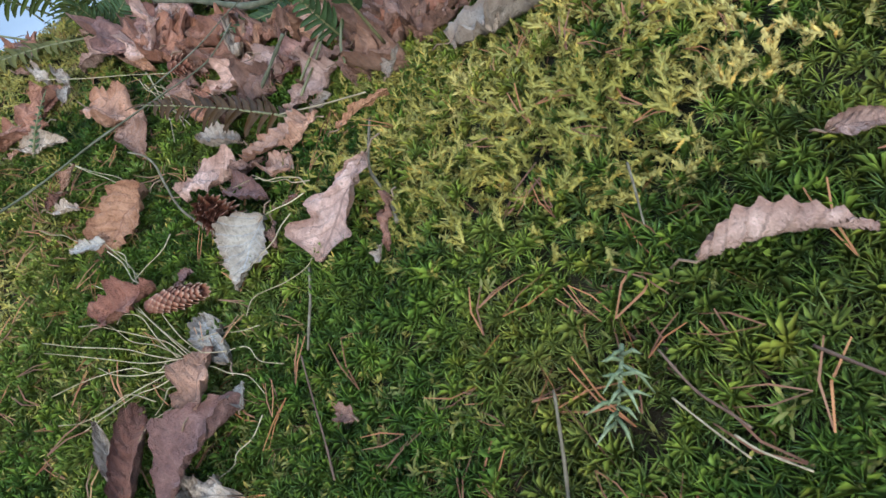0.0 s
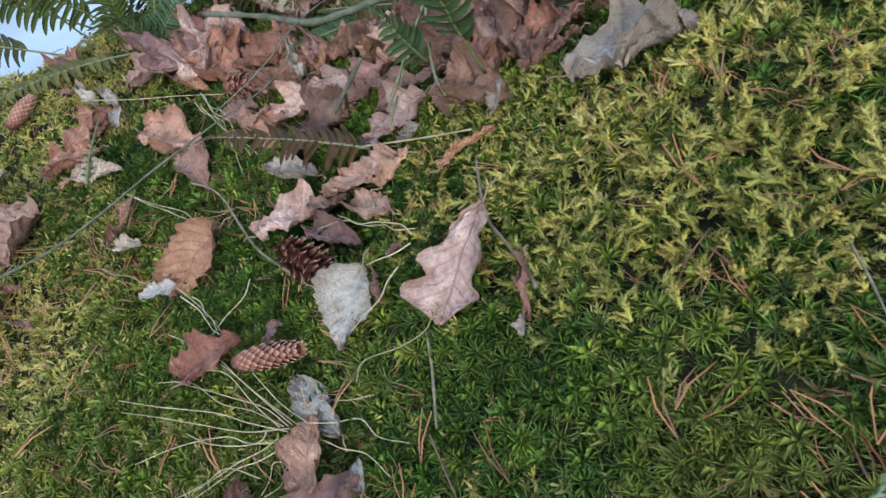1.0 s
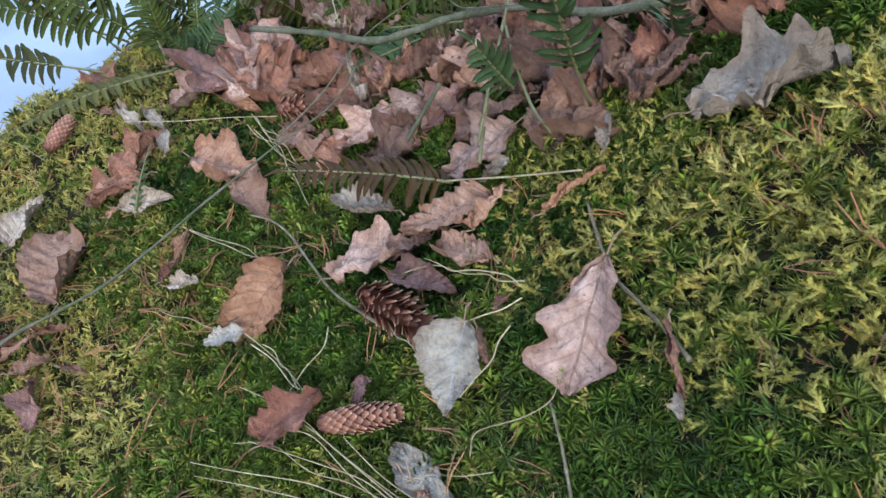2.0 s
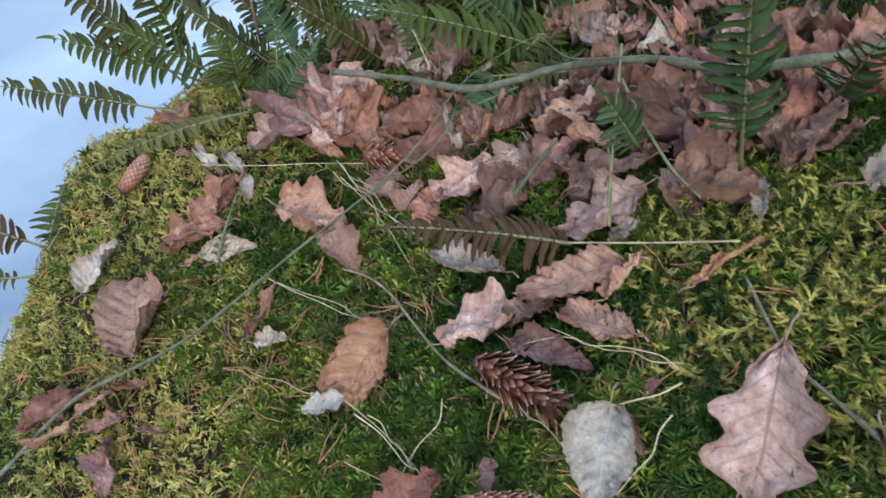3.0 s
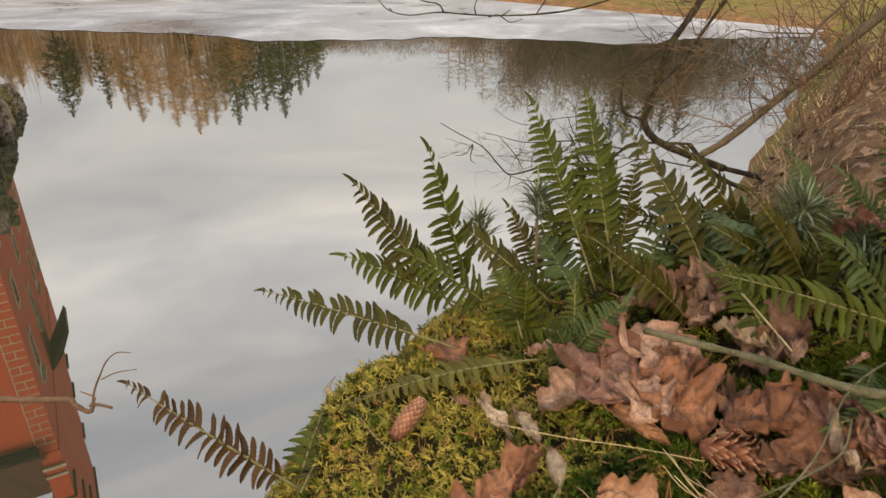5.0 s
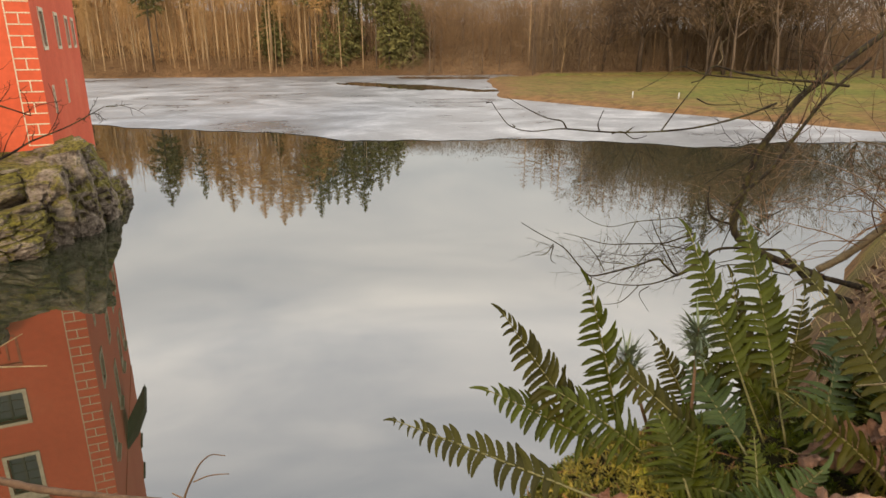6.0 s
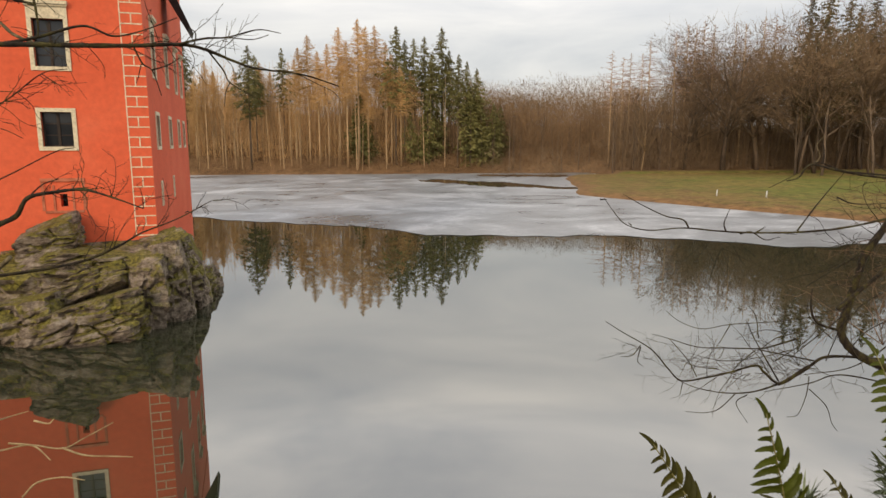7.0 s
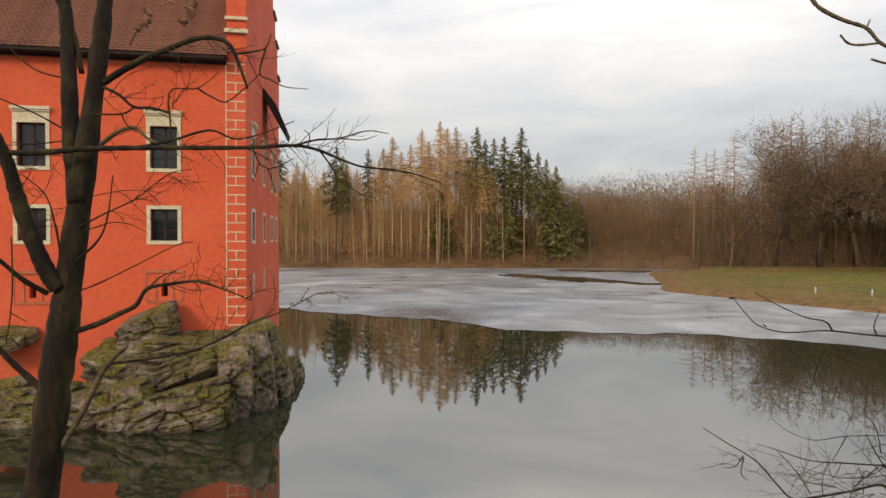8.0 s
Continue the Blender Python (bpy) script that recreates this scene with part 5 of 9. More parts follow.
def frond(base, tip, wide, tint, arch=0.12, pairs=15, facing=(0, 0, 1), bare=0.18, lean=(0, 0, 0), label="", group="fern fronds", kink=0.0):
    """A polypody frond: an arched stalk with paired leaflets that shorten towards the tip; every leaflet is a part."""
    a, b = Vector(base), Vector(tip)
    d = b - a
    L = d.length
    wide = wide * 0.80
    pairs = int(pairs * 1.22)
    f = Vector(facing)
    f = (f - d.normalized() * f.dot(d.normalized())).normalized()
    rnd = random.Random(int(abs(a.x * 31337 + b.z * 7717 + b.x * 977) * 1000) % 99991)
    mid = a.lerp(b, 0.5) + f * arch * L + Vector(lean) * L
    def point(u):
        return a * (1 - u) ** 2 + mid * (2 * u * (1 - u)) + b * u * u
    words = {"green": "fresh green", "teal": "blue-green", "olive": "olive green", "rust": "rusty dying", "straw": "faded yellow-green"}[tint]
    ob = thing("fern_frond", label or f"{words} polypody fern frond on the bank", "fern", group, a)
    us = [k / 18 for k in range(19)]
    part("rachis", Geo().tube([point(u) - a for u in us], [0.0011 * (1.25 - u) + 0.0002 for u in us], 5), rachis_mat, ob)
    for k in range(pairs):
        u = bare + (1 - bare) * (k + 0.5) / pairs
        p, t = point(u), (point(min(1, u + 0.02)) - point(max(0, u - 0.02))).normalized()
        nrm = (f - t * f.dot(t)).normalized()
        s = t.cross(nrm)
        q = (u - bare) / (1 - bare)
        size = wide * (0.55 + 0.45 * min(1, q / 0.18)) * (1 - q ** 2.4 * 0.86) * rnd.uniform(0.88, 1.08)
        for sg in (-1, 1):
            if rnd.random() < (0.03 if tint != "rust" else 0.16):
                continue
            ang = radians(rnd.uniform(66, 84) - 16 * q)
            out_v = (t * math.cos(ang) + s * sg * math.sin(ang) + nrm * rnd.uniform(-0.15, 0.22)).normalized()
            up = (nrm + s * rnd.uniform(-0.2, 0.2) + t * rnd.uniform(-0.25, 0.25) * (1.0 if tint != "rust" else 3.0))
            up = (up - out_v * up.dot(out_v)).normalized()
            m = Matrix((out_v, up.cross(out_v) * (1.0 if sg > 0 else 1.0), up)).transposed().to_4x4()
            thick = max(0.45, min(1.4, 0.72 * (L * (1 - bare) / pairs) / (0.27 * size)))
            pin = part("pinna", PINNAE[tint][rnd.randrange(4)], None, ob)
            pin.matrix_basis = Matrix.Translation(p + s * sg * (0.5 if sg > 0 else -0.5) * 0 - a) @ m @ Matrix.Diagonal((size, size * thick, size, 1))
    end = part("pinna", PINNAE[tint][0], None, ob)
    t = (point(1.0) - point(0.96)).normalized()
    nrm = (f - t * f.dot(t)).normalized()
    m = Matrix((t, nrm.cross(t), nrm)).transposed().to_4x4()
    end.matrix_basis = Matrix.Translation(point(0.985) - a) @ m @ Matrix.Diagonal((wide * 0.6, wide * 0.45, wide * 0.4, 1))
    return ob


# ---- twigs, stems, straws ----
twig_green = mottled("twig_green_grey", [(0.3, (0.045, 0.0432, 0.0192)), (0.5, (0.09, 0.084, 0.042)), (0.75, (0.15, 0.132, 0.084))], 60.0, rough=0.9, bump=0.0012)
twig_grey = mottled("twig_lichen_grey", [(0.3, (0.0663, 0.0504, 0.0255)), (0.55, (0.1326, 0.1008, 0.0536)), (0.75, (0.234, 0.1949, 0.1122))], 60.0, rough=0.9, bump=0.0006)
pale_straw = mottled("bleached_straw", [(0.3, (0.26, 0.21, 0.12)), (0.7, (0.46, 0.39, 0.26))], 40.0, rough=0.7, vary=0.2)
straw_mat = mottled("dry_straw", [(0.3, (0.2, 0.138, 0.062)), (0.7, (0.42, 0.325, 0.175))], 40.0, rough=0.7, vary=0.2)
twig_brown = mottled("twig_brown", [(0.3, (0.084, 0.045, 0.024)), (0.7, (0.162, 0.096, 0.054))], 50.0, rough=0.85, vary=0.25)
branch_brown = mottled("branch_grey_brown", [(0.3, (0.051, 0.0372, 0.0204)), (0.6, (0.099, 0.075, 0.0432)), (0.8, (0.15, 0.126, 0.072))], 20.0, rough=0.9, bump=0.002)
bark_dark = mottled("dark_mossy_bark", [(0.3, (0.007, 0.005, 0.003)), (0.5, (0.024, 0.017, 0.010)), (0.66, (0.058, 0.050, 0.013)), (0.85, (0.10, 0.088, 0.030))], 18.0, rough=0.95, bump=0.012, stretch=(1, 1, 0.35), fine=6)


def spline(points, n):
    """A smooth line of n points through the given ones."""
    p = [Vector(q) for q in points]
    p = [p[0] * 2 - p[1]] + p + [p[-1] * 2 - p[-2]]
    res = []
    for k in range(n):
        s = k / (n - 1) * (len(p) - 3)
        i = min(int(s), len(p) - 4)
        t = s - i
        a, b, c, d = p[i:i + 4]
        res.append(0.5 * ((2 * b) + (c - a) * t + (2 * a - 5 * b + 4 * c - d) * t * t + (3 * b - 3 * c + d - a) * t ** 3))
    return res


def rough_tube(points, r0, r1, n=None, sides=7, wob=0.20, seed=1):
    n = n or max(8, 5 * len(points))
    r = random.Random(seed)
    pts = spline(points, n)
    radii = [(r0 + (r1 - r0) * k / (n - 1)) * (1 + wob * r.uniform(-1, 1)) for k in range(n)]
    return Geo().tube(pts, radii, sides)


def stick(name, label, points, r0, r1, mat, category="twig", group=""):
    """A stick or straw lying over the moss, one mesh."""
    base = Vector(points[0])
    g = rough_tube([Vector(p) - base for p in points], r0, r1, seed=len(label))
    ob = part(name, g, mat)
    ob.location = base
    return tagged(ob, label, category, group)


# ---- cones ----
def build_cone(n, l, sh):
    uv = n.new("ShaderNodeUVMap")
    uv.uv_map = "leaf_uv"
    sep = n.new("ShaderNodeSeparateXYZ")
    l.new(uv.outputs["UV"], sep.inputs[0])
    along = ramp_node(n, l, sep.outputs["X"], [(0.0, (0.08, 0.029, 0.014)), (0.55, (0.21, 0.076, 0.036)), (0.85, (0.31, 0.15, 0.078)), (1.0, (0.46, 0.32, 0.21))]).outputs["Color"]
    a = noise_node(n, l, 120.0, 5, 0.65)
    info = n.new("ShaderNodeObjectInfo")
    tone = ramp_node(n, l, info.outputs["Random"], [(0, (0.7, 0.7, 0.7)), (1, (1.3, 1.25, 1.2))]).outputs["Color"]
    col = mix_node(n, l, 1.0, along, tone, "MULTIPLY")
    l.new(mix_node(n, l, 1.0, col, ramp_node(n, l, a.outputs["Fac"], [(0.3, (0.7, 0.7, 0.7)), (0.7, (1.25, 1.25, 1.25))]).outputs["Color"], "MULTIPLY"), sh.inputs["Base Color"])
    bump_node(n, l, sh, a.outputs["Fac"], 0.6, 0.0008)


cone_mat = material("cone_scale_brown", build_cone, rough=0.6, spec=0.35)


def scale_mesh(open_by):
    g = Geo()
    rows = []
    for i in range(5):
        u = i / 4
        w = 0.42 * math.sin(math.pi * (0.30 + 0.62 * u)) * (1.05 - 0.5 * u * u)
        rows.append([(u, w * v, open_by * u * u + 0.12 * (1 - v * v) * (0.5 + 0.5 * u)) for v in (-1, -0.4, 0.4, 1)])
    g.grid(rows, [[(i / 4, v) for v in (-1, -0.4, 0.4, 1)] for i in range(5)])
    return g.mesh("scale", cone_mat)


SCALE_CLOSED, SCALE_OPEN = scale_mesh(0.02), scale_mesh(0.30)


def cone(base, tip, radius, opened, label):
    """A fallen spruce cone: a core with overlapping scales in spiral rows."""
    a, b = Vector(base), Vector(tip)
    d = (b - a).normalized()
    L = (b - a).length
    ob = thing("spruce_cone", label, "cone", "fallen cones", a)
    q = d.to_track_quat("X", "Z").to_matrix().to_4x4()
    ob.matrix_basis = Matrix.Translation(a) @ q
    part("core", Geo().tube([(L * u, 0, 0) for u in (0, 0.2, 0.5, 0.8, 1.0)], [radius * k for k in (0.45, 0.72, 0.75, 0.55, 0.1)], 8), cone_mat, ob)
    rows = 13
    rj = random.Random(int(L * 1e6))
    for k in range(rows):
        u = (k + 0.3) / rows
        rr = radius * (math.sin(math.pi * (0.16 + 0.80 * u))) ** 0.7
        for j in range(9):
            a2 = 2 * math.pi * (j / 9 + k * 0.382) + (rj.uniform(-0.2, 0.2) if opened else 0.0)
            sc = part("scale", SCALE_OPEN if opened else SCALE_CLOSED, None, ob)
            m = Matrix.Translation((L * u * 0.93, 0, 0)) @ Matrix.Rotation(a2, 4, "X") @ Matrix.Translation((0, 0, rr * 0.72)) @ Matrix.Rotation(radians(-14 if not opened else rj.uniform(-34, -8)), 4, "Y")
            sc.matrix_basis = m @ Matrix.Diagonal((L * (0.17 if not opened else 0.25), radius * (0.95 if not opened else 0.62), radius * 0.8, 1))
    return ob

# ---- things on the knoll, placed one by one ----

# leaves on the green moss
lay_leaf("beech", (1.3391, -0.0905, 5.4364), (1.3697, -0.1237, 5.4819), 0.31, "pink", -52, 1.3, -0.35, 0.012, "folded pinkish beech leaf standing on star moss")
lay_leaf("beech", (1.4016, -0.0910, 5.4775), (1.4110, -0.1107, 5.4936), 0.45, "pink", 20, 0.8, -0.2, 0.05)
lay_leaf("round", (1.1083, 0.0632, 5.2272), (1.1719, 0.1029, 5.2653), 0.52, "purple", -20, 1.1, -0.35, 0.025)
lay_leaf("beech", (1.0846, 0.0905, 5.2088), (1.1193, 0.1504, 5.2387), 0.55, "red", 30, 1.2, -0.35, 0.025)
lay_leaf("beech", (1.0863, 0.0975, 5.2107), (1.0900, 0.1614, 5.2142), 0.22, "pale", 30, 1.2, 0.2, 0.03, stalk=False)
lay_leaf("torn", (1.1470, 0.1087, 5.2436), (1.1768, 0.1566, 5.2580), 0.55, "tan", 8, 1.0, -0.4, 0.06)
lay_leaf("beech", (1.1843, 0.1274, 5.2525), (1.1836, 0.1908, 5.2438), 0.42, "grey", 0, 0.4, -0.1, 0.04)
lay_leaf("round", (1.1760, 0.0861, 5.2536), (1.1839, 0.1069, 5.2544), 0.5, "grey", 0, 0.5, -0.2, 0.05)
lay_leaf("torn", (1.1518, 0.0300, 5.2530), (1.1102, 0.0839, 5.2209), 0.4, "pale", 0, 0.8, -0.2, 0.06)
lay_leaf("torn", (1.2211, 0.0068, 5.3042), (1.2155, 0.0256, 5.2949), 0.6, "brown", 0, 0.6, -0.2, 0.05)

# leaves round the straw tuft
lay_leaf("torn", (1.1204, 0.2673, 5.2014), (1.1665, 0.2651, 5.2268), 0.8, "red", 15, 1.1, -0.3, 0.07)
lay_leaf("torn", (1.1823, 0.2288, 5.2341), (1.1976, 0.2494, 5.2368), 0.6, "purple", 0, 0.6, -0.2, 0.05)
lay_leaf("beech", (1.2061, 0.3887, 5.2219), (1.1307, 0.3644, 5.2002), 0.6, "gold", -12, 0.7, -0.45, 0.06)
lay_leaf("torn", (1.1512, 0.3644, 5.2021), (1.1214, 0.3744, 5.1925), 0.75, "grey", 0, 0.5, 0.3, 0.03, stalk=False)
lay_leaf("oak", (1.3294, 0.1680, 5.3448), (1.2583, 0.1286, 5.3132), 0.7, "pink", -8, 0.35, -0.25, 0.035)
lay_leaf("torn", (1.3150, 0.1091, 5.3492), (1.2884, 0.0783, 5.3431), 0.36, "orange", 0, 1.9, -0.2, 0.06)
lay_leaf("torn", (1.2895, 0.0809, 5.3423), (1.2804, 0.0694, 5.3398), 0.75, "pale", 0, 1.4, 0.2, 0.06, stalk=False)
lay_leaf("beech", (1.2597, 0.2146, 5.2874), (1.2128, 0.1778, 5.2660), 0.62, "grey", -6, 0.35, -0.15, 0.02)
lay_leaf("torn", (1.2638, 0.2049, 5.2852), (1.2519, 0.1823, 5.2832), 0.4, "brown", 0, 0.5, -0.2, 0.05)
lay_leaf("round", (1.2762, 0.2018, 5.2972), (1.2868, 0.2062, 5.3007), 0.8, "orange", 0, 0.4, -0.2, 0.05)

# leaves of the middle litter
lay_leaf("oak", (1.2262, 0.3412, 5.2364), (1.2796, 0.3312, 5.2643), 0.80, "pink", -15, 1.0, -0.5, 0.06)
lay_leaf("beech", (1.2598, 0.3060, 5.2506), (1.2731, 0.2435, 5.2813), 0.36, "purple", 0, 0.5, -0.1, 0.03)
lay_leaf("beech", (1.2962, 0.2342, 5.3019), (1.2932, 0.2984, 5.2730), 0.42, "tan", 15, 0.7, -0.2, 0.03)
lay_leaf("beech", (1.3401, 0.2842, 5.3059), (1.2880, 0.3341, 5.2588), 0.46, "tan", -8, 0.4, -0.1, 0.03)
lay_leaf("torn", (1.3012, 0.3088, 5.2658), (1.2676, 0.3218, 5.2489), 0.8, "brown", 0, 0.5, -0.1, 0.05)
lay_leaf("torn", (1.3153, 0.2730, 5.2922), (1.3482, 0.2739, 5.3167), 0.4, "tan", 0, 1.8, 0.1, 0.05)
lay_leaf("beech", (1.2970, 0.3584, 5.2566), (1.2724, 0.4298, 5.2378), 0.34, "pale", 10, 0.6, -0.1, 0.03)
lay_leaf("torn", (1.3896, 0.3132, 5.3294), (1.3421, 0.3515, 5.2838), 0.62, "pink", -10, 0.6, -0.2, 0.06)
lay_leaf("torn", (1.3548, 0.3078, 5.2952), (1.3758, 0.3034, 5.3102), 0.6, "pale", 0, 0.9, 0.2, 0.06)
lay_leaf("torn", (1.3610, 0.4515, 5.2841), (1.3100, 0.4845, 5.2471), 0.62, "pink", -10, 0.6, -0.3, 0.07)
lay_leaf("beech", (1.2884, 0.4987, 5.2285), (1.3208, 0.5119, 5.2451), 0.75, "tan", 10, 0.5, -0.2, 0.03)
lay_leaf("torn", (1.2875, 0.5633, 5.2218), (1.3049, 0.5111, 5.2299), 0.5, "brown", 0, 0.5, -0.2, 0.05)
lay_leaf("torn", (1.2019, 0.5889, 5.2135), (1.2435, 0.5261, 5.2170), 0.75, "tan", 0, 0.5, -0.2, 0.07)
lay_leaf("beech", (1.2139, 0.5352, 5.2073), (1.2419, 0.5412, 5.2107), 0.6, "tan", 0, 0.6, -0.2, 0.05)
lay_leaf("torn", (1.2227, 0.5296, 5.2141), (1.2224, 0.4750, 5.2156), 0.7, "tan", -8, 0.8, -0.4, 0.05)
lay_leaf("oak", (1.1557, 0.6095, 5.2046), (1.0957, 0.6516, 5.1817), 0.75, "orange", 0, 0.5, -0.2, 0.07)
lay_leaf("torn", (1.1335, 0.6512, 5.1936), (1.1540, 0.6377, 5.2006), 0.6, "orange", 0, 0.8, -0.2, 0.05)
lay_leaf("beech", (1.1200, 0.5903, 5.1928), (1.1650, 0.5624, 5.2050), 0.42, "pale", 12, 0.9, -0.2, 0.03)
lay_leaf("torn", (1.1052, 0.5958, 5.1815), (1.1277, 0.5977, 5.1904), 0.4, "tan", 0, 0.8, -0.2, 0.05)
lay_leaf("beech", (1.0123, 0.6501, 5.1531), (1.0585, 0.6924, 5.1729), 0.5, "pale", 0, 0.5, -0.2, 0.02)
lay_leaf("beech", (1.0297, 0.5395, 5.1570), (1.0644, 0.6306, 5.1724), 0.66, "tan", 0, 0.5, -0.25, 0.035)
lay_leaf("torn", (1.1180, 0.4829, 5.1757), (1.1412, 0.4986, 5.1832), 0.55, "red", 0, 1.2, -0.2, 0.05)
lay_leaf("torn", (1.1387, 0.4947, 5.1847), (1.1635, 0.5065, 5.2019), 0.42, "tan", 0, 1.9, 0.1, 0.05)
lay_leaf("torn", (1.1216, 0.4755, 5.1752), (1.1448, 0.4592, 5.1846), 0.7, "pale", 0, 0.8, -0.2, 0.05)
lay_leaf("torn", (0.9245, 0.5621, 5.1049), (0.9777, 0.5482, 5.1423), 0.5, "red", 0, 1.4, -0.3, 0.08)
lay_leaf("torn", (0.9381, 0.5262, 5.1135), (1.0031, 0.5203, 5.1544), 0.28, "tan", 0, 1.8, -0.2, 0.06)
lay_leaf("torn", (0.9733, 0.5107, 5.1283), (1.0063, 0.4948, 5.1425), 0.5, "tan", 0, 1.2, -0.2, 0.08)
lay_leaf("torn", (1.0080, 0.5276, 5.1417), (1.0323, 0.5110, 5.1497), 0.5, "orange", 0, 1.0, -0.2, 0.08)
lay_leaf("torn", (0.9708, 0.4490, 5.1168), (0.9852, 0.4938, 5.1284), 0.5, "purple", 0, 0.8, -0.2, 0.06)
lay_leaf("torn", (1.0143, 0.4766, 5.1400), (1.0302, 0.4539, 5.1470), 0.5, "tan", 0, 1.3, -0.2, 0.08)

# leaf pile at the foot of the ferns
lay_leaf("oak", (1.2842, 0.7036, 5.2232), (1.2202, 0.7087, 5.2099), 0.85, "pink", 0, 0.6, -0.2, 0.06)
lay_leaf("oak", (1.2939, 0.7758, 5.2265), (1.2920, 0.6551, 5.2391), 1.0, "purple", 0, 0.5, -0.2, 0.05)
lay_leaf("oak", (1.3391, 0.7585, 5.2384), (1.3417, 0.6729, 5.2535), 1.0, "pink", 0, 0.6, -0.2, 0.07)
lay_leaf("torn", (1.3066, 0.6829, 5.2392), (1.3179, 0.6034, 5.2456), 1.0, "orange", -10, 0.8, -0.3, 0.08)
lay_leaf("oak", (1.2903, 0.6905, 5.2398), (1.2933, 0.6236, 5.2444), 0.9, "pink", 0, 0.5, -0.1, 0.05)
lay_leaf("beech", (1.2721, 0.6817, 5.2221), (1.2882, 0.6121, 5.2310), 0.42, "gold", 20, 1.2, -0.2, 0.04)
lay_leaf("torn", (1.2468, 0.7796, 5.2149), (1.2768, 0.7814, 5.2222), 0.75, "pink", 0, 0.9, -0.2, 0.07)
lay_leaf("torn", (1.3449, 0.7785, 5.2252), (1.3737, 0.7873, 5.2329), 0.7, "orange", 0, 0.9, -0.2, 0.08)
lay_leaf("torn", (1.3246, 0.5848, 5.2452), (1.3855, 0.5765, 5.2764), 0.75, "orange", 0, 1.0, -0.3, 0.09)
lay_leaf("torn", (1.3921, 0.5802, 5.2769), (1.3489, 0.5195, 5.2579), 0.85, "orange", 10, 0.9, -0.4, 0.08)
lay_leaf("torn", (1.2981, 0.5699, 5.2246), (1.3164, 0.5354, 5.2328), 0.6, "brown", 0, 0.7, -0.2, 0.05)
lay_leaf("torn", (1.1698, 0.7379, 5.2098), (1.1789, 0.6855, 5.2107), 0.4, "pale", 0, 1.1, -0.2, 0.08)
lay_leaf("torn", (1.1925, 0.7073, 5.2108), (1.1971, 0.6677, 5.2142), 0.55, "pale", 0, 1.1, -0.2, 0.08)
lay_leaf("torn", (1.1285, 0.6353, 5.1971), (1.1914, 0.6550, 5.2159), 0.36, "orange", 0, 1.1, -0.2, 0.07)
lay_leaf("torn", (1.1907, 0.6542, 5.2083), (1.1532, 0.6367, 5.2010), 0.6, "red", 0, 0.6, -0.2, 0.06)
lay_leaf("beech", (1.1807, 0.6090, 5.2196), (1.1948, 0.6488, 5.2233), 0.45, "pale", 10, 0.9, -0.2, 0.03)
lay_leaf("torn", (1.1496, 0.7539, 5.2027), (1.1645, 0.7421, 5.2030), 0.6, "tan", 0, 0.9, -0.2, 0.05)
lay_leaf("torn", (1.1704, 0.8577, 5.1923), (1.1789, 0.7989, 5.2036), 0.8, "orange", 0, 0.8, -0.2, 0.05)
lay_leaf("torn", (1.4615, 0.4110, 5.3383), (1.4015, 0.4537, 5.3101), 0.55, "tan", -10, 0.7, -0.2, 0.07)
lay_leaf("oak", (1.4182, 0.3737, 5.3239), (1.4124, 0.4166, 5.3144), 0.6, "tan", 0, 0.7, -0.2, 0.07)
lay_leaf("oak", (1.4190, 0.4078, 5.3099), (1.3660, 0.4136, 5.2823), 0.8, "purple", 0, 0.5, -0.2, 0.05)
lay_leaf("torn", (1.3584, 0.4633, 5.2702), (1.3582, 0.4075, 5.2764), 0.7, "brown", 0, 0.5, -0.2, 0.05)
lay_leaf("oak", (1.4174, 0.3344, 5.3313), (1.3742, 0.3767, 5.2923), 0.7, "brown", 0, 0.5, -0.2, 0.05)
lay_leaf("torn", (1.5183, 0.5625, 5.3202), (1.5703, 0.5321, 5.3546), 0.65, "tan", 0, 0.8, -0.3, 0.08)
lay_leaf("torn", (1.5328, 0.4972, 5.3437), (1.5505, 0.4557, 5.3570), 0.65, "pink", 0, 0.6, -0.2, 0.08)
lay_leaf("torn", (1.6857, 0.6265, 5.3272), (1.6728, 0.5873, 5.3534), 0.7, "pink", 0, 0.8, -0.2, 0.08)
lay_leaf("torn", (1.5392, 0.5460, 5.3288), (1.5244, 0.4811, 5.3394), 0.6, "pink", 0, 0.6, -0.2, 0.08)
lay_leaf("torn", (1.645, 0.700, 5.335), (1.575, 0.735, 5.325), 0.7, "red", 0, 1.2, -0.4, 0.1)
lay_leaf("torn", (1.4340, 0.5065, 5.2990), (1.4554, 0.4806, 5.3133), 0.6, "brown", 0, 0.6, -0.2, 0.05)
lay_leaf("torn", (1.4289, 0.6570, 5.2644), (1.4158, 0.7102, 5.2594), 0.6, "pale", 0, 0.7, -0.2, 0.07)
lay_leaf("torn", (1.4280, 0.6204, 5.2697), (1.4450, 0.6303, 5.2838), 0.6, "pink", 0, 0.9, -0.2, 0.07)
lay_leaf("torn", (1.4490, 0.5845, 5.2827), (1.4600, 0.5806, 5.2979), 0.6, "pink", 0, 0.9, -0.2, 0.07)
lay_leaf("torn", (1.3459, 0.7058, 5.2402), (1.3529, 0.6627, 5.2510), 0.7, "tan", 0, 0.9, -0.2, 0.07)
lay_leaf("torn", (1.3977, 0.8260, 5.2206), (1.4384, 0.7514, 5.2531), 0.8, "brown", 0, 0.7, -0.2, 0.07)
lay_leaf("torn", (1.4919, 0.7992, 5.2431), (1.4367, 0.8213, 5.2379), 0.8, "brown", 0, 0.7, -0.2, 0.07)
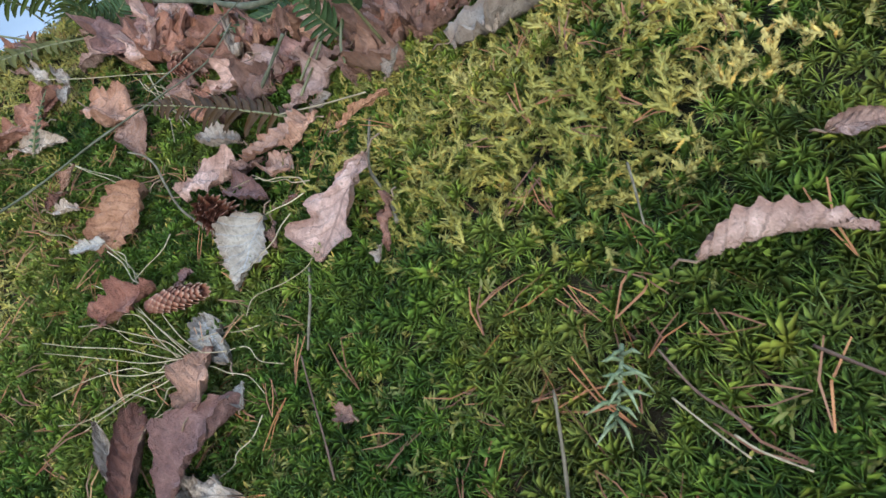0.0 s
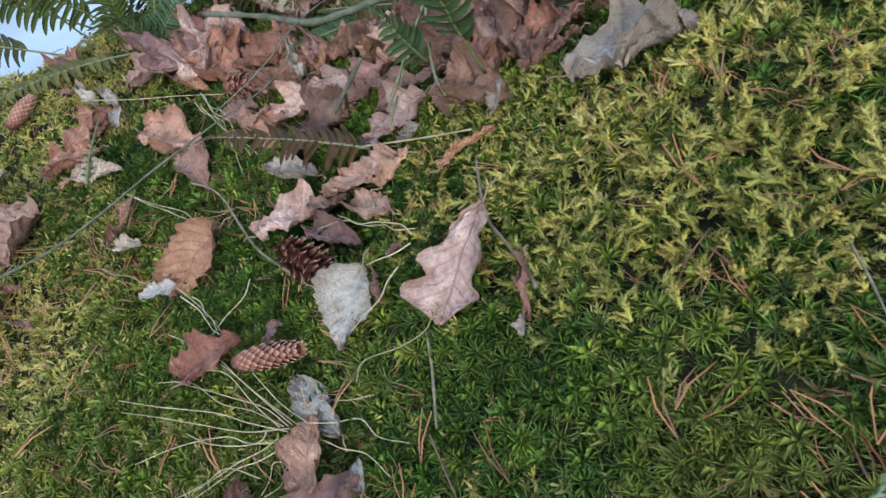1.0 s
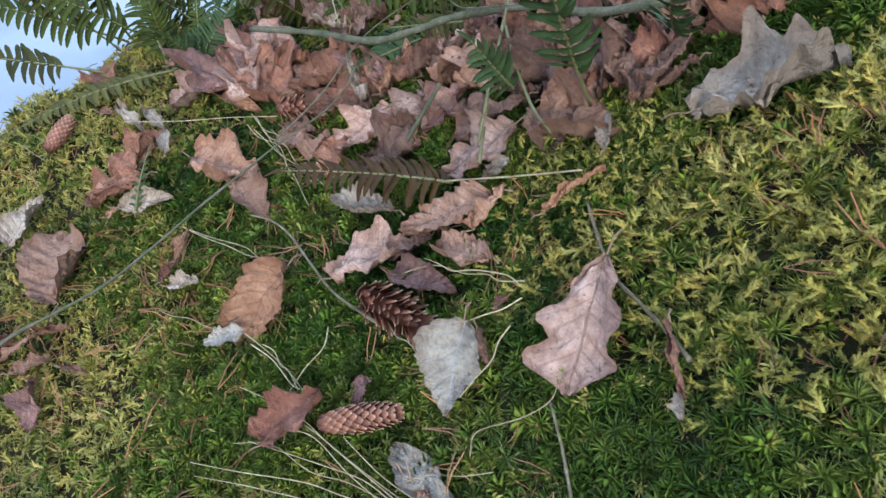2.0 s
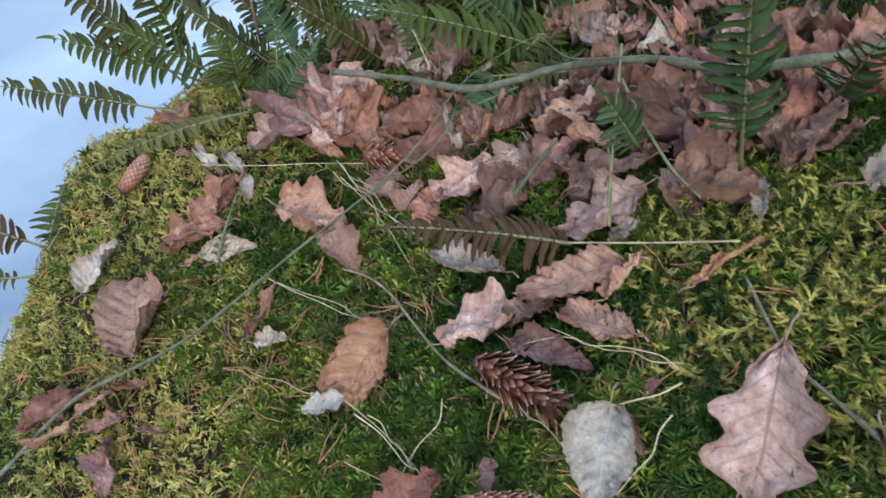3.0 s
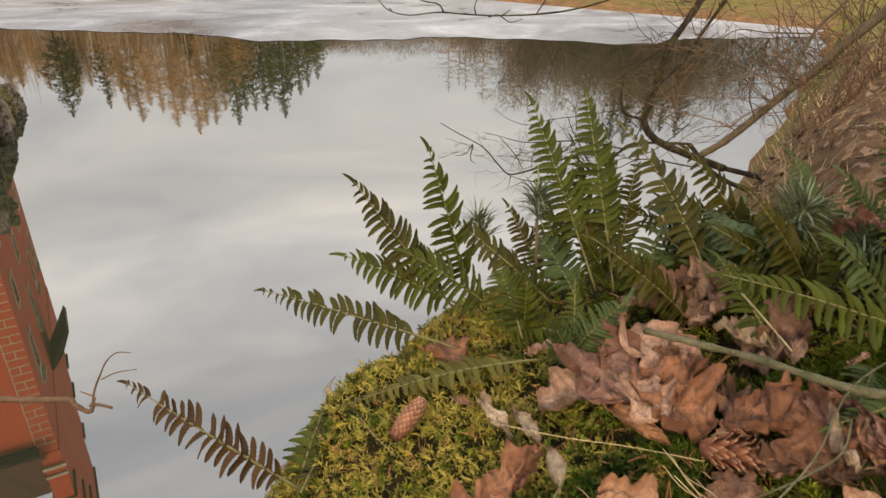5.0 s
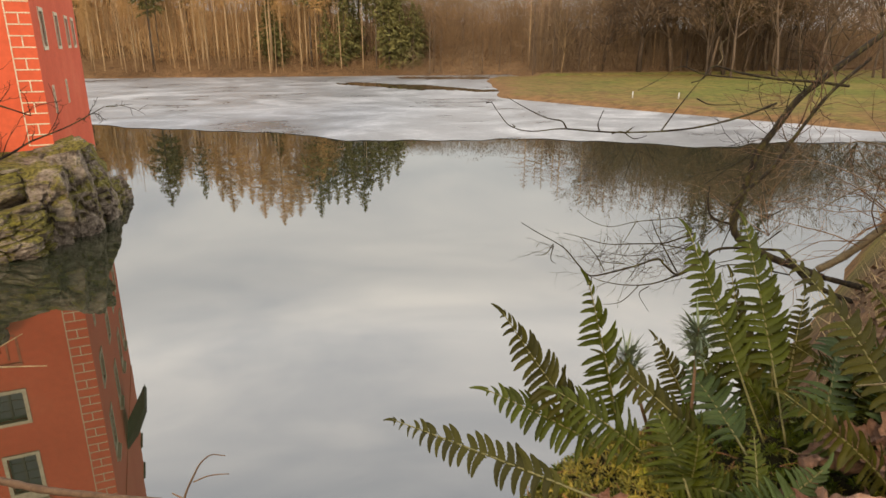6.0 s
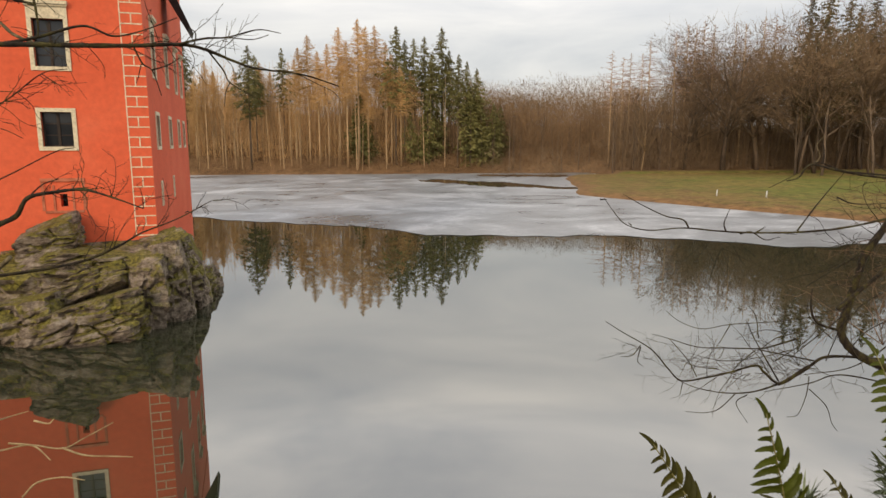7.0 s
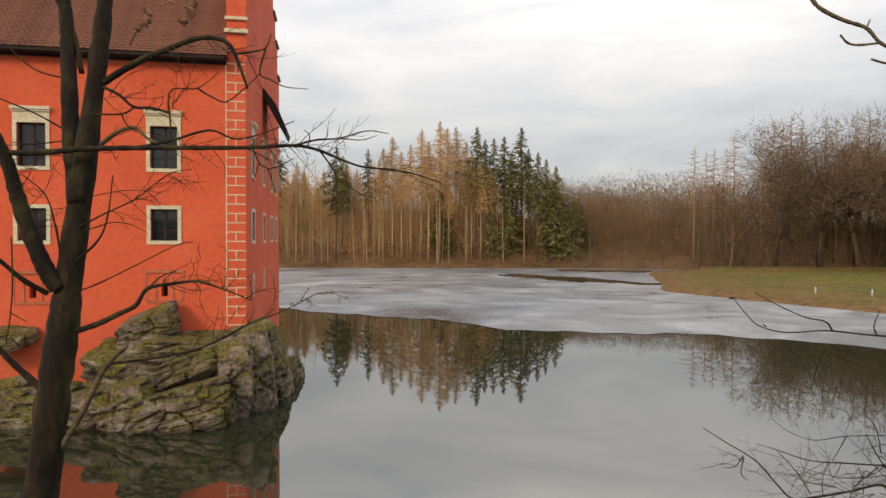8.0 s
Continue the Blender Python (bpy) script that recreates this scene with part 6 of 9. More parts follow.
lay_leaf("oak", (1.4710, 0.2266, 5.3966), (1.4351, 0.2465, 5.3753), 0.5, "brown", 0, 0.6, -0.2, 0.07)
lay_leaf("torn", (1.4736, 0.4235, 5.3300), (1.5040, 0.3975, 5.3489), 0.8, "orange", 0, 0.9, -0.3, 0.08)
lay_leaf("torn", (1.5080, 0.2872, 5.3918), (1.5175, 0.2605, 5.4052), 0.7, "tan", 0, 0.7, -0.3, 0.08)
lay_leaf("torn", (1.4553, 0.3569, 5.3414), (1.4717, 0.3184, 5.3653), 0.7, "purple", 0, 0.6, -0.2, 0.06)
lay_leaf("torn", (1.4184, 0.3150, 5.3420), (1.4498, 0.3052, 5.3604), 0.6, "purple", 0, 0.6, -0.2, 0.06)

# big pale oak leaves on the upper moss
lay_leaf("oak", (1.4560, 0.1790, 5.4050), (1.4380, 0.1600, 5.4120), 0.80, "pale", -15, 0.9, -0.2, 0.06)
lay_leaf("oak", (1.4320, 0.1970, 5.3860), (1.4830, 0.1490, 5.4420), 0.72, "pale", -10, 0.6, -0.30, 0.06, "large pale buff oak leaf propped on moss")
lay_leaf("torn", (1.3930, 0.2315, 5.3570), (1.4137, 0.2494, 5.3695), 0.5, "pale", 0, 1.4, -0.2, 0.05)
lay_leaf("torn", (1.3437, 0.2313, 5.3242), (1.3815, 0.2237, 5.3583), 0.16, "gold", 0, 1.2, -0.3, 0.04)
lay_leaf("torn", (1.4845, 0.2458, 5.3953), (1.4316, 0.2508, 5.3741), 0.6, "brown", 0, 0.6, -0.2, 0.06)
lay_leaf("torn", (1.4981, 0.3933, 5.3470), (1.4622, 0.3945, 5.3324), 0.8, "orange", 0, 0.8, -0.2, 0.07)

# cones
cone((1.2329, 0.3111, 5.2467), (1.2391, 0.2429, 5.2703), 0.0109, True, "open brown spruce cone lying among fallen leaves")
cone((1.1552, 0.2436, 5.2248), (1.1934, 0.2039, 5.2546), 0.0098, False, "closed reddish spruce cone beside dry straws")
cone((1.3036, 0.5937, 5.2366), (1.3347, 0.5574, 5.2467), 0.0130, True, "small red-brown spruce cone in the leaf pile")
cone((1.0845, 0.7422, 5.1892), (1.1214, 0.7666, 5.2041), 0.0099, False, "small reddish cone on the mossy shoulder")

# sticks and straws
stick("branch", "long greenish fallen branch over the leaf pile", [(1.3368, 0.7173, 5.2667), (1.3529, 0.6668, 5.2804), (1.3746, 0.6205, 5.2895), (1.3964, 0.5418, 5.3068), (1.4236, 0.5004, 5.3277), (1.4512, 0.4720, 5.3443), (1.4855, 0.4091, 5.3677), (1.4831, 0.3406, 5.3887), (1.4892, 0.2892, 5.4139), (1.5064, 0.2501, 5.4350), (1.5215, 0.2203, 5.4518)], 0.00322, 0.00446, twig_green, "branch", "")
stick("twig", "short grey-green broken twig leaning on leaves", [(1.3397, 0.4154, 5.2664), (1.3537, 0.4094, 5.2927), (1.3746, 0.3984, 5.3351)], 0.00223, 0.00186, twig_green, "twig", "")
stick("twig", "long thin olive twig across the moss", [(0.8716, 0.5146, 5.1038), (0.9126, 0.5248, 5.1185), (0.9514, 0.5348, 5.1344), (0.9841, 0.5338, 5.1500), (1.0282, 0.5205, 5.1666), (1.0739, 0.5178, 5.1754), (1.1259, 0.5230, 5.1896), (1.1804, 0.5250, 5.2112), (1.2243, 0.5278, 5.2252), (1.2707, 0.5323, 5.2384), (1.3222, 0.5211, 5.2636), (1.3458, 0.5130, 5.2877), (1.3684, 0.5266, 5.3004)], 0.00186, 0.00068, twig_green, "twig", "")
stick("twig", "bent grey twig beside a spruce cone", [(1.2100, 0.4755, 5.2194), (1.2202, 0.4477, 5.2267), (1.2228, 0.4147, 5.2329), (1.2197, 0.3761, 5.2365), (1.2178, 0.3282, 5.2396), (1.2230, 0.2740, 5.2543)], 0.00074, 0.00149, twig_grey, "twig", "")
stick("twig", "grey lichen twig under an oak leaf", [(1.3593, 0.2137, 5.3411), (1.3421, 0.1877, 5.3402), (1.3259, 0.1606, 5.3394), (1.3181, 0.1319, 5.3437), (1.3106, 0.1069, 5.3482), (1.3029, 0.0891, 5.3518)], 0.00099, 0.00161, twig_grey, "twig", "")
stick("twig", "upright grey-green mossy twig end", [(1.2558, 0.1341, 5.3001), (1.2458, 0.1150, 5.2963), (1.2334, 0.0951, 5.2925), (1.2240, 0.0802, 5.2883)], 0.00112, 0.00087, twig_grey, "twig", "")
stick("twig", "pale green-grey twig in star moss", [(1.2813, -0.0726, 5.3786), (1.2703, -0.0892, 5.3739), (1.2630, -0.1004, 5.3693), (1.2536, -0.1131, 5.3665)], 0.00074, 0.00099, twig_grey, "twig", "")
stick("twig", "pale lichen-crusted twig end", [(1.3678, -0.0232, 5.4377), (1.3578, -0.0367, 5.4365), (1.3446, -0.0553, 5.4327)], 0.00087, 0.00056, twig_grey, "twig", "")
stick("twig", "thin brown stem in moss", [(1.2185, 0.0795, 5.2875), (1.2093, 0.0472, 5.2904), (1.2004, 0.0148, 5.2928), (1.1925, -0.0108, 5.2964)], 0.00056, 0.00074, twig_brown, "twig", "")
stick("twig", "thin reddish-brown stem in moss", [(1.3077, -0.0992, 5.4162), (1.3023, -0.1206, 5.4187), (1.3002, -0.1353, 5.4242), (1.2991, -0.1443, 5.4270)], 0.00068, 0.00056, twig_brown, "twig", "")
stick("twig", "orange-brown pine needle pair in moss", [(1.3223, -0.1420, 5.4535), (1.3209, -0.1540, 5.4591), (1.3210, -0.1676, 5.4641)], 0.00068, 0.00056, twig_brown, "twig", "")
stick("straw", "pale dry straw in star moss", [(1.2977, -0.1160, 5.4114), (1.2944, -0.1347, 5.4175), (1.2918, -0.1507, 5.4233)], 0.0005, 0.0004, straw_mat, "straw", "dry straws")
stick("straw", "pale dry straw in star moss", [(1.2956, -0.1417, 5.4222), (1.2953, -0.1518, 5.4257), (1.2954, -0.1664, 5.4349)], 0.0005, 0.0004, straw_mat, "straw", "dry straws")
stick("twig", "brown stem over the middle leaves", [(1.3307, 0.3337, 5.2941), (1.3498, 0.2772, 5.3264), (1.3662, 0.2284, 5.3560)], 0.0007, 0.0007, straw_mat, "twig", "")
stick("straw", "pale dry grass straw lying across moss", [(1.1563, 0.5196, 5.2015), (1.1718, 0.4825, 5.2068), (1.1886, 0.4418, 5.2173), (1.1925, 0.4158, 5.2214), (1.2034, 0.3837, 5.2299)], 0.00055, 0.00033, straw_mat, "straw", "dry straws")
stick("straw", "pale dry grass straw lying across moss", [(1.2906, 0.2001, 5.3163), (1.2920, 0.2118, 5.3136), (1.2909, 0.2197, 5.3104), (1.2849, 0.2392, 5.3008), (1.2782, 0.2552, 5.2902), (1.2780, 0.2703, 5.2844), (1.2776, 0.2886, 5.2754)], 0.00055, 0.00033, straw_mat, "straw", "dry straws")
stick("straw", "pale dry grass straw lying across moss", [(1.2949, 0.2010, 5.3175), (1.2865, 0.2148, 5.3104), (1.2863, 0.2284, 5.3051), (1.2806, 0.2449, 5.2949), (1.2775, 0.2674, 5.2852), (1.2719, 0.2801, 5.2775), (1.2592, 0.2931, 5.2662)], 0.00055, 0.00033, straw_mat, "straw", "dry straws")
stick("straw", "pale dry grass straw lying across moss", [(1.2682, 0.1838, 5.3097), (1.2583, 0.1826, 5.3026), (1.2482, 0.1771, 5.2970), (1.2352, 0.1768, 5.2892), (1.2224, 0.1755, 5.2819)], 0.00055, 0.00033, straw_mat, "straw", "dry straws")
stick("straw", "pale dry grass straw lying across moss", [(1.2854, 0.1930, 5.3151), (1.2741, 0.1974, 5.3080), (1.2653, 0.2045, 5.3015), (1.2552, 0.2134, 5.2929), (1.2521, 0.2224, 5.2893)], 0.00055, 0.00033, straw_mat, "straw", "dry straws")
stick("straw", "pale dry grass straw lying across moss", [(1.2762, 0.5789, 5.2306), (1.2725, 0.5461, 5.2292), (1.2707, 0.5177, 5.2286), (1.2629, 0.5010, 5.2284), (1.2668, 0.4894, 5.2310)], 0.00055, 0.00033, straw_mat, "straw", "dry straws")
stick("straw", "pale dry grass straw lying across moss", [(1.2772, 0.6071, 5.2327), (1.2760, 0.5741, 5.2314), (1.2829, 0.5515, 5.2317), (1.2762, 0.5065, 5.2324), (1.2702, 0.4548, 5.2385)], 0.00055, 0.00033, straw_mat, "straw", "dry straws")
stick("straw", "pale dry grass straw lying across moss", [(1.2786, 0.5982, 5.2325), (1.2741, 0.5656, 5.2300), (1.2809, 0.5375, 5.2308), (1.2771, 0.5134, 5.2309), (1.2741, 0.4828, 5.2347)], 0.00055, 0.00033, straw_mat, "straw", "dry straws")
stick("straw", "pale dry grass straw lying across moss", [(1.1477, 0.3456, 5.2114), (1.1538, 0.3207, 5.2150), (1.1547, 0.3026, 5.2172), (1.1548, 0.2876, 5.2190), (1.1578, 0.2792, 5.2205)], 0.00055, 0.00033, straw_mat, "straw", "dry straws")
stick("straw", "pale dry grass straw lying across moss", [(1.1354, 0.3798, 5.2039), (1.1276, 0.3935, 5.1995), (1.1204, 0.4151, 5.1939), (1.1099, 0.4324, 5.1876), (1.1031, 0.4505, 5.1831)], 0.00055, 0.00033, straw_mat, "straw", "dry straws")
stick("straw", "pale dry grass straw lying across moss", [(1.2280, 0.2651, 5.2597), (1.2239, 0.2483, 5.2646), (1.2261, 0.2373, 5.2683), (1.2237, 0.2202, 5.2725), (1.2192, 0.2022, 5.2736)], 0.00055, 0.00033, straw_mat, "straw", "dry straws")
stick("straw", "pale dry grass straw lying across moss", [(1.1990, 0.3067, 5.2340), (1.1867, 0.2935, 5.2320), (1.1684, 0.2917, 5.2227), (1.1459, 0.2822, 5.2165), (1.1248, 0.2798, 5.2108)], 0.00055, 0.00033, straw_mat, "straw", "dry straws")
stick("straw", "pale dry grass straw lying across moss", [(1.1549, 0.3380, 5.2134), (1.1586, 0.3246, 5.2161), (1.1565, 0.3088, 5.2163), (1.1588, 0.3019, 5.2180), (1.1564, 0.2794, 5.2201)], 0.00055, 0.00033, straw_mat, "straw", "dry straws")
stick("straw", "pale dry grass straw lying across moss", [(1.1663, 0.7050, 5.2144), (1.1926, 0.6776, 5.2189), (1.2191, 0.6528, 5.2226), (1.2566, 0.6209, 5.2288), (1.2957, 0.5797, 5.2369)], 0.00055, 0.00033, straw_mat, "straw", "dry straws")
stick("straw", "pale dry grass straw lying across moss", [(1.1582, 0.1561, 5.2458), (1.1410, 0.1854, 5.2339), (1.1259, 0.2155, 5.2213), (1.0947, 0.2604, 5.2004), (1.0711, 0.2936, 5.1889)], 0.00046, 0.00028, straw_mat, "straw", "dry straws")
stick("straw", "pale dry grass straw lying across moss", [(1.1574, 0.1478, 5.2465), (1.1357, 0.1702, 5.2339), (1.1246, 0.1892, 5.2270), (1.0953, 0.2142, 5.2088), (1.0644, 0.2315, 5.1910)], 0.00046, 0.00028, straw_mat, "straw", "dry straws")
stick("straw", "pale dry grass straw lying across moss", [(1.1579, 0.1615, 5.2451), (1.1469, 0.1920, 5.2346), (1.1327, 0.2193, 5.2220), (1.1221, 0.2596, 5.2088), (1.1013, 0.2825, 5.1996)], 0.00046, 0.00028, straw_mat, "straw", "dry straws")
stick("straw", "pale dry grass straw lying across moss", [(1.1603, 0.1594, 5.2460), (1.1545, 0.1854, 5.2395), (1.1411, 0.2154, 5.2264), (1.1246, 0.2492, 5.2124), (1.1107, 0.2753, 5.2028)], 0.00046, 0.00028, straw_mat, "straw", "dry straws")
stick("straw", "pale dry grass straw lying across moss", [(1.1627, 0.1576, 5.2472), (1.1570, 0.1903, 5.2387), (1.1516, 0.2256, 5.2281), (1.1453, 0.2706, 5.2141), (1.1251, 0.3212, 5.2019)], 0.00046, 0.00028, straw_mat, "straw", "dry straws")
stick("straw", "pale dry grass straw lying across moss", [(1.1581, 0.1477, 5.2464), (1.1354, 0.1541, 5.2359), (1.1216, 0.1615, 5.2296), (1.0998, 0.1660, 5.2194), (1.0796, 0.1713, 5.2081)], 0.00046, 0.00028, straw_mat, "straw", "dry straws")
stick("straw", "pale dry grass straw lying across moss", [(1.1634, 0.1471, 5.2488), (1.1470, 0.1368, 5.2425), (1.1381, 0.1291, 5.2390), (1.1219, 0.1309, 5.2333), (1.1064, 0.1249, 5.2249)], 0.00046, 0.00028, straw_mat, "straw", "dry straws")
stick("straw", "pale dry grass straw lying across moss", [(1.1707, 0.1503, 5.2520), (1.1656, 0.1715, 5.2463), (1.1633, 0.1877, 5.2420), (1.1613, 0.2190, 5.2331), (1.1618, 0.2215, 5.2329)], 0.00046, 0.00028, straw_mat, "straw", "dry straws")
stick("straw", "pale dry grass straw lying across moss", [(1.1657, 0.1535, 5.2491), (1.1569, 0.1948, 5.2375), (1.1496, 0.2384, 5.2239), (1.1405, 0.2788, 5.2111), (1.1347, 0.2916, 5.2074)], 0.00046, 0.00028, straw_mat, "straw", "dry straws")
stick("straw", "pale dry grass straw lying across moss", [(1.1605, 0.1569, 5.2465), (1.1362, 0.1812, 5.2329), (1.1120, 0.2195, 5.2149), (1.0927, 0.2497, 5.2014), (1.0694, 0.2820, 5.1887)], 0.00046, 0.00028, straw_mat, "straw", "dry straws")
stick("straw", "pale dry grass straw lying across moss", [(1.1714, 0.1500, 5.2518), (1.1824, 0.1374, 5.2579), (1.1964, 0.1240, 5.2668), (1.1980, 0.1053, 5.2702), (1.2081, 0.0860, 5.2801)], 0.00046, 0.00028, straw_mat, "straw", "dry straws")
stick("straw", "pale dry grass straw lying across moss", [(1.1622, 0.1437, 5.2485), (1.1718, 0.1333, 5.2535), (1.1782, 0.1186, 5.2577), (1.1873, 0.1028, 5.2643), (1.1896, 0.0799, 5.2703)], 0.00046, 0.00028, straw_mat, "straw", "dry straws")
stick("straw", "pale dry grass straw lying across moss", [(1.1819, 0.0676, 5.2682), (1.1703, 0.0602, 5.2623), (1.1589, 0.0600, 5.2568), (1.1534, 0.0540, 5.2553), (1.1412, 0.0564, 5.2472)], 0.00046, 0.00028, straw_mat, "straw", "dry straws")
stick("straw", "pale dry grass straw lying across moss", [(1.1300, 0.1435, 5.2352), (1.1160, 0.1674, 5.2270), (1.0999, 0.1714, 5.2187), (1.0801, 0.1801, 5.2075), (1.0631, 0.1987, 5.1945)], 0.00046, 0.00028, straw_mat, "straw", "dry straws")
stick("straw", "pale dry grass straw lying across moss", [(1.1647, 0.1639, 5.2476), (1.1741, 0.1637, 5.2507), (1.1864, 0.1551, 5.2577), (1.1978, 0.1409, 5.2655), (1.2104, 0.1286, 5.2757)], 0.00046, 0.00028, straw_mat, "straw", "dry straws")
stick("straw", "pale dry grass straw lying across moss", [(1.1488, 0.3673, 5.2041), (1.1534, 0.3442, 5.2074), (1.1575, 0.3208, 5.2105), (1.1596, 0.2930, 5.2153), (1.1585, 0.2625, 5.2203)], 0.00046, 0.00028, straw_mat, "straw", "dry straws")
stick("straw", "pale dry grass straw lying across moss", [(1.2072, 0.1458, 5.2714), (1.2180, 0.1531, 5.2774), (1.2383, 0.1381, 5.2935), (1.2535, 0.1324, 5.3041), (1.2626, 0.1360, 5.3108)], 0.00046, 0.00028, straw_mat, "straw", "dry straws")
stick("straw", "pale dry grass straw lying across moss", [(1.1496, 0.1704, 5.2394), (1.1412, 0.1655, 5.2377), (1.1281, 0.1756, 5.2308), (1.1124, 0.1964, 5.2208), (1.1037, 0.2182, 5.2117)], 0.00046, 0.00028, straw_mat, "straw", "dry straws")
stick("straw", "pale dry grass straw lying across moss", [(1.1516, 0.1581, 5.2420), (1.1398, 0.1590, 5.2374), (1.1230, 0.1650, 5.2299), (1.1061, 0.1680, 5.2231), (1.0913, 0.1723, 5.2152)], 0.00046, 0.00028, straw_mat, "straw", "dry straws")
stick("straw", "pale dry grass straw lying across moss", [(1.1539, 0.1507, 5.2436), (1.1483, 0.1406, 5.2429), (1.1410, 0.1454, 5.2391), (1.1344, 0.1375, 5.2380), (1.1256, 0.1330, 5.2347)], 0.00046, 0.00028, straw_mat, "straw", "dry straws")
stick("straw", "pale dry grass straw lying across moss", [(1.1556, 0.1632, 5.2439), (1.1501, 0.1975, 5.2342), (1.1468, 0.2391, 5.2218), (1.1362, 0.2589, 5.2134), (1.1287, 0.2526, 5.2128)], 0.00046, 0.00028, straw_mat, "straw", "dry straws")
stick("straw", "pale dry grass straw lying across moss", [(1.2645, 0.5907, 5.2333), (1.2650, 0.5664, 5.2315), (1.2745, 0.5375, 5.2329), (1.2656, 0.5027, 5.2329), (1.2630, 0.4816, 5.2350), (1.2557, 0.4511, 5.2392), (1.2503, 0.4278, 5.2423)], 0.00055, 0.00033, straw_mat, "straw", "dry straws")
stick("straw", "pale dry grass straw lying across moss", [(1.2665, 0.5792, 5.2326), (1.2683, 0.5546, 5.2319), (1.2696, 0.5231, 5.2319), (1.2736, 0.4806, 5.2389), (1.2736, 0.4426, 5.2463)], 0.00055, 0.00033, straw_mat, "straw", "dry straws")
stick("straw", "pale dry grass straw lying across moss", [(1.1560, 0.5144, 5.2053), (1.1668, 0.4843, 5.2083), (1.1781, 0.4549, 5.2138), (1.1865, 0.4224, 5.2231), (1.2036, 0.3933, 5.2335)], 0.00055, 0.00033, straw_mat, "straw", "dry straws")
stick("straw", "pale dry grass straw lying across moss", [(1.5140, 0.8040, 5.2483), (1.4696, 0.7147, 5.2690), (1.4540, 0.6745, 5.2739), (1.4397, 0.6526, 5.2722), (1.4224, 0.6188, 5.2728)], 0.00055, 0.00033, straw_mat, "straw", "dry straws")
stick("straw", "pale dry grass straw lying across moss", [(1.0596, 0.7819, 5.2138), (1.0665, 0.8258, 5.1638), (1.0660, 0.7711, 5.1874), (1.0696, 0.7477, 5.1903), (1.0785, 0.7177, 5.1928)], 0.00055, 0.00033, straw_mat, "straw", "dry straws")
stick("stem", "pale curved fern stalk across the leaves", [(1.4927, 0.4471, 5.3640), (1.4313, 0.3914, 5.3523), (1.3879, 0.3522, 5.3417), (1.3505, 0.3176, 5.3302)], 0.0016, 0.0012, rachis_mat, "stem", "")
stick("stem", "pale dry stem bridging the leaf litter", [(1.4573, 0.4119, 5.3566), (1.4160, 0.3507, 5.3585), (1.3845, 0.2979, 5.3609), (1.3688, 0.2635, 5.3658)], 0.0016, 0.001, rachis_mat, "stem", "")
stick("stem", "pale dry stem bridging the leaf litter", [(1.4042, 0.3718, 5.3363), (1.3845, 0.3484, 5.3309), (1.3453, 0.3093, 5.3211)], 0.001, 0.0012, rachis_mat, "stem", "")
stick("stem", "thin arching stem over the branch", [(1.2551, 0.4991, 5.2670), (1.3210, 0.5144, 5.2897), (1.3870, 0.5447, 5.3122), (1.4490, 0.5443, 5.3337), (1.4691, 0.5281, 5.3477)], 0.00074, 0.00043, twig_green, "stem", "")
stick("stem", "thin arching stem over the branch", [(1.4691, 0.5281, 5.3477), (1.4518, 0.4745, 5.3533), (1.4569, 0.4493, 5.3595), (1.4781, 0.4021, 5.3755)], 0.00074, 0.00074, twig_green, "stem", "")
stick("stem", "thin pale stem across fern fronds", [(1.3009, 0.6808, 5.4093), (1.4881, 0.8621, 5.2712), (1.4434, 0.7214, 5.2943), (1.3920, 0.6029, 5.3047)], 0.0008, 0.0009, straw_mat, "stem", "")

# fern fronds
frond((1.4207, 0.9270, 5.2142), (1.3986, 0.9721, 5.3790), 0.0299, "olive", 0.05, 16, (-1.59, -1.60, 1.02), 0.1)
frond((1.4376, 0.9162, 5.2193), (1.4396, 0.9576, 5.3879), 0.0308, "green", 0.05, 16, (-1.68, -1.57, 0.99), 0.1)
frond((1.3891, 0.9455, 5.2057), (1.3580, 0.9798, 5.3198), 0.0277, "green", 0.08, 14, (-1.48, -1.64, 1.12), 0.1)
frond((1.3656, 0.9591, 5.1996), (1.3210, 0.9920, 5.2970), 0.0281, "olive", 0.1, 14, (-1.39, -1.68, 1.16), 0.1)
frond((1.4465, 0.9114, 5.2214), (1.4763, 0.9400, 5.3602), 0.0307, "olive", 0.05, 15, (-1.75, -1.53, 1.03), 0.1)
frond((1.4114, 0.9318, 5.2121), (1.4462, 0.9514, 5.3186), 0.0300, "teal", 0.1, 13, (-1.65, -1.58, 1.11), 0.1)
frond((1.3759, 0.9545, 5.2014), (1.4046, 0.9714, 5.2924), 0.0280, "olive", 0.1, 13, (-1.53, -1.64, 1.16), 0.1)
frond((1.1828, 0.8241, 5.2136), (1.0006, 1.0060, 5.2251), 0.0344, "olive", 0.05, 17, (-0.33, -0.70, 0.90), 0.2)
frond((1.2162, 0.8938, 5.2047), (1.1083, 0.9488, 5.3705), 0.0372, "olive", -0.06, 14, (-0.33, -0.70, 0.90), 0.25)
frond((1.2383, 0.9113, 5.2065), (1.1778, 0.9015, 5.4151), 0.0368, "green", 0.06, 16, (-0.33, -0.70, 0.90), 0.22)
frond((1.2318, 0.8952, 5.2083), (1.0910, 0.9462, 5.2847), 0.0397, "green", 0.1, 12, (-0.33, -0.70, 0.90), 0.25)
frond((1.2515, 0.8700, 5.2170), (1.1539, 0.9032, 5.2971), 0.0448, "green", 0.15, 12, (-0.33, -0.70, 0.90), 0.2)
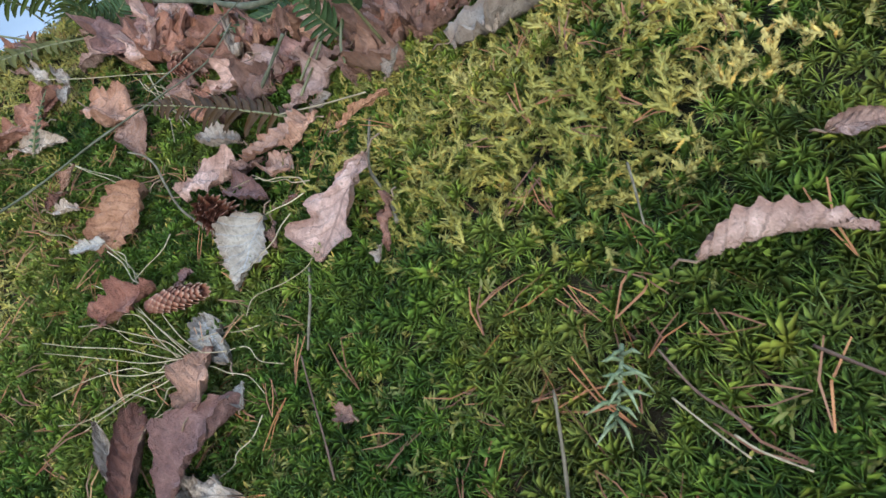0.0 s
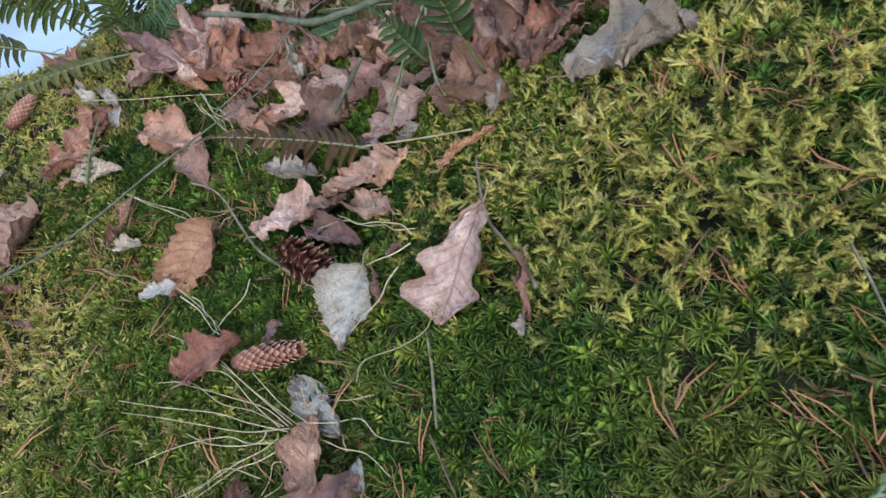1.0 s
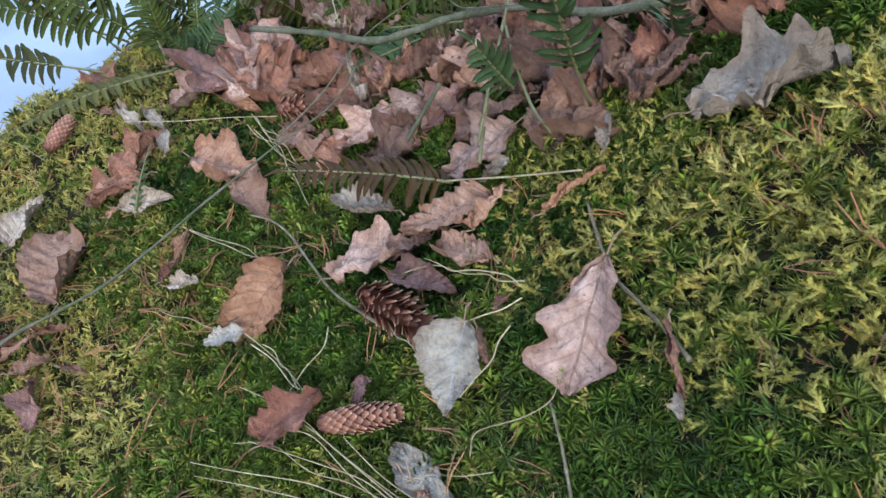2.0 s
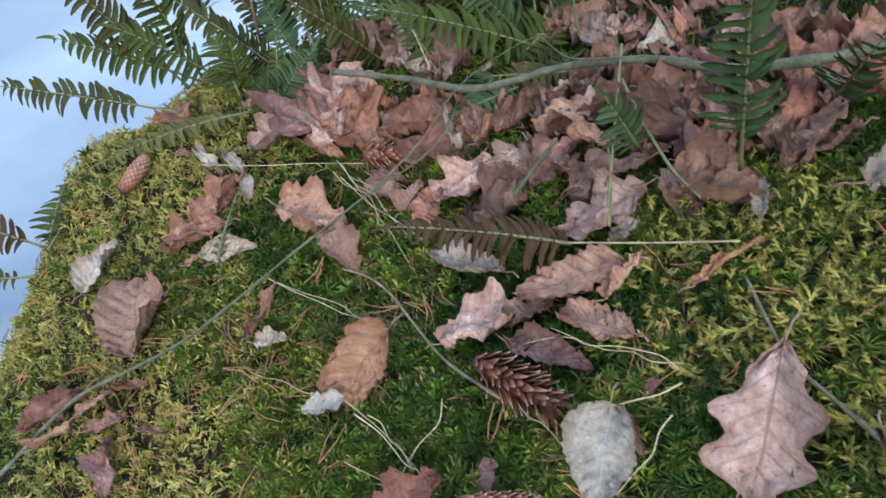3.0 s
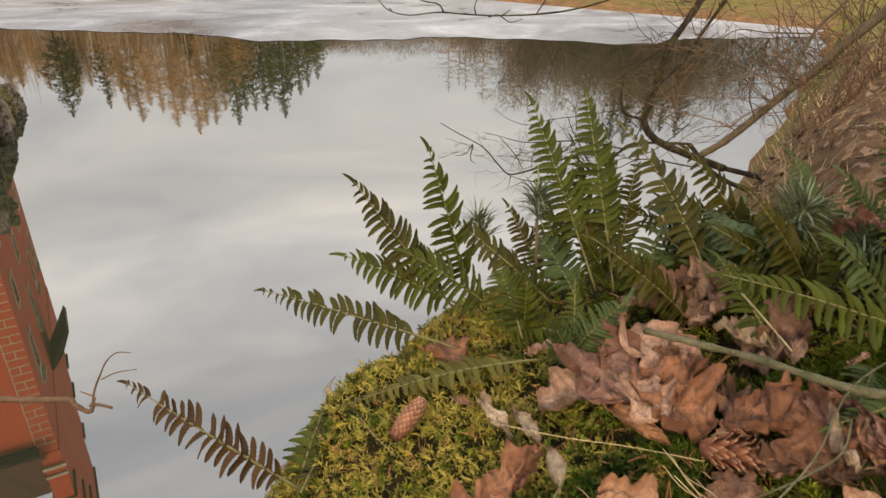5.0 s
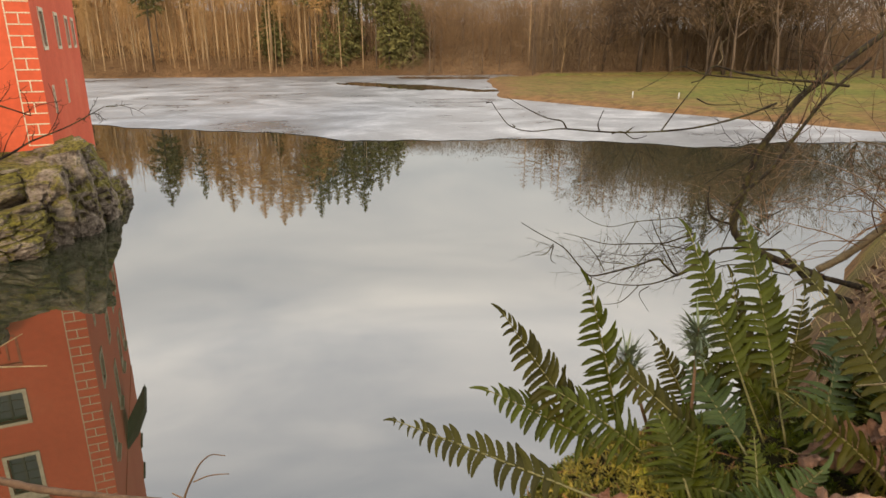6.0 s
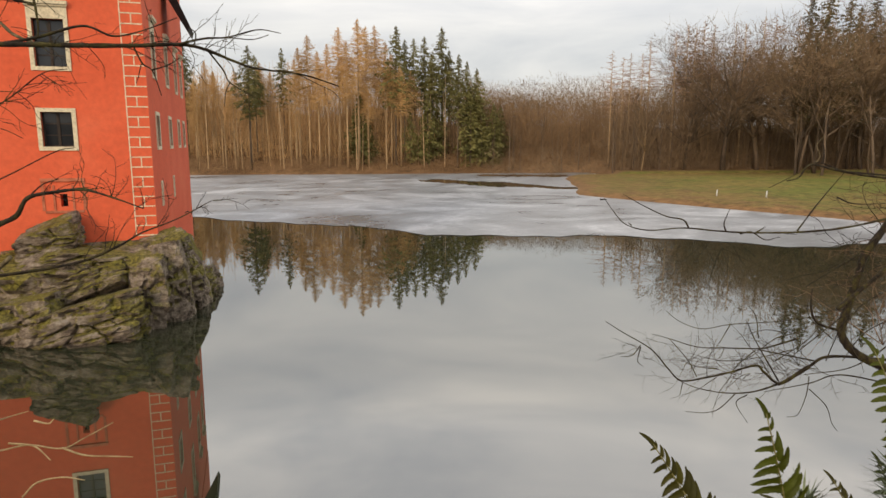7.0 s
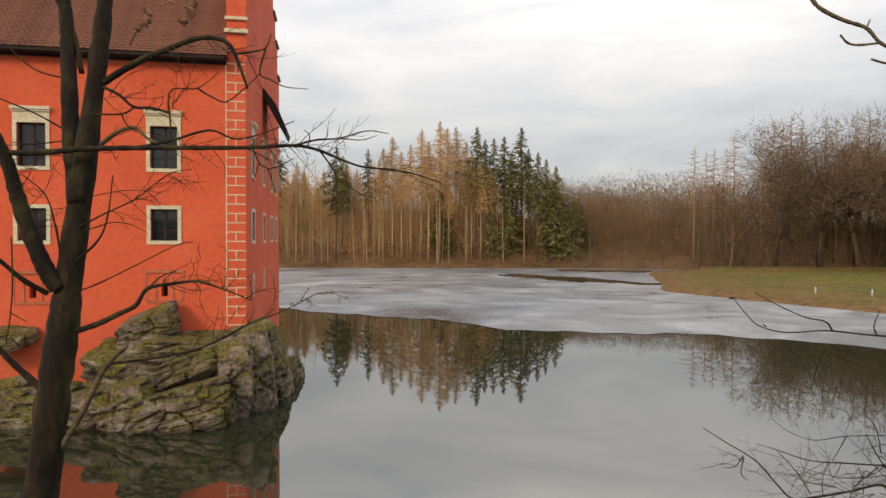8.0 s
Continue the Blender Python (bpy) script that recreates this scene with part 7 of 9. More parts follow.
frond((1.3176, 0.8632, 5.2212), (1.2171, 0.9337, 5.3173), 0.0309, "olive", 0.12, 13, (-0.33, -0.70, 0.90), 0.2)
frond((1.3892, 0.8730, 5.2168), (1.3418, 0.9835, 5.4330), 0.0418, "green", 0.02, 17, (-0.33, -0.70, 0.90), 0.3)
frond((1.4066, 0.8601, 5.2193), (1.4229, 0.9917, 5.4352), 0.0425, "green", 0.04, 18, (-0.33, -0.70, 0.90), 0.3)
frond((1.4748, 0.7714, 5.2480), (1.4485, 0.9491, 5.4056), 0.0392, "olive", 0.22, 17, (-0.33, -0.70, 0.90), 0.2)
frond((1.5037, 0.5673, 5.3124), (1.3310, 0.6354, 5.3724), 0.0348, "green", 0.08, 16, (-0.33, -0.70, 0.90), 0.05)
frond((0.9964, 0.7589, 5.1412), (0.8524, 0.8899, 5.2104), 0.0319, "rust", 0.14, 18, (-0.33, -0.70, 0.90), 0.1)
frond((0.9770, 0.7187, 5.1425), (0.8252, 0.8645, 5.0805), 0.0242, "olive", 0.03, 17, (-0.11, -0.23, 1.15), 0.1)
frond((0.9957, 0.7512, 5.1447), (1.0714, 0.8798, 5.1611), 0.0287, "olive", -0.12, 10, (-0.33, -0.70, 0.90), 0.1)
frond((0.9941, 0.7697, 5.1323), (1.0426, 0.8531, 5.1579), 0.0305, "green", 0.1, 8, (-0.33, -0.70, 0.90), 0.1)
frond((1.2540, 0.7682, 5.2192), (1.0507, 0.8130, 5.1811), 0.0273, "straw", 0.12, 19, (-0.11, -0.23, 1.15), 0.12)
frond((1.3398, 0.3345, 5.2875), (1.2310, 0.4224, 5.2958), 0.0360, "rust", 0.06, 18, (-0.13, -0.18, 1.20), 0.02)
frond((1.2750, 0.7429, 5.2231), (1.3095, 0.8052, 5.2853), 0.0208, "green", 0.05, 13, (-0.33, -0.70, 0.90), 0.15)
frond((1.4852, 0.4828, 5.3252), (1.4077, 0.5248, 5.3245), 0.0219, "olive", 0.02, 11, (-0.36, -0.65, 0.96), 0.0)
frond((1.4499, 0.5280, 5.2990), (1.3621, 0.5382, 5.2858), 0.0194, "teal", 0.05, 10, (-0.36, -0.65, 0.96), 0.0)
frond((1.2522, 0.8075, 5.2204), (1.2591, 0.8868, 5.2691), 0.0445, "green", 0.15, 12, (-0.33, -0.70, 0.90), 0.1)
frond((1.2460, 0.8574, 5.2173), (1.3189, 0.7938, 5.2111), 0.0375, "green", 0.2, 12, (-0.33, -0.70, 0.90), 0.1)
frond((1.3519, 0.8524, 5.2190), (1.3585, 0.9780, 5.2601), 0.0499, "teal", 0.1, 12, (-0.33, -0.70, 0.90), 0.15)
frond((1.4272, 0.8402, 5.2246), (1.5540, 0.9551, 5.2964), 0.0514, "teal", 0.1, 13, (-0.33, -0.70, 0.90), 0.15)
frond((1.4627, 0.7969, 5.2381), (1.6206, 0.8909, 5.2999), 0.0580, "teal", 0.12, 13, (-0.33, -0.70, 0.90), 0.15)
frond((1.4338, 0.7907, 5.2319), (1.4167, 0.8831, 5.2637), 0.0476, "green", 0.12, 12, (-0.33, -0.70, 0.90), 0.1)
frond((1.4976, 0.7010, 5.2775), (1.5345, 0.8822, 5.3077), 0.0461, "teal", 0.15, 13, (-0.33, -0.70, 0.90), 0.1)
frond((1.4856, 0.6727, 5.2805), (1.6468, 0.7880, 5.3382), 0.0438, "green", 0.12, 13, (-0.33, -0.70, 0.90), 0.15)
frond((1.5197, 0.5806, 5.3137), (1.5759, 0.7049, 5.4480), 0.0310, "green", 0.03, 14, (-0.36, -0.78, 0.50), 0.25)
frond((1.5251, 0.5589, 5.3238), (1.5005, 0.6452, 5.5390), 0.0309, "olive", 0.02, 17, (-0.33, -0.70, 0.90), 0.22)
frond((1.5203, 0.5213, 5.3334), (1.4859, 0.5735, 5.5084), 0.0358, "olive", 0.02, 14, (-0.33, -0.70, 0.90), 0.2)
frond((1.5301, 0.5430, 5.3310), (1.6059, 0.5776, 5.4397), 0.0506, "teal", 0.1, 14, (-0.33, -0.70, 0.90), 0.15)
frond((1.4857, 0.5731, 5.3015), (1.5743, 0.5670, 5.3561), 0.0409, "green", 0.15, 13, (-0.33, -0.70, 0.90), 0.05)
frond((1.4359, 0.6568, 5.2668), (1.4431, 0.7486, 5.3155), 0.0336, "green", 0.1, 12, (-0.33, -0.70, 0.90), 0.1)
frond((1.4570, 0.5756, 5.2890), (1.3863, 0.5383, 5.2792), 0.0279, "teal", 0.1, 10, (-0.33, -0.70, 0.90), 0.0)
frond((1.4640, 0.5229, 5.3074), (1.4908, 0.4999, 5.3308), 0.0315, "olive", 0.1, 12, (-0.33, -0.70, 0.90), 0.0)
frond((1.4089, 0.2649, 5.3706), (1.3113, 0.2475, 5.5290), 0.0298, "teal", 0.06, 14, (-0.94, -0.48, 0.51), 0.25)
frond((1.4836, 0.2569, 5.4046), (1.3926, 0.2146, 5.4868), 0.0254, "teal", 0.1, 10, (-1.17, -0.42, 0.52), 0.1)
frond((1.4157, 0.3503, 5.3385), (1.3732, 0.3586, 5.3924), 0.0281, "teal", 0.1, 8, (-1.04, -0.77, 0.76), 0.1)
frond((1.5472, 0.8308, 5.2492), (1.5947, 0.7083, 5.2015), 0.0484, "green", 0.1, 14, (-0.39, -0.53, 1.06), 0.05)
frond((1.1263, 0.5736, 5.1907), (1.1671, 0.5866, 5.2539), 0.0109, "teal", 0.1, 9, (-0.12, -0.22, 1.17), 0.0)


def limb(parent, name, points, r0, r1, mat):
    """A branch of a tree or bush as a part, tapering through the given places."""
    g = rough_tube([Vector(p) - parent.location for p in points], r0, r1, n=6 * len(points), sides=9 if r0 > 0.02 else 6, wob=0.10, seed=len(points))
    return part(name, g, mat, parent)


def twiggy(parent, line, count, reach, r, mat, drift, seed):
    """Fine crooked side twigs off a limb, each forked once, growing mostly along drift."""
    rt = random.Random(seed)
    way = spline(line, 40)
    drift = Vector(drift)
    for _ in range(count):
        p = way[rt.randrange(2, 40)].copy()
        d = (drift + Vector((rt.gauss(0, 0.5), rt.gauss(0, 0.5), rt.gauss(0, 0.5)))).normalized()
        step = reach * rt.uniform(0.35, 1.1) / 5
        pts = [p]
        for k in range(5):
            d = (d + Vector((rt.gauss(0, 0.22), rt.gauss(0, 0.22), rt.gauss(0, 0.22)))).normalized()
            pts.append(pts[-1] + d * step)
        g = rough_tube([q - parent.location for q in pts], r, 0.35 * r, n=11, sides=4, wob=0.15, seed=seed)
        for k in (2, 3, 4):
            e = (d + Vector((rt.gauss(0, 0.7), rt.gauss(0, 0.7), rt.gauss(0, 0.7)))).normalized() * step * rt.uniform(0.6, 1.8)
            a = pts[k] - parent.location
            bend = Vector((rt.gauss(0, 0.15), rt.gauss(0, 0.15), rt.gauss(0, 0.15))) * step
            g.tube([a, a + e * 0.5 + bend, a + e], [0.6 * r, 0.45 * r, 0.3 * r], 3)
        part("twig", g, mat, parent)


# the young tree on the bank, in front of the castle
bank_tree = thing("bank_tree", "slender bare tree with dark mossy bark on the bank", "tree", at=(-0.2832, 2.1887, 4.8183))
limb(bank_tree, "trunk", [(-0.6200, 2.1200, 0.5000), (-0.6000, 2.1300, 1.6000), (-0.5500, 2.1500, 2.8000), (-0.4390, 2.1757, 4.0104), (-0.3649, 2.1830, 4.4592), (-0.2832, 2.1887, 4.8183), (-0.2385, 2.1909, 4.9679), (-0.2090, 2.1949, 5.2072), (-0.1794, 2.1984, 5.4167), (-0.1646, 2.2004, 5.5364), (-0.1351, 2.2042, 5.7608), (-0.1055, 2.2079, 5.9851), (-0.0833, 2.2109, 6.1647), (-0.0686, 2.2135, 6.3142), (-0.0466, 2.2175, 6.5536), (-0.0545, 2.2230, 6.8527)], 0.07000, 0.01000, bark_dark)
limb(bank_tree, "stem", [(-0.1399, 2.1934, 5.7153), (-0.1690, 2.2187, 5.8821), (-0.1894, 2.2442, 6.0685), (-0.2084, 2.2690, 6.2131), (-0.2339, 2.2943, 6.3768), (-0.2629, 2.3207, 6.6078)], 0.02529, 0.01190, bark_dark)
limb(bank_tree, "stem", [(-0.1827, 2.1798, 5.4930), (-0.2116, 2.1677, 5.5454), (-0.2444, 2.1564, 5.6405), (-0.2678, 2.1450, 5.7341), (-0.2850, 2.1334, 5.8190), (-0.3146, 2.1218, 5.9026), (-0.3407, 2.1106, 6.0058)], 0.02514, 0.01183, bark_dark)
limb(bank_tree, "branch", [(-0.2244, 2.1999, 5.4764), (-0.2703, 2.1678, 5.5159), (-0.3063, 2.1357, 5.5655), (-0.3541, 2.1036, 5.6116)], 0.00862, 0.00479, bark_dark)
limb(bank_tree, "branch", [(-0.2389, 2.1955, 5.2221), (-0.3048, 2.1726, 5.3016), (-0.3464, 2.1493, 5.3717)], 0.00970, 0.00598, bark_dark)
limb(bank_tree, "branch", [(-0.0831, 2.2085, 6.0330), (0.0132, 2.1942, 6.0832), (0.1081, 2.1796, 6.1177), (0.1869, 2.1649, 6.1399), (0.2501, 2.1498, 6.1327), (0.2836, 2.1348, 6.1068), (0.3095, 2.1192, 6.0529), (0.3323, 2.1037, 5.9971)], 0.00970, 0.00299, bark_dark)
limb(bank_tree, "branch", [(0.2998, 2.1056, 6.0829), (0.3420, 2.1053, 6.0886), (0.3772, 2.1051, 6.0986), (0.3912, 2.1056, 6.1338)], 0.00305, 0.00113, bark_dark)
limb(bank_tree, "branch", [(0.3772, 2.1051, 6.0971), (0.3632, 2.1041, 6.0352), (0.3914, 2.1035, 6.0183), (0.4266, 2.1029, 6.0015), (0.4829, 2.1022, 5.9960)], 0.00253, 0.00090, bark_dark)
limb(bank_tree, "branch", [(-0.0981, 2.2087, 6.0330), (-0.0320, 2.1949, 6.0004), (0.0125, 2.1814, 5.9668), (0.0682, 2.1682, 5.9600), (0.1173, 2.1550, 5.9459)], 0.00431, 0.00359, bark_dark)
limb(bank_tree, "branch", [(0.1173, 2.1550, 5.9459), (0.1143, 2.1555, 5.9749), (0.1259, 2.1560, 6.0069), (0.1898, 2.1554, 6.0099), (0.2449, 2.1556, 6.0507)], 0.00314, 0.00116, bark_dark)
limb(bank_tree, "branch", [(0.1898, 2.1554, 6.0085), (0.2261, 2.1546, 5.9868), (0.2653, 2.1540, 5.9752), (0.3204, 2.1542, 6.0189), (0.3494, 2.1545, 6.0479)], 0.00251, 0.00116, bark_dark)
limb(bank_tree, "branch", [(0.1173, 2.1550, 5.9459), (0.1203, 2.1541, 5.9024), (0.1174, 2.1536, 5.8733)], 0.00314, 0.00174, bark_dark)
limb(bank_tree, "branch", [(-0.0914, 2.1670, 5.9446), (-0.0110, 2.1662, 5.9447), (0.0225, 2.1662, 5.9623)], 0.00253, 0.00234, bark_dark)
limb(bank_tree, "branch", [(-0.0110, 2.1662, 5.9447), (0.0036, 2.1655, 5.9155), (0.0329, 2.1649, 5.8966)], 0.00210, 0.00140, bark_dark)
limb(bank_tree, "branch", [(-0.3832, 2.1281, 5.8423), (-0.2167, 2.1336, 5.8393), (-0.0919, 2.1399, 5.8505), (0.0630, 2.1457, 5.8547), (0.2049, 2.1516, 5.8559), (0.3334, 2.1576, 5.8586), (0.4338, 2.1640, 5.8642), (0.4910, 2.1705, 5.8551), (0.5635, 2.1765, 5.8267), (0.6144, 2.1830, 5.8113), (0.7253, 2.1890, 5.7989), (0.8177, 2.1948, 5.7714)], 0.00822, 0.00137, bark_dark)
limb(bank_tree, "branch", [(0.4273, 2.1604, 5.8622), (0.4930, 2.1600, 5.8784), (0.5514, 2.1595, 5.8829), (0.6244, 2.1591, 5.9020), (0.6799, 2.1584, 5.8948)], 0.00315, 0.00094, bark_dark)
limb(bank_tree, "branch", [(0.5514, 2.1595, 5.8829), (0.6098, 2.1588, 5.8786), (0.6507, 2.1586, 5.8904)], 0.00158, 0.00082, bark_dark)
limb(bank_tree, "branch", [(0.4711, 2.1599, 5.8638), (0.4754, 2.1604, 5.8901), (0.4608, 2.1608, 5.9046)], 0.00210, 0.00094, bark_dark)
limb(bank_tree, "branch", [(0.5011, 2.1794, 5.8490), (0.5337, 2.1783, 5.8047), (0.5485, 2.1776, 5.7751), (0.6151, 2.1762, 5.7353)], 0.00277, 0.00094, bark_dark)
limb(bank_tree, "branch", [(0.5485, 2.1776, 5.7781), (0.5367, 2.1773, 5.7529), (0.5309, 2.1767, 5.7160)], 0.00171, 0.00083, bark_dark)
limb(bank_tree, "branch", [(0.3294, 2.1612, 5.8548), (0.3470, 2.1603, 5.8168), (0.3690, 2.1598, 5.7993), (0.3866, 2.1586, 5.7410)], 0.00274, 0.00106, bark_dark)
limb(bank_tree, "branch", [(0.3690, 2.1599, 5.8023), (0.4054, 2.1597, 5.8140), (0.4346, 2.1597, 5.8316)], 0.00189, 0.00094, bark_dark)
limb(bank_tree, "branch", [(0.3441, 2.1604, 5.8168), (0.3354, 2.1599, 5.7876), (0.3296, 2.1597, 5.7701)], 0.00168, 0.00082, bark_dark)
limb(bank_tree, "branch", [(0.0256, 2.1643, 5.8572), (0.1132, 2.1637, 5.8748), (0.2154, 2.1632, 5.9028), (0.2812, 2.1622, 5.8810), (0.3469, 2.1617, 5.8928), (0.4345, 2.1614, 5.9265)], 0.00421, 0.00117, bark_dark)
limb(bank_tree, "branch", [(-0.0754, 2.1855, 5.8686), (-0.0282, 2.1856, 5.9027), (0.0162, 2.1854, 5.9117), (0.0487, 2.1845, 5.8836), (0.0902, 2.1838, 5.8660)], 0.00585, 0.00355, twig_grey)
limb(bank_tree, "branch", [(-0.1793, 2.1975, 5.3688), (-0.0875, 2.1846, 5.3976), (-0.0249, 2.1720, 5.4259), (0.0251, 2.1594, 5.4494), (0.0599, 2.1474, 5.4929), (0.1232, 2.1345, 5.5070), (0.1998, 2.1213, 5.5138), (0.2755, 2.1077, 5.4935), (0.3430, 2.0941, 5.4693)], 0.00862, 0.00168, bark_dark)
limb(bank_tree, "branch", [(0.0525, 2.1574, 5.4892), (0.0919, 2.1576, 5.5243), (0.1313, 2.1575, 5.5390)], 0.00231, 0.00106, bark_dark)
limb(bank_tree, "branch", [(0.1221, 2.1370, 5.5068), (0.1870, 2.1365, 5.5170), (0.2260, 2.1360, 5.5084)], 0.00187, 0.00092, bark_dark)
limb(bank_tree, "branch", [(-0.0745, 2.1951, 5.2897), (0.0452, 2.1775, 5.3066), (0.1700, 2.1600, 5.3319), (0.2634, 2.1432, 5.3713), (0.3263, 2.1265, 5.4056), (0.4164, 2.1095, 5.4407), (0.5048, 2.0928, 5.4865)], 0.00485, 0.00096, bark_dark)
limb(bank_tree, "branch", [(-0.1938, 2.1921, 5.0577), (-0.1121, 2.1668, 5.1816), (-0.0440, 2.1415, 5.2931), (0.0224, 2.1152, 5.3527)], 0.00970, 0.00598, twig_grey)
limb(bank_tree, "branch", [(-0.1576, 2.1793, 5.4783), (-0.0940, 2.1790, 5.4991), (0.0167, 2.1789, 5.5525), (0.1201, 2.1788, 5.6044), (0.1674, 2.1785, 5.6148)], 0.00234, 0.00094, bark_dark)
limb(bank_tree, "branch", [(-0.1725, 2.1805, 5.5374), (-0.0868, 2.1810, 5.6114), (-0.0574, 2.1819, 5.6780), (-0.0428, 2.1837, 5.7889)], 0.00362, 0.00142, bark_dark)
limb(bank_tree, "branch", [(-0.1312, 2.1822, 5.6527), (-0.0692, 2.1821, 5.6854), (0.0165, 2.1820, 5.7269), (0.1050, 2.1823, 5.7921), (0.1642, 2.1819, 5.8040)], 0.00256, 0.00094, bark_dark)
limb(bank_tree, "branch", [(-0.1386, 2.1820, 5.6380), (-0.0943, 2.1818, 5.6499), (-0.0426, 2.1815, 5.6647), (0.0047, 2.1809, 5.6589), (0.0491, 2.1801, 5.6368)], 0.00192, 0.00094, bark_dark)
limb(bank_tree, "branch", [(-0.1166, 2.1834, 5.7296), (-0.0205, 2.1828, 5.7475), (0.0460, 2.1821, 5.7477), (0.0830, 2.1816, 5.7418)], 0.00127, 0.00071, bark_dark)
limb(bank_tree, "branch", [(-0.1754, 2.1808, 5.5522), (-0.1933, 2.1828, 5.6556), (-0.2201, 2.1846, 5.7368), (-0.2793, 2.1861, 5.7885)], 0.00320, 0.00142, bark_dark)
limb(bank_tree, "branch", [(-0.2688, 2.1231, 5.6259), (-0.2658, 2.1210, 5.5119), (-0.2714, 2.1195, 5.4263), (-0.2827, 2.1183, 5.3551)], 0.00205, 0.00137, bark_dark)
limb(bank_tree, "branch", [(-0.2685, 2.1196, 5.4335), (-0.2286, 2.1188, 5.4122)], 0.00144, 0.00091, bark_dark)
limb(bank_tree, "branch", [(-0.2047, 2.2602, 6.0571), (-0.2941, 2.2616, 6.0847), (-0.3866, 2.2640, 6.1646)], 0.00266, 0.00148, bark_dark)
limb(bank_tree, "branch", [(-0.2091, 2.2578, 5.9186), (-0.2939, 2.2594, 5.9646), (-0.3863, 2.2610, 6.0029)], 0.00310, 0.00173, bark_dark)
limb(bank_tree, "branch", [(-0.1993, 2.2270, 5.8833), (-0.2749, 2.2276, 5.8756), (-0.3355, 2.2283, 5.8800)], 0.00218, 0.00121, bark_dark)
limb(bank_tree, "branch", [(-0.1632, 2.2601, 6.0726), (-0.1864, 2.2622, 6.1803), (-0.2482, 2.2651, 6.3034)], 0.00776, 0.00616, bark_dark)
limb(bank_tree, "branch", [(0.0297, 2.1288, 6.1110), (0.0439, 2.1292, 6.1395), (0.0795, 2.1298, 6.1966)], 0.00164, 0.00091, bark_dark)
twiggy(bank_tree, [(0.0548, 2.1640, 5.8572), (0.2009, 2.1625, 5.8575), (0.3323, 2.1612, 5.8592), (0.4346, 2.1603, 5.8637), (0.5661, 2.1583, 5.8245), (0.7268, 2.1562, 5.7956)], 31, 0.175, 0.00117, bark_dark, (0.9802, -0.0062, 0.1978), 21)
twiggy(bank_tree, [(0.0253, 2.1682, 6.0762), (0.1129, 2.1680, 6.1143), (0.1858, 2.1678, 6.1408), (0.2443, 2.1671, 6.1379), (0.2955, 2.1653, 6.0650)], 15, 0.150, 0.00117, bark_dark, (0.9197, -0.0163, -0.3923), 22)
twiggy(bank_tree, [(0.0554, 2.1574, 5.4921), (0.1138, 2.1571, 5.5053), (0.1868, 2.1564, 5.5113), (0.2599, 2.1553, 5.4895), (0.3257, 2.1542, 5.4634)], 20, 0.150, 0.00117, bark_dark, (0.8937, -0.0009, 0.4487), 23)
twiggy(bank_tree, [(-0.0588, 2.1620, 5.6847), (0.0258, 2.1619, 5.7257), (0.1134, 2.1622, 5.7901)], 14, 0.150, 0.00117, bark_dark, (0.9999, -0.0100, 0.0017), 24)
twiggy(bank_tree, [(0.0557, 2.1541, 5.3110), (0.1725, 2.1534, 5.3331), (0.3185, 2.1532, 5.4020), (0.4936, 2.1528, 5.4812)], 17, 0.138, 0.00117, bark_dark, (0.8566, 0.0007, 0.5159), 25)
twiggy(bank_tree, [(-0.2486, 2.1631, 5.6405), (-0.2809, 2.1652, 5.7354), (-0.3073, 2.1670, 5.8230), (-0.3469, 2.1690, 5.9105)], 14, 0.175, 0.00132, bark_dark, (0.8566, 0.0007, 0.5159), 26)
twiggy(bank_tree, [(-0.0841, 2.1675, 5.9767), (-0.0184, 2.1672, 5.9944), (0.0196, 2.1663, 5.9638), (0.1131, 2.1650, 5.9479), (0.1131, 2.1658, 5.9917)], 14, 0.150, 0.00117, bark_dark, (0.9802, -0.0062, 0.1978), 27)
twiggy(bank_tree, [(-0.1058, 2.1655, 5.8540), (-0.0649, 2.1653, 5.8658), (0.0255, 2.1652, 5.9083), (0.0986, 2.1637, 5.8631)], 10, 0.150, 0.00117, bark_dark, (0.9582, -0.0147, -0.2856), 28)
lay_leaf("torn", (0.1213, 2.0088, 6.1623), (0.1082, 2.0079, 6.1042), 0.6, "red", 90, 0.9, -0.3, 0.08, "withered red-brown leaf hanging from a twig", group="hanging leaves")
lay_leaf("torn", (0.2215, 2.0083, 6.1889), (0.2084, 2.0072, 6.1255), 0.9, "red", 90, 0.9, -0.3, 0.08, "withered red-brown leaf hanging from a twig", group="hanging leaves")
lay_leaf("torn", (0.1687, 2.0090, 6.1993), (0.1608, 2.0084, 6.1650), 0.8, "red", 90, 0.9, -0.3, 0.08, "withered red-brown leaf hanging from a twig", group="hanging leaves")

# the bare bush that leans over the water
water_bush = thing("water_bush", "bare tangled bush leaning over the lake", "bush", at=(6.939, 6.531, 2.845))
limb(water_bush, "stem", [(8.378, 4.793, 2.411), (7.643, 5.529, 2.663), (7.118, 6.264, 2.831), (6.823, 6.609, 3.217)], 0.03910, 0.02760, bark_dark)
limb(water_bush, "branch", [(6.950, 6.075, 3.041), (6.320, 6.260, 3.291), (6.031, 6.354, 3.444), (5.916, 6.423, 3.633), (5.982, 6.462, 3.840), (6.115, 6.522, 4.188), (6.233, 6.567, 4.463), (6.423, 6.589, 4.701), (6.678, 6.616, 5.013), (6.965, 6.616, 5.239), (7.310, 6.609, 5.483), (7.946, 6.591, 5.910)], 0.046, 0.034, bark_dark)
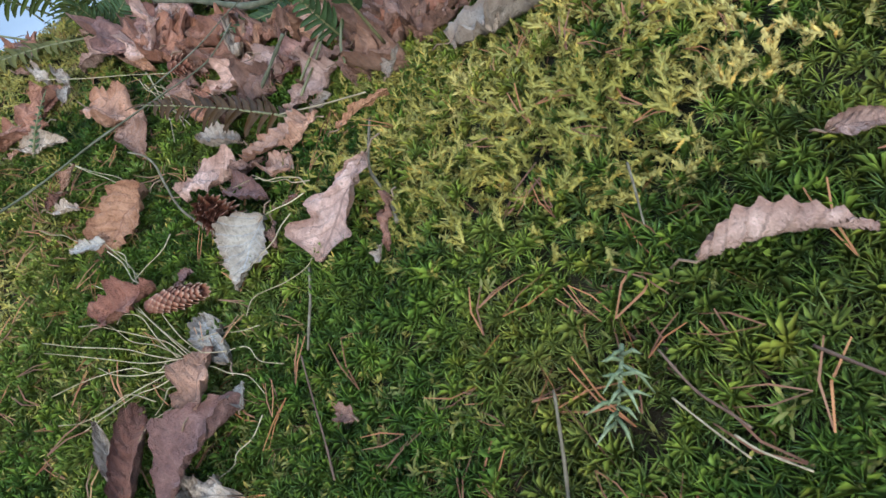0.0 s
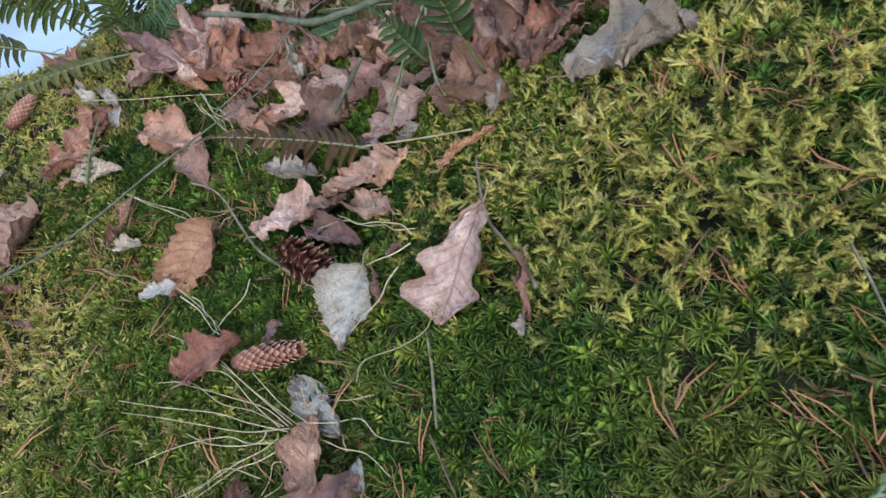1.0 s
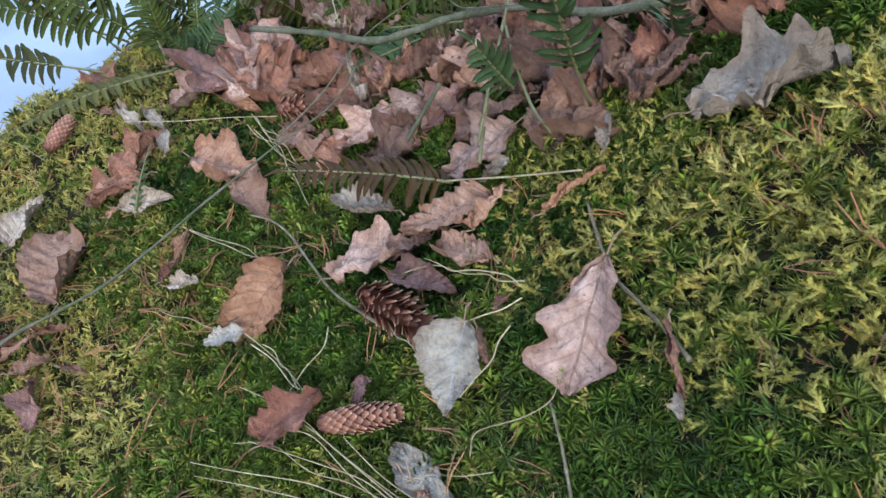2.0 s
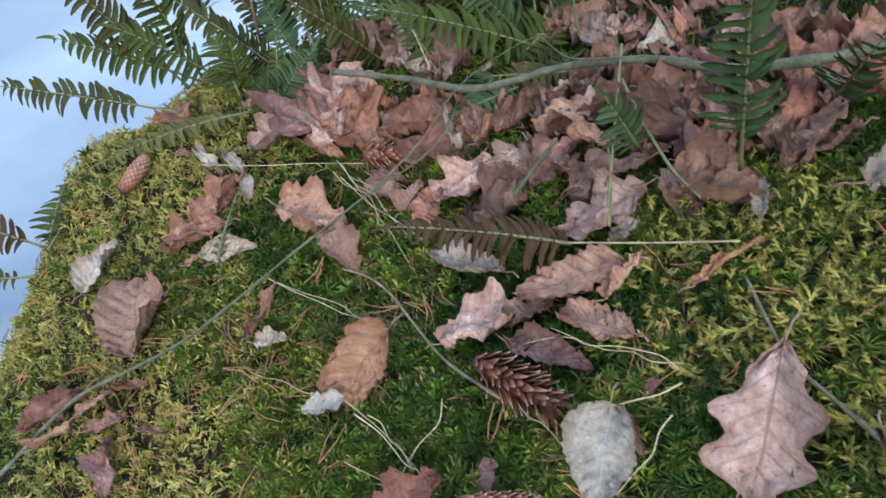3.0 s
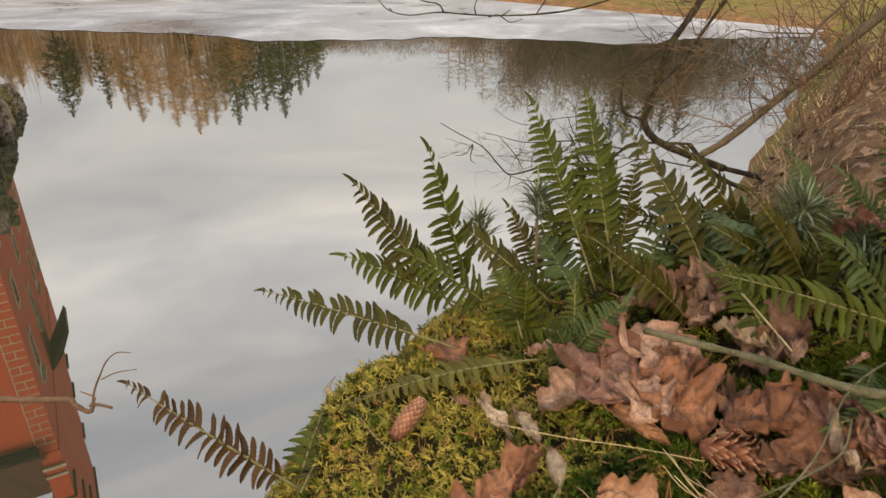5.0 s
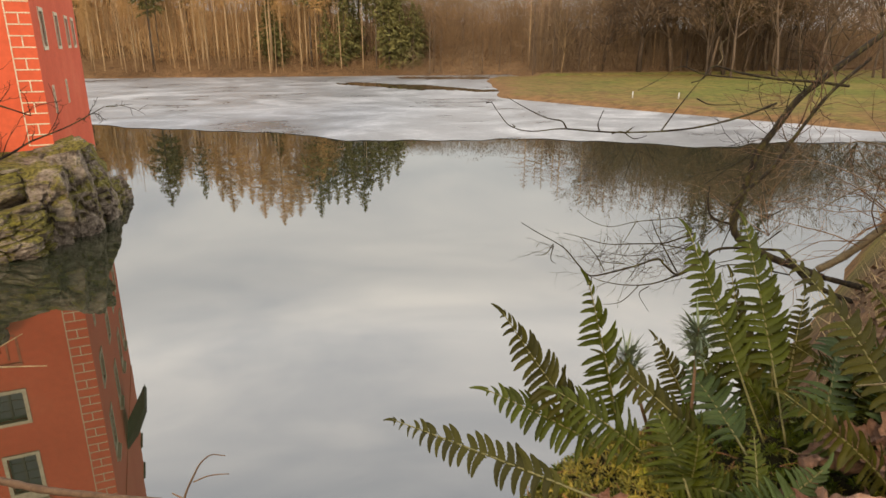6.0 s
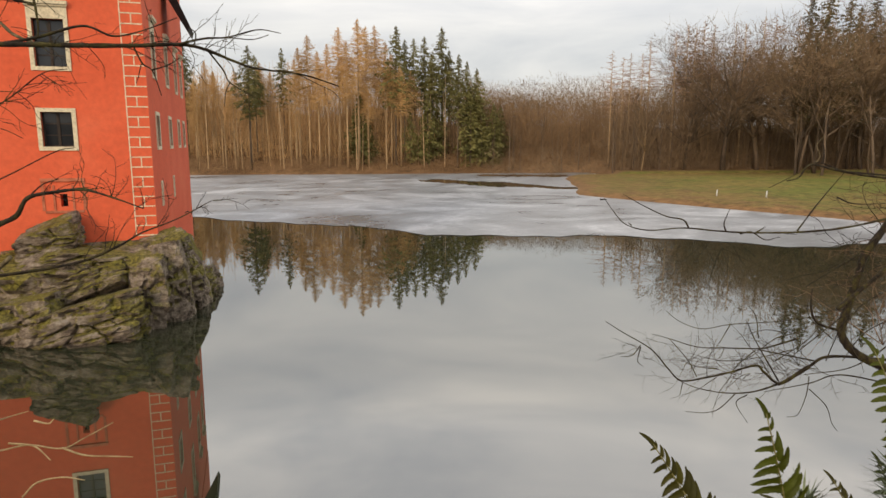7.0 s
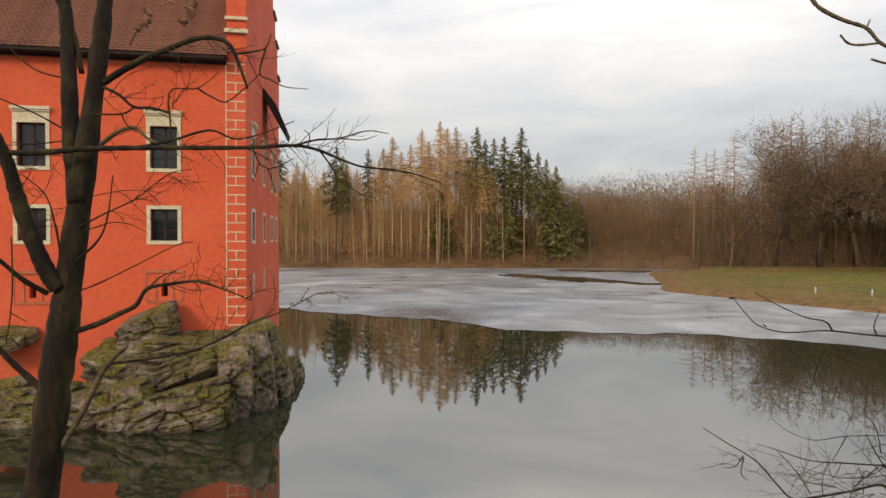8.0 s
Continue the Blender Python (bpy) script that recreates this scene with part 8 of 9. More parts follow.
limb(water_bush, "branch", [(5.750, 6.309, 3.929), (5.955, 6.310, 4.095), (6.241, 6.313, 4.332), (6.419, 6.335, 4.563), (6.667, 6.362, 4.865), (6.913, 6.380, 5.132), (7.360, 6.380, 5.487)], 0.022, 0.019, bark_dark)
limb(water_bush, "branch", [(5.918, 6.428, 3.651), (5.681, 6.495, 3.737), (5.633, 6.547, 3.908), (5.660, 6.585, 4.085)], 0.018, 0.007, bark_dark)
limb(water_bush, "branch", [(7.107, 6.357, 5.191), (6.756, 6.435, 5.232), (6.285, 6.536, 5.268), (5.881, 6.631, 5.333), (5.596, 6.702, 5.398), (5.471, 6.695, 5.268), (5.343, 6.709, 5.227)], 0.018, 0.006, bark_dark)
limb(water_bush, "branch", [(5.632, 6.695, 5.398), (5.696, 6.705, 5.487), (5.672, 6.737, 5.600), (5.760, 6.745, 5.701)], 0.00668, 0.00267, twig_grey)
limb(water_bush, "branch", [(6.823, 6.609, 3.217), (6.100, 6.745, 3.256), (5.870, 6.788, 3.133), (5.573, 6.827, 2.933), (5.406, 6.901, 3.047), (5.333, 6.955, 3.112), (5.063, 7.009, 3.024), (4.759, 7.069, 2.943), (4.530, 7.126, 2.905), (4.407, 7.195, 3.022), (4.264, 7.278, 3.206), (4.150, 7.341, 3.293), (3.937, 7.422, 3.413), (3.743, 7.501, 3.535)], 0.01893, 0.00413, bark_dark)
limb(water_bush, "branch", [(5.647, 6.926, 2.891), (5.324, 6.953, 2.795), (5.003, 6.993, 2.783), (4.684, 7.045, 2.840), (4.493, 7.083, 2.917)], 0.01063, 0.00354, bark_dark)
limb(water_bush, "branch", [(5.825, 6.731, 3.155), (5.572, 6.739, 3.000), (5.478, 6.744, 2.957)], 0.02409, 0.01720, bark_dark)
limb(water_bush, "branch", [(5.615, 6.935, 2.923), (5.492, 6.989, 3.146), (5.338, 7.058, 3.433), (5.277, 7.092, 3.593)], 0.01063, 0.00354, bark_dark)
limb(water_bush, "branch", [(6.940, 6.542, 2.907), (6.196, 6.666, 3.062), (5.821, 6.701, 2.969), (5.321, 6.752, 2.876)], 0.01102, 0.00344, bark_dark)
limb(water_bush, "branch", [(5.850, 6.984, 3.401), (5.528, 7.011, 3.306), (5.399, 7.025, 3.287), (5.014, 7.077, 3.293), (4.694, 7.122, 3.306), (4.376, 7.180, 3.401), (4.184, 7.214, 3.452)], 0.01205, 0.00283, bark_dark)
limb(water_bush, "branch", [(6.037, 6.917, 3.146), (5.718, 6.970, 3.210), (5.399, 7.023, 3.274)], 0.01063, 0.00708, bark_dark)
limb(water_bush, "branch", [(4.687, 7.066, 2.968), (4.595, 7.108, 3.146), (4.438, 7.161, 3.338), (4.376, 7.180, 3.401)], 0.00638, 0.00283, bark_dark)
limb(water_bush, "branch", [(5.852, 6.995, 3.465), (5.594, 7.018, 3.401), (5.268, 7.024, 3.178), (4.947, 7.062, 3.146)], 0.00673, 0.00248, bark_dark)
limb(water_bush, "branch", [(5.783, 6.972, 3.274), (5.461, 7.002, 3.197), (5.011, 7.053, 3.146), (4.564, 7.128, 3.242)], 0.00673, 0.00248, bark_dark)
limb(water_bush, "branch", [(6.112, 6.992, 3.657), (5.598, 7.050, 3.593), (5.084, 7.113, 3.561), (4.763, 7.147, 3.510), (4.508, 7.195, 3.593), (4.351, 7.237, 3.720)], 0.00673, 0.00248, bark_dark)
limb(water_bush, "branch", [(5.366, 7.027, 3.274), (5.138, 7.025, 3.082), (5.072, 7.018, 2.987)], 0.00673, 0.00248, bark_dark)
limb(water_bush, "branch", [(5.084, 7.113, 3.561), (4.985, 7.099, 3.401), (4.919, 7.092, 3.306)], 0.00673, 0.00248, bark_dark)
limb(water_bush, "branch", [(5.723, 7.012, 3.465), (5.468, 7.051, 3.497), (5.145, 7.078, 3.401)], 0.00673, 0.00248, bark_dark)
limb(water_bush, "branch", [(5.401, 7.044, 3.401), (5.375, 7.090, 3.657), (5.282, 7.124, 3.784)], 0.00673, 0.00248, bark_dark)
limb(water_bush, "branch", [(4.053, 7.210, 3.325), (3.955, 7.204, 3.210), (3.826, 7.219, 3.197)], 0.00673, 0.00248, bark_dark)
limb(water_bush, "branch", [(4.053, 7.207, 3.306), (4.017, 7.185, 3.146), (4.080, 7.166, 3.082)], 0.00673, 0.00248, bark_dark)
limb(water_bush, "branch", [(4.525, 7.077, 2.904), (4.490, 7.058, 2.763)], 0.00673, 0.00248, bark_dark)
limb(water_bush, "branch", [(5.132, 6.976, 2.783), (4.935, 6.972, 2.604), (4.774, 6.986, 2.559), (4.550, 7.018, 2.572)], 0.00673, 0.00248, bark_dark)
limb(water_bush, "branch", [(5.259, 6.956, 2.763), (5.129, 6.957, 2.668), (5.252, 6.903, 2.444)], 0.00673, 0.00248, bark_dark)
limb(water_bush, "branch", [(5.969, 6.896, 2.968), (5.932, 6.866, 2.763), (5.831, 6.842, 2.540), (5.702, 6.854, 2.508)], 0.00673, 0.00248, bark_dark)
limb(water_bush, "branch", [(5.966, 6.873, 2.827), (6.154, 6.816, 2.636), (6.214, 6.775, 2.444), (6.276, 6.751, 2.349)], 0.00673, 0.00248, bark_dark)
limb(water_bush, "branch", [(5.588, 6.976, 3.146), (5.978, 6.967, 3.401), (6.176, 6.983, 3.657)], 0.00673, 0.00248, bark_dark)
limb(water_bush, "branch", [(4.945, 7.046, 3.051), (4.689, 7.085, 3.082), (4.530, 7.117, 3.146)], 0.00673, 0.00248, bark_dark)
limb(water_bush, "branch", [(6.165, 6.899, 3.146), (6.369, 6.958, 3.657), (6.313, 7.029, 4.039)], 0.00673, 0.00248, bark_dark)
limb(water_bush, "branch", [(6.235, 6.933, 3.401), (5.984, 7.009, 3.657), (5.990, 7.051, 3.912)], 0.00673, 0.00248, bark_dark)
limb(water_bush, "branch", [(6.264, 6.492, 4.641), (5.906, 6.491, 4.350), (5.435, 6.534, 4.233), (5.258, 6.548, 4.175)], 0.00842, 0.00292, bark_dark)
limb(water_bush, "branch", [(6.084, 6.487, 4.467), (5.788, 6.497, 4.291), (5.550, 6.504, 4.146), (5.312, 6.512, 4.000)], 0.00842, 0.00292, bark_dark)
limb(water_bush, "branch", [(6.305, 6.438, 4.350), (6.021, 6.456, 4.233), (5.726, 6.486, 4.175)], 0.00842, 0.00292, bark_dark)
limb(water_bush, "branch", [(5.895, 6.405, 3.825), (5.596, 6.405, 3.591), (5.298, 6.406, 3.358)], 0.00842, 0.00292, bark_dark)
limb(water_bush, "branch", [(6.481, 6.327, 3.825), (6.125, 6.345, 3.650), (5.885, 6.328, 3.358)], 0.00842, 0.00292, bark_dark)
limb(water_bush, "branch", [(6.298, 6.390, 4.058), (6.073, 6.396, 3.912), (5.831, 6.374, 3.591)], 0.00842, 0.00292, bark_dark)
limb(water_bush, "branch", [(6.476, 6.288, 3.591), (6.000, 6.303, 3.300), (5.471, 6.359, 3.212)], 0.00842, 0.00292, bark_dark)
twiggy(water_bush, [(5.916, 6.423, 3.633), (5.982, 6.462, 3.840), (6.115, 6.522, 4.188), (6.233, 6.567, 4.463), (6.423, 6.589, 4.701), (6.678, 6.616, 5.013), (6.965, 6.616, 5.239), (7.310, 6.609, 5.483)], 26, 0.679, 0.00336, twig_brown, (-0.9774, 0.1549, -0.1442), 1)
twiggy(water_bush, [(5.955, 6.310, 4.095), (6.241, 6.313, 4.332), (6.419, 6.335, 4.563), (6.667, 6.362, 4.865), (6.913, 6.380, 5.132)], 16, 0.622, 0.00309, bark_dark, (-0.9536, 0.2331, 0.1906), 2)
twiggy(water_bush, [(6.121, 6.350, 5.279), (6.314, 6.166, 4.687), (6.519, 5.984, 4.113), (6.663, 5.857, 3.710)], 20, 0.679, 0.00309, twig_brown, (-0.9815, 0.1914, 0.0000), 3)
twiggy(water_bush, [(5.972, 6.914, 3.082), (5.647, 6.926, 2.891), (5.363, 6.998, 3.095), (4.750, 7.055, 2.948), (4.368, 7.122, 3.051), (3.864, 7.259, 3.465)], 26, 0.565, 0.00284, bark_dark, (-0.9206, 0.1804, 0.3464), 4)
twiggy(water_bush, [(5.970, 6.904, 3.019), (5.460, 6.993, 3.146), (5.079, 7.068, 3.293), (4.694, 7.122, 3.306)], 22, 0.508, 0.00258, bark_dark, (-0.5437, -0.0676, -0.8366), 5)
twiggy(water_bush, [(6.723, 7.817, 2.787), (6.076, 7.825, 2.850), (5.430, 7.830, 2.785), (4.912, 7.840, 3.042)], 22, 0.735, 0.00309, bark_dark, (-0.9582, 0.0147, 0.2856), 6)
twiggy(water_bush, [(6.721, 7.836, 3.821), (6.075, 7.841, 3.756), (5.299, 7.848, 3.690)], 10, 0.622, 0.00284, bark_dark, (-0.9278, 0.0026, -0.3730), 7)

twiggy(water_bush, [(5.98, 6.45, 3.75), (6.23, 6.56, 4.46), (6.68, 6.61, 5.01), (7.31, 6.60, 5.48)], 34, 0.95, 0.0050, bark_dark, (-0.75, 0.15, 0.35), 8)
twiggy(water_bush, [(6.32, 6.26, 3.29), (6.24, 6.31, 4.33), (6.91, 6.38, 5.13), (7.80, 6.40, 5.75)], 34, 1.10, 0.0055, twig_brown, (0.20, 0.10, 0.55), 9)
twiggy(water_bush, [(6.25, 6.60, 2.95), (5.87, 6.79, 3.13), (5.40, 6.90, 3.05), (4.76, 7.07, 2.94)], 30, 0.75, 0.0042, bark_dark, (-0.6, 0.1, 0.25), 10)
limb(water_bush, "stem", [(6.95, 6.08, 3.04), (7.25, 5.85, 2.98), (7.8, 5.45, 2.85)], 0.030, 0.045, bark_dark)

# thin twig that reaches out across the view
reaching_twig = thing("reaching_twig", "thin dark budded twig reaching out over the water", "twig", at=(1.782, 1.399, 5.520))
limb(reaching_twig, "branch", [(1.801, 1.398, 5.529), (1.740, 1.411, 5.505), (1.663, 1.426, 5.486), (1.592, 1.442, 5.478), (1.521, 1.459, 5.476), (1.468, 1.474, 5.478), (1.414, 1.490, 5.482), (1.359, 1.505, 5.477), (1.323, 1.519, 5.486), (1.305, 1.533, 5.508), (1.293, 1.547, 5.530)], 0.00235, 0.00065, bark_dark)
limb(reaching_twig, "branch", [(1.420, 1.482, 5.483), (1.410, 1.485, 5.497), (1.381, 1.490, 5.503), (1.343, 1.498, 5.521), (1.310, 1.506, 5.540)], 0.00149, 0.00054, bark_dark)
limb(reaching_twig, "branch", [(1.482, 1.472, 5.478), (1.480, 1.475, 5.492), (1.491, 1.478, 5.516)], 0.00149, 0.00054, bark_dark)
limb(reaching_twig, "branch", [(1.535, 1.465, 5.476), (1.550, 1.465, 5.485)], 0.00149, 0.00054, bark_dark)
limb(reaching_twig, "branch", [(1.506, 1.468, 5.473), (1.526, 1.466, 5.476), (1.549, 1.461, 5.463), (1.574, 1.459, 5.468)], 0.00149, 0.00054, bark_dark)
limb(reaching_twig, "branch", [(1.603, 1.456, 5.478), (1.633, 1.459, 5.516), (1.662, 1.461, 5.550), (1.687, 1.462, 5.578)], 0.00149, 0.00054, bark_dark)
limb(reaching_twig, "branch", [(1.798, 1.446, 5.569), (1.721, 1.457, 5.575), (1.682, 1.463, 5.580), (1.639, 1.471, 5.593), (1.605, 1.472, 5.574), (1.556, 1.475, 5.550)], 0.00149, 0.00054, bark_dark)
limb(reaching_twig, "branch", [(1.649, 1.469, 5.591), (1.652, 1.472, 5.612), (1.650, 1.475, 5.626)], 0.00149, 0.00054, bark_dark)
limb(reaching_twig, "branch", [(1.672, 1.457, 5.535), (1.700, 1.451, 5.524), (1.758, 1.443, 5.524)], 0.00149, 0.00054, bark_dark)
limb(reaching_twig, "branch", [(1.323, 1.495, 5.487), (1.318, 1.497, 5.492)], 0.00149, 0.00054, bark_dark)
limb(reaching_twig, "branch", [(1.271, 1.510, 5.531), (1.282, 1.508, 5.531)], 0.00149, 0.00054, bark_dark)

# twigs against the sky
sky_twig = thing("sky_twig", "grey budded twig hanging in from above", "twig", at=(1.7955, 1.7888, 5.9839))
limb(sky_twig, "branch", [(1.8642, 1.7877, 5.9611), (1.7497, 1.7895, 6.0010), (1.7017, 1.7904, 6.0226), (1.6730, 1.7912, 6.0523), (1.6238, 1.7920, 6.0694), (1.5780, 1.7929, 6.0933), (1.5551, 1.7937, 6.1207), (1.5207, 1.7946, 6.1550)], 0.00343, 0.00458, twig_grey)
limb(sky_twig, "branch", [(1.7040, 1.7904, 6.0226), (1.6582, 1.7908, 6.0180), (1.6353, 1.7911, 6.0225), (1.6204, 1.7915, 6.0385)], 0.00252, 0.00229, twig_grey)
limb(sky_twig, "branch", [(1.8070, 1.7883, 5.9610), (1.7155, 1.7895, 5.9803), (1.6834, 1.7900, 5.9894)], 0.00229, 0.00229, twig_grey)
limb(sky_twig, "branch", [(1.6730, 1.7912, 6.0523), (1.6810, 1.7915, 6.0695)], 0.00172, 0.00137, twig_grey)

# dead branches at the water's edge
dead_branch = thing("dead_branch", "broken pale branch jutting out over the water", "branch", at=(0.2734, 1.9239, 4.5673))
limb(dead_branch, "branch", [(0.1434, 1.9789, 4.5824), (0.2734, 1.9239, 4.5673), (0.3919, 1.8787, 4.5635), (0.4840, 1.8436, 4.5608), (0.5569, 1.8173, 4.5617), (0.5682, 1.8070, 4.5490), (0.5989, 1.7878, 4.5327), (0.6146, 1.7902, 4.5496), (0.6532, 1.7726, 4.5423)], 0.00986, 0.00423, twig_brown)
limb(dead_branch, "branch", [(0.6074, 1.7910, 4.5456), (0.6196, 1.8052, 4.5841), (0.6410, 1.8160, 4.6228), (0.6579, 1.8223, 4.6486), (0.6845, 1.8220, 4.6681), (0.7176, 1.8101, 4.6684)], 0.00310, 0.00113, twig_brown)
limb(dead_branch, "branch", [(0.6388, 1.8094, 4.6074), (0.6781, 1.8027, 4.6232), (0.7254, 1.7887, 4.6302)], 0.00197, 0.00099, twig_brown)
limb(dead_branch, "branch", [(0.6008, 1.7933, 4.5455), (0.6168, 1.7969, 4.5649), (0.5859, 1.8155, 4.5799)], 0.00282, 0.00169, twig_brown)
leaning_branch = thing("leaning_branch", "thick pale branch slanting down the bank", "branch", at=(2.6551, 2.1332, 4.8693))
limb(leaning_branch, "branch", [(2.6964, 2.0972, 4.8800), (2.7715, 2.0533, 4.9500), (2.9531, 2.0152, 5.1102), (3.0415, 1.9772, 5.2014), (3.1070, 1.9466, 5.2893), (3.2036, 1.9113, 5.3917), (3.4230, 1.8756, 5.5846), (3.6630, 1.8279, 5.7702)], 0.01268, 0.01901, branch_brown)
limb(leaning_branch, "branch", [(2.9407, 2.0046, 5.1133), (3.0673, 2.0560, 5.3050), (3.1989, 2.0624, 5.4151), (3.2928, 2.0834, 5.5248)], 0.00709, 0.00506, branch_brown)
limb(leaning_branch, "branch", [(3.0673, 2.0560, 5.3050), (2.9170, 2.1162, 5.3071), (2.8047, 2.1627, 5.3114), (2.6777, 2.1689, 5.2285)], 0.00324, 0.00162, branch_brown)
limb(leaning_branch, "branch", [(2.9546, 2.0423, 5.1950), (2.9184, 2.0611, 5.2037), (2.7786, 2.0914, 5.1570), (2.6547, 2.1060, 5.0923)], 0.00324, 0.00162, branch_brown)
twiggy(leaning_branch, [(2.7275, 2.0107, 4.9661), (2.9407, 2.0046, 5.1133), (3.1759, 1.9995, 5.2789), (3.3211, 1.9958, 5.3800)], 40, 0.509, 0.00224, twig_brown, (-0.6190, 0.5431, 0.5673), 11)
twiggy(leaning_branch, [(2.8295, 1.8621, 4.9875), (3.0066, 1.8392, 5.0759), (3.1889, 1.8417, 5.2165)], 46, 0.599, 0.00224, twig_brown, (0.3316, 0.3353, 0.8818), 12)
twiggy(leaning_branch, [(3.1764, 2.1338, 5.0802), (3.3572, 2.1157, 5.1805), (3.5133, 2.1072, 5.2806)], 30, 0.539, 0.00224, branch_brown, (-0.9365, 0.2275, -0.2669), 13)
water_twigs = thing("water_twigs", "pale dead twigs low over the water", "twig", at=(-0.2119, 2.2981, 4.7716))
limb(water_twigs, "branch", [(-0.2434, 2.3010, 4.7638), (-0.1490, 2.2903, 4.7748), (-0.0701, 2.2824, 4.7904), (0.0238, 2.2683, 4.7810), (0.0873, 2.2649, 4.8107), (0.1667, 2.2614, 4.8529)], 0.00317, 0.00143, straw_mat)
limb(water_twigs, "branch", [(0.0239, 2.2686, 4.7826), (0.0862, 2.2569, 4.7623), (0.1647, 2.2459, 4.7591), (0.2196, 2.2384, 4.7576)], 0.00317, 0.00143, straw_mat)
limb(water_twigs, "branch", [(-0.1250, 2.2905, 4.7951), (-0.0545, 2.2798, 4.7873), (-0.0083, 2.2671, 4.7482)], 0.00317, 0.00143, straw_mat)
limb(water_twigs, "branch", [(-0.0890, 2.2609, 4.6466), (-0.0489, 2.2621, 4.6857), (0.0221, 2.2552, 4.7013), (0.0847, 2.2456, 4.6935)], 0.00317, 0.00143, straw_mat)
limb(water_twigs, "branch", [(-0.1788, 2.3068, 4.8498), (-0.1313, 2.3031, 4.8654), (-0.0681, 2.2978, 4.8841)], 0.00317, 0.00143, straw_mat)
limb(water_twigs, "branch", [(-0.0530, 2.2914, 4.8576), (-0.0139, 2.2849, 4.8498), (0.0021, 2.2848, 4.8623)], 0.00317, 0.00143, straw_mat)


# ---- seedlings, dry grass and the leaf litter under it all ----
pine_needle = leafy_green("pine_needle_green", [(0.3, (0.066, 0.093, 0.051)), (0.6, (0.132, 0.168, 0.102)), (0.8, (0.216, 0.246, 0.174))], 30.0, 0.3, 0.5)


def pine_tuft(base, tip, reach, count, seed):
    """A young pine shoot: a thin stem with a bristling brush of needles."""
    a, b = Vector(base), Vector(tip)
    ob = thing("pine_seedling", "young blue-green pine shoot with long needles", "seedling", "pine seedlings", a)
    part("stem", Geo().tube([Vector((0, 0, 0)), (b - a) * 0.5, b - a], [0.0022, 0.0018, 0.0012], 6), twig_brown, ob)
    r = random.Random(seed)
    g = Geo()
    d = (b - a).normalized()
    for k in range(count):
        u = r.uniform(0.72, 1.0)
        p = (b - a) * u
        w = Vector((r.gauss(0, 1), r.gauss(0, 1), r.gauss(0, 1)))
        w = (w - d * w.dot(d)).normalized() * r.uniform(0.6, 1.0) + d * r.uniform(-0.2, 0.9)
        w = w.normalized() * reach * r.uniform(0.7, 1.1)
        s = w.cross(Vector((0.3, 0.5, 1))).normalized() * 0.0011
        i = len(g.v)
        g.add([p - s, p + s, p + w * 0.6 + s + Vector((0, 0, 0.002)), p + w * 0.6 - s + Vector((0, 0, 0.002)), p + w], [(0, 1, 2, 3), (3, 2, 4)])
    tagged(part("needles", g, pine_needle, ob, smooth=False), kind="stuff")


pine_tuft((1.49, 0.74, 5.25), (1.506, 0.714, 5.377), 0.052, 260, 1)
pine_tuft((1.57, 0.69, 5.25), (1.583, 0.690, 5.315), 0.048, 220, 2)
pine_tuft((1.33, 0.92, 5.20), (1.324, 0.921, 5.342), 0.036, 180, 3)
pine_tuft((1.30, 0.95, 5.19), (1.262, 0.960, 5.300), 0.035, 150, 4)
pine_tuft((1.70, 0.72, 5.25), (1.705, 0.700, 5.335), 0.040, 150, 5)
lay_leaf("torn", (1.845, 0.865, 5.215), (1.795, 0.845, 5.262), 0.75, "red", 35, 1.3, -0.5, 0.09, "curled red-brown dead leaf caught among ferns")

# brown leaf litter that fills the hollow below the ferns, under the leaves placed above
rl = random.Random(77)


def litter(count, corner_a, corner_b, corner_c, tints, label_group):
    """Leaves strewn over a slanted patch of the knoll, given by one corner and its two neighbours."""
    for _ in range(count):
        u, v = rl.random(), rl.random()
        x = corner_a[0] + (corner_b[0] - corner_a[0]) * u + (corner_c[0] - corner_a[0]) * v
        y = corner_a[1] + (corner_b[1] - corner_a[1]) * u + (corner_c[1] - corner_a[1]) * v
        if knoll_edge(np.array(x), np.array(y)) > -0.05:
            continue
        a, L = rl.uniform(0, 6.283), rl.uniform(0.036, 0.068)
        ends = [(x + k * L * math.cos(a), y + k * L * math.sin(a)) for k in (0, 1)]
        pts = [(p[0], p[1], float(knoll(np.array(p[0]), np.array(p[1]))) + rl.uniform(0.004, 0.020)) for p in ends]
        lay_leaf(rl.choice(("oak", "torn", "torn", "beech")), pts[0], pts[1], rl.uniform(0.5, 0.8), rl.choice(tints), rl.uniform(-25, 25), rl.uniform(0.4, 1.4), rl.uniform(-0.7, 0.3), rl.uniform(0.07, 0.13), group=label_group)


litter(52, (1.28, 0.42), (1.62, 0.34), (1.34, 0.86), ("brown", "purple", "brown", "purple", "orange", "pale", "pink"), "leaf litter")
litter(14, (1.26, 0.50), (1.49, 0.30), (1.34, 0.62), ("purple", "brown", "pink", "brown", "tan"), "leaf litter")
litter(30, (1.52, 0.38), (1.80, 0.36), (1.60, 0.72), ("brown", "pink", "tan", "orange", "brown"), "leaf litter")

litter(36, (1.40, 0.31), (1.57, 0.19), (1.47, 0.43), ("purple", "brown", "orange", "red", "brown", "tan"), "leaf litter")
litter(34, (1.62, 0.20), (2.05, 0.16), (1.72, 0.72), ("brown", "tan", "orange", "pink", "brown"), "leaf litter")

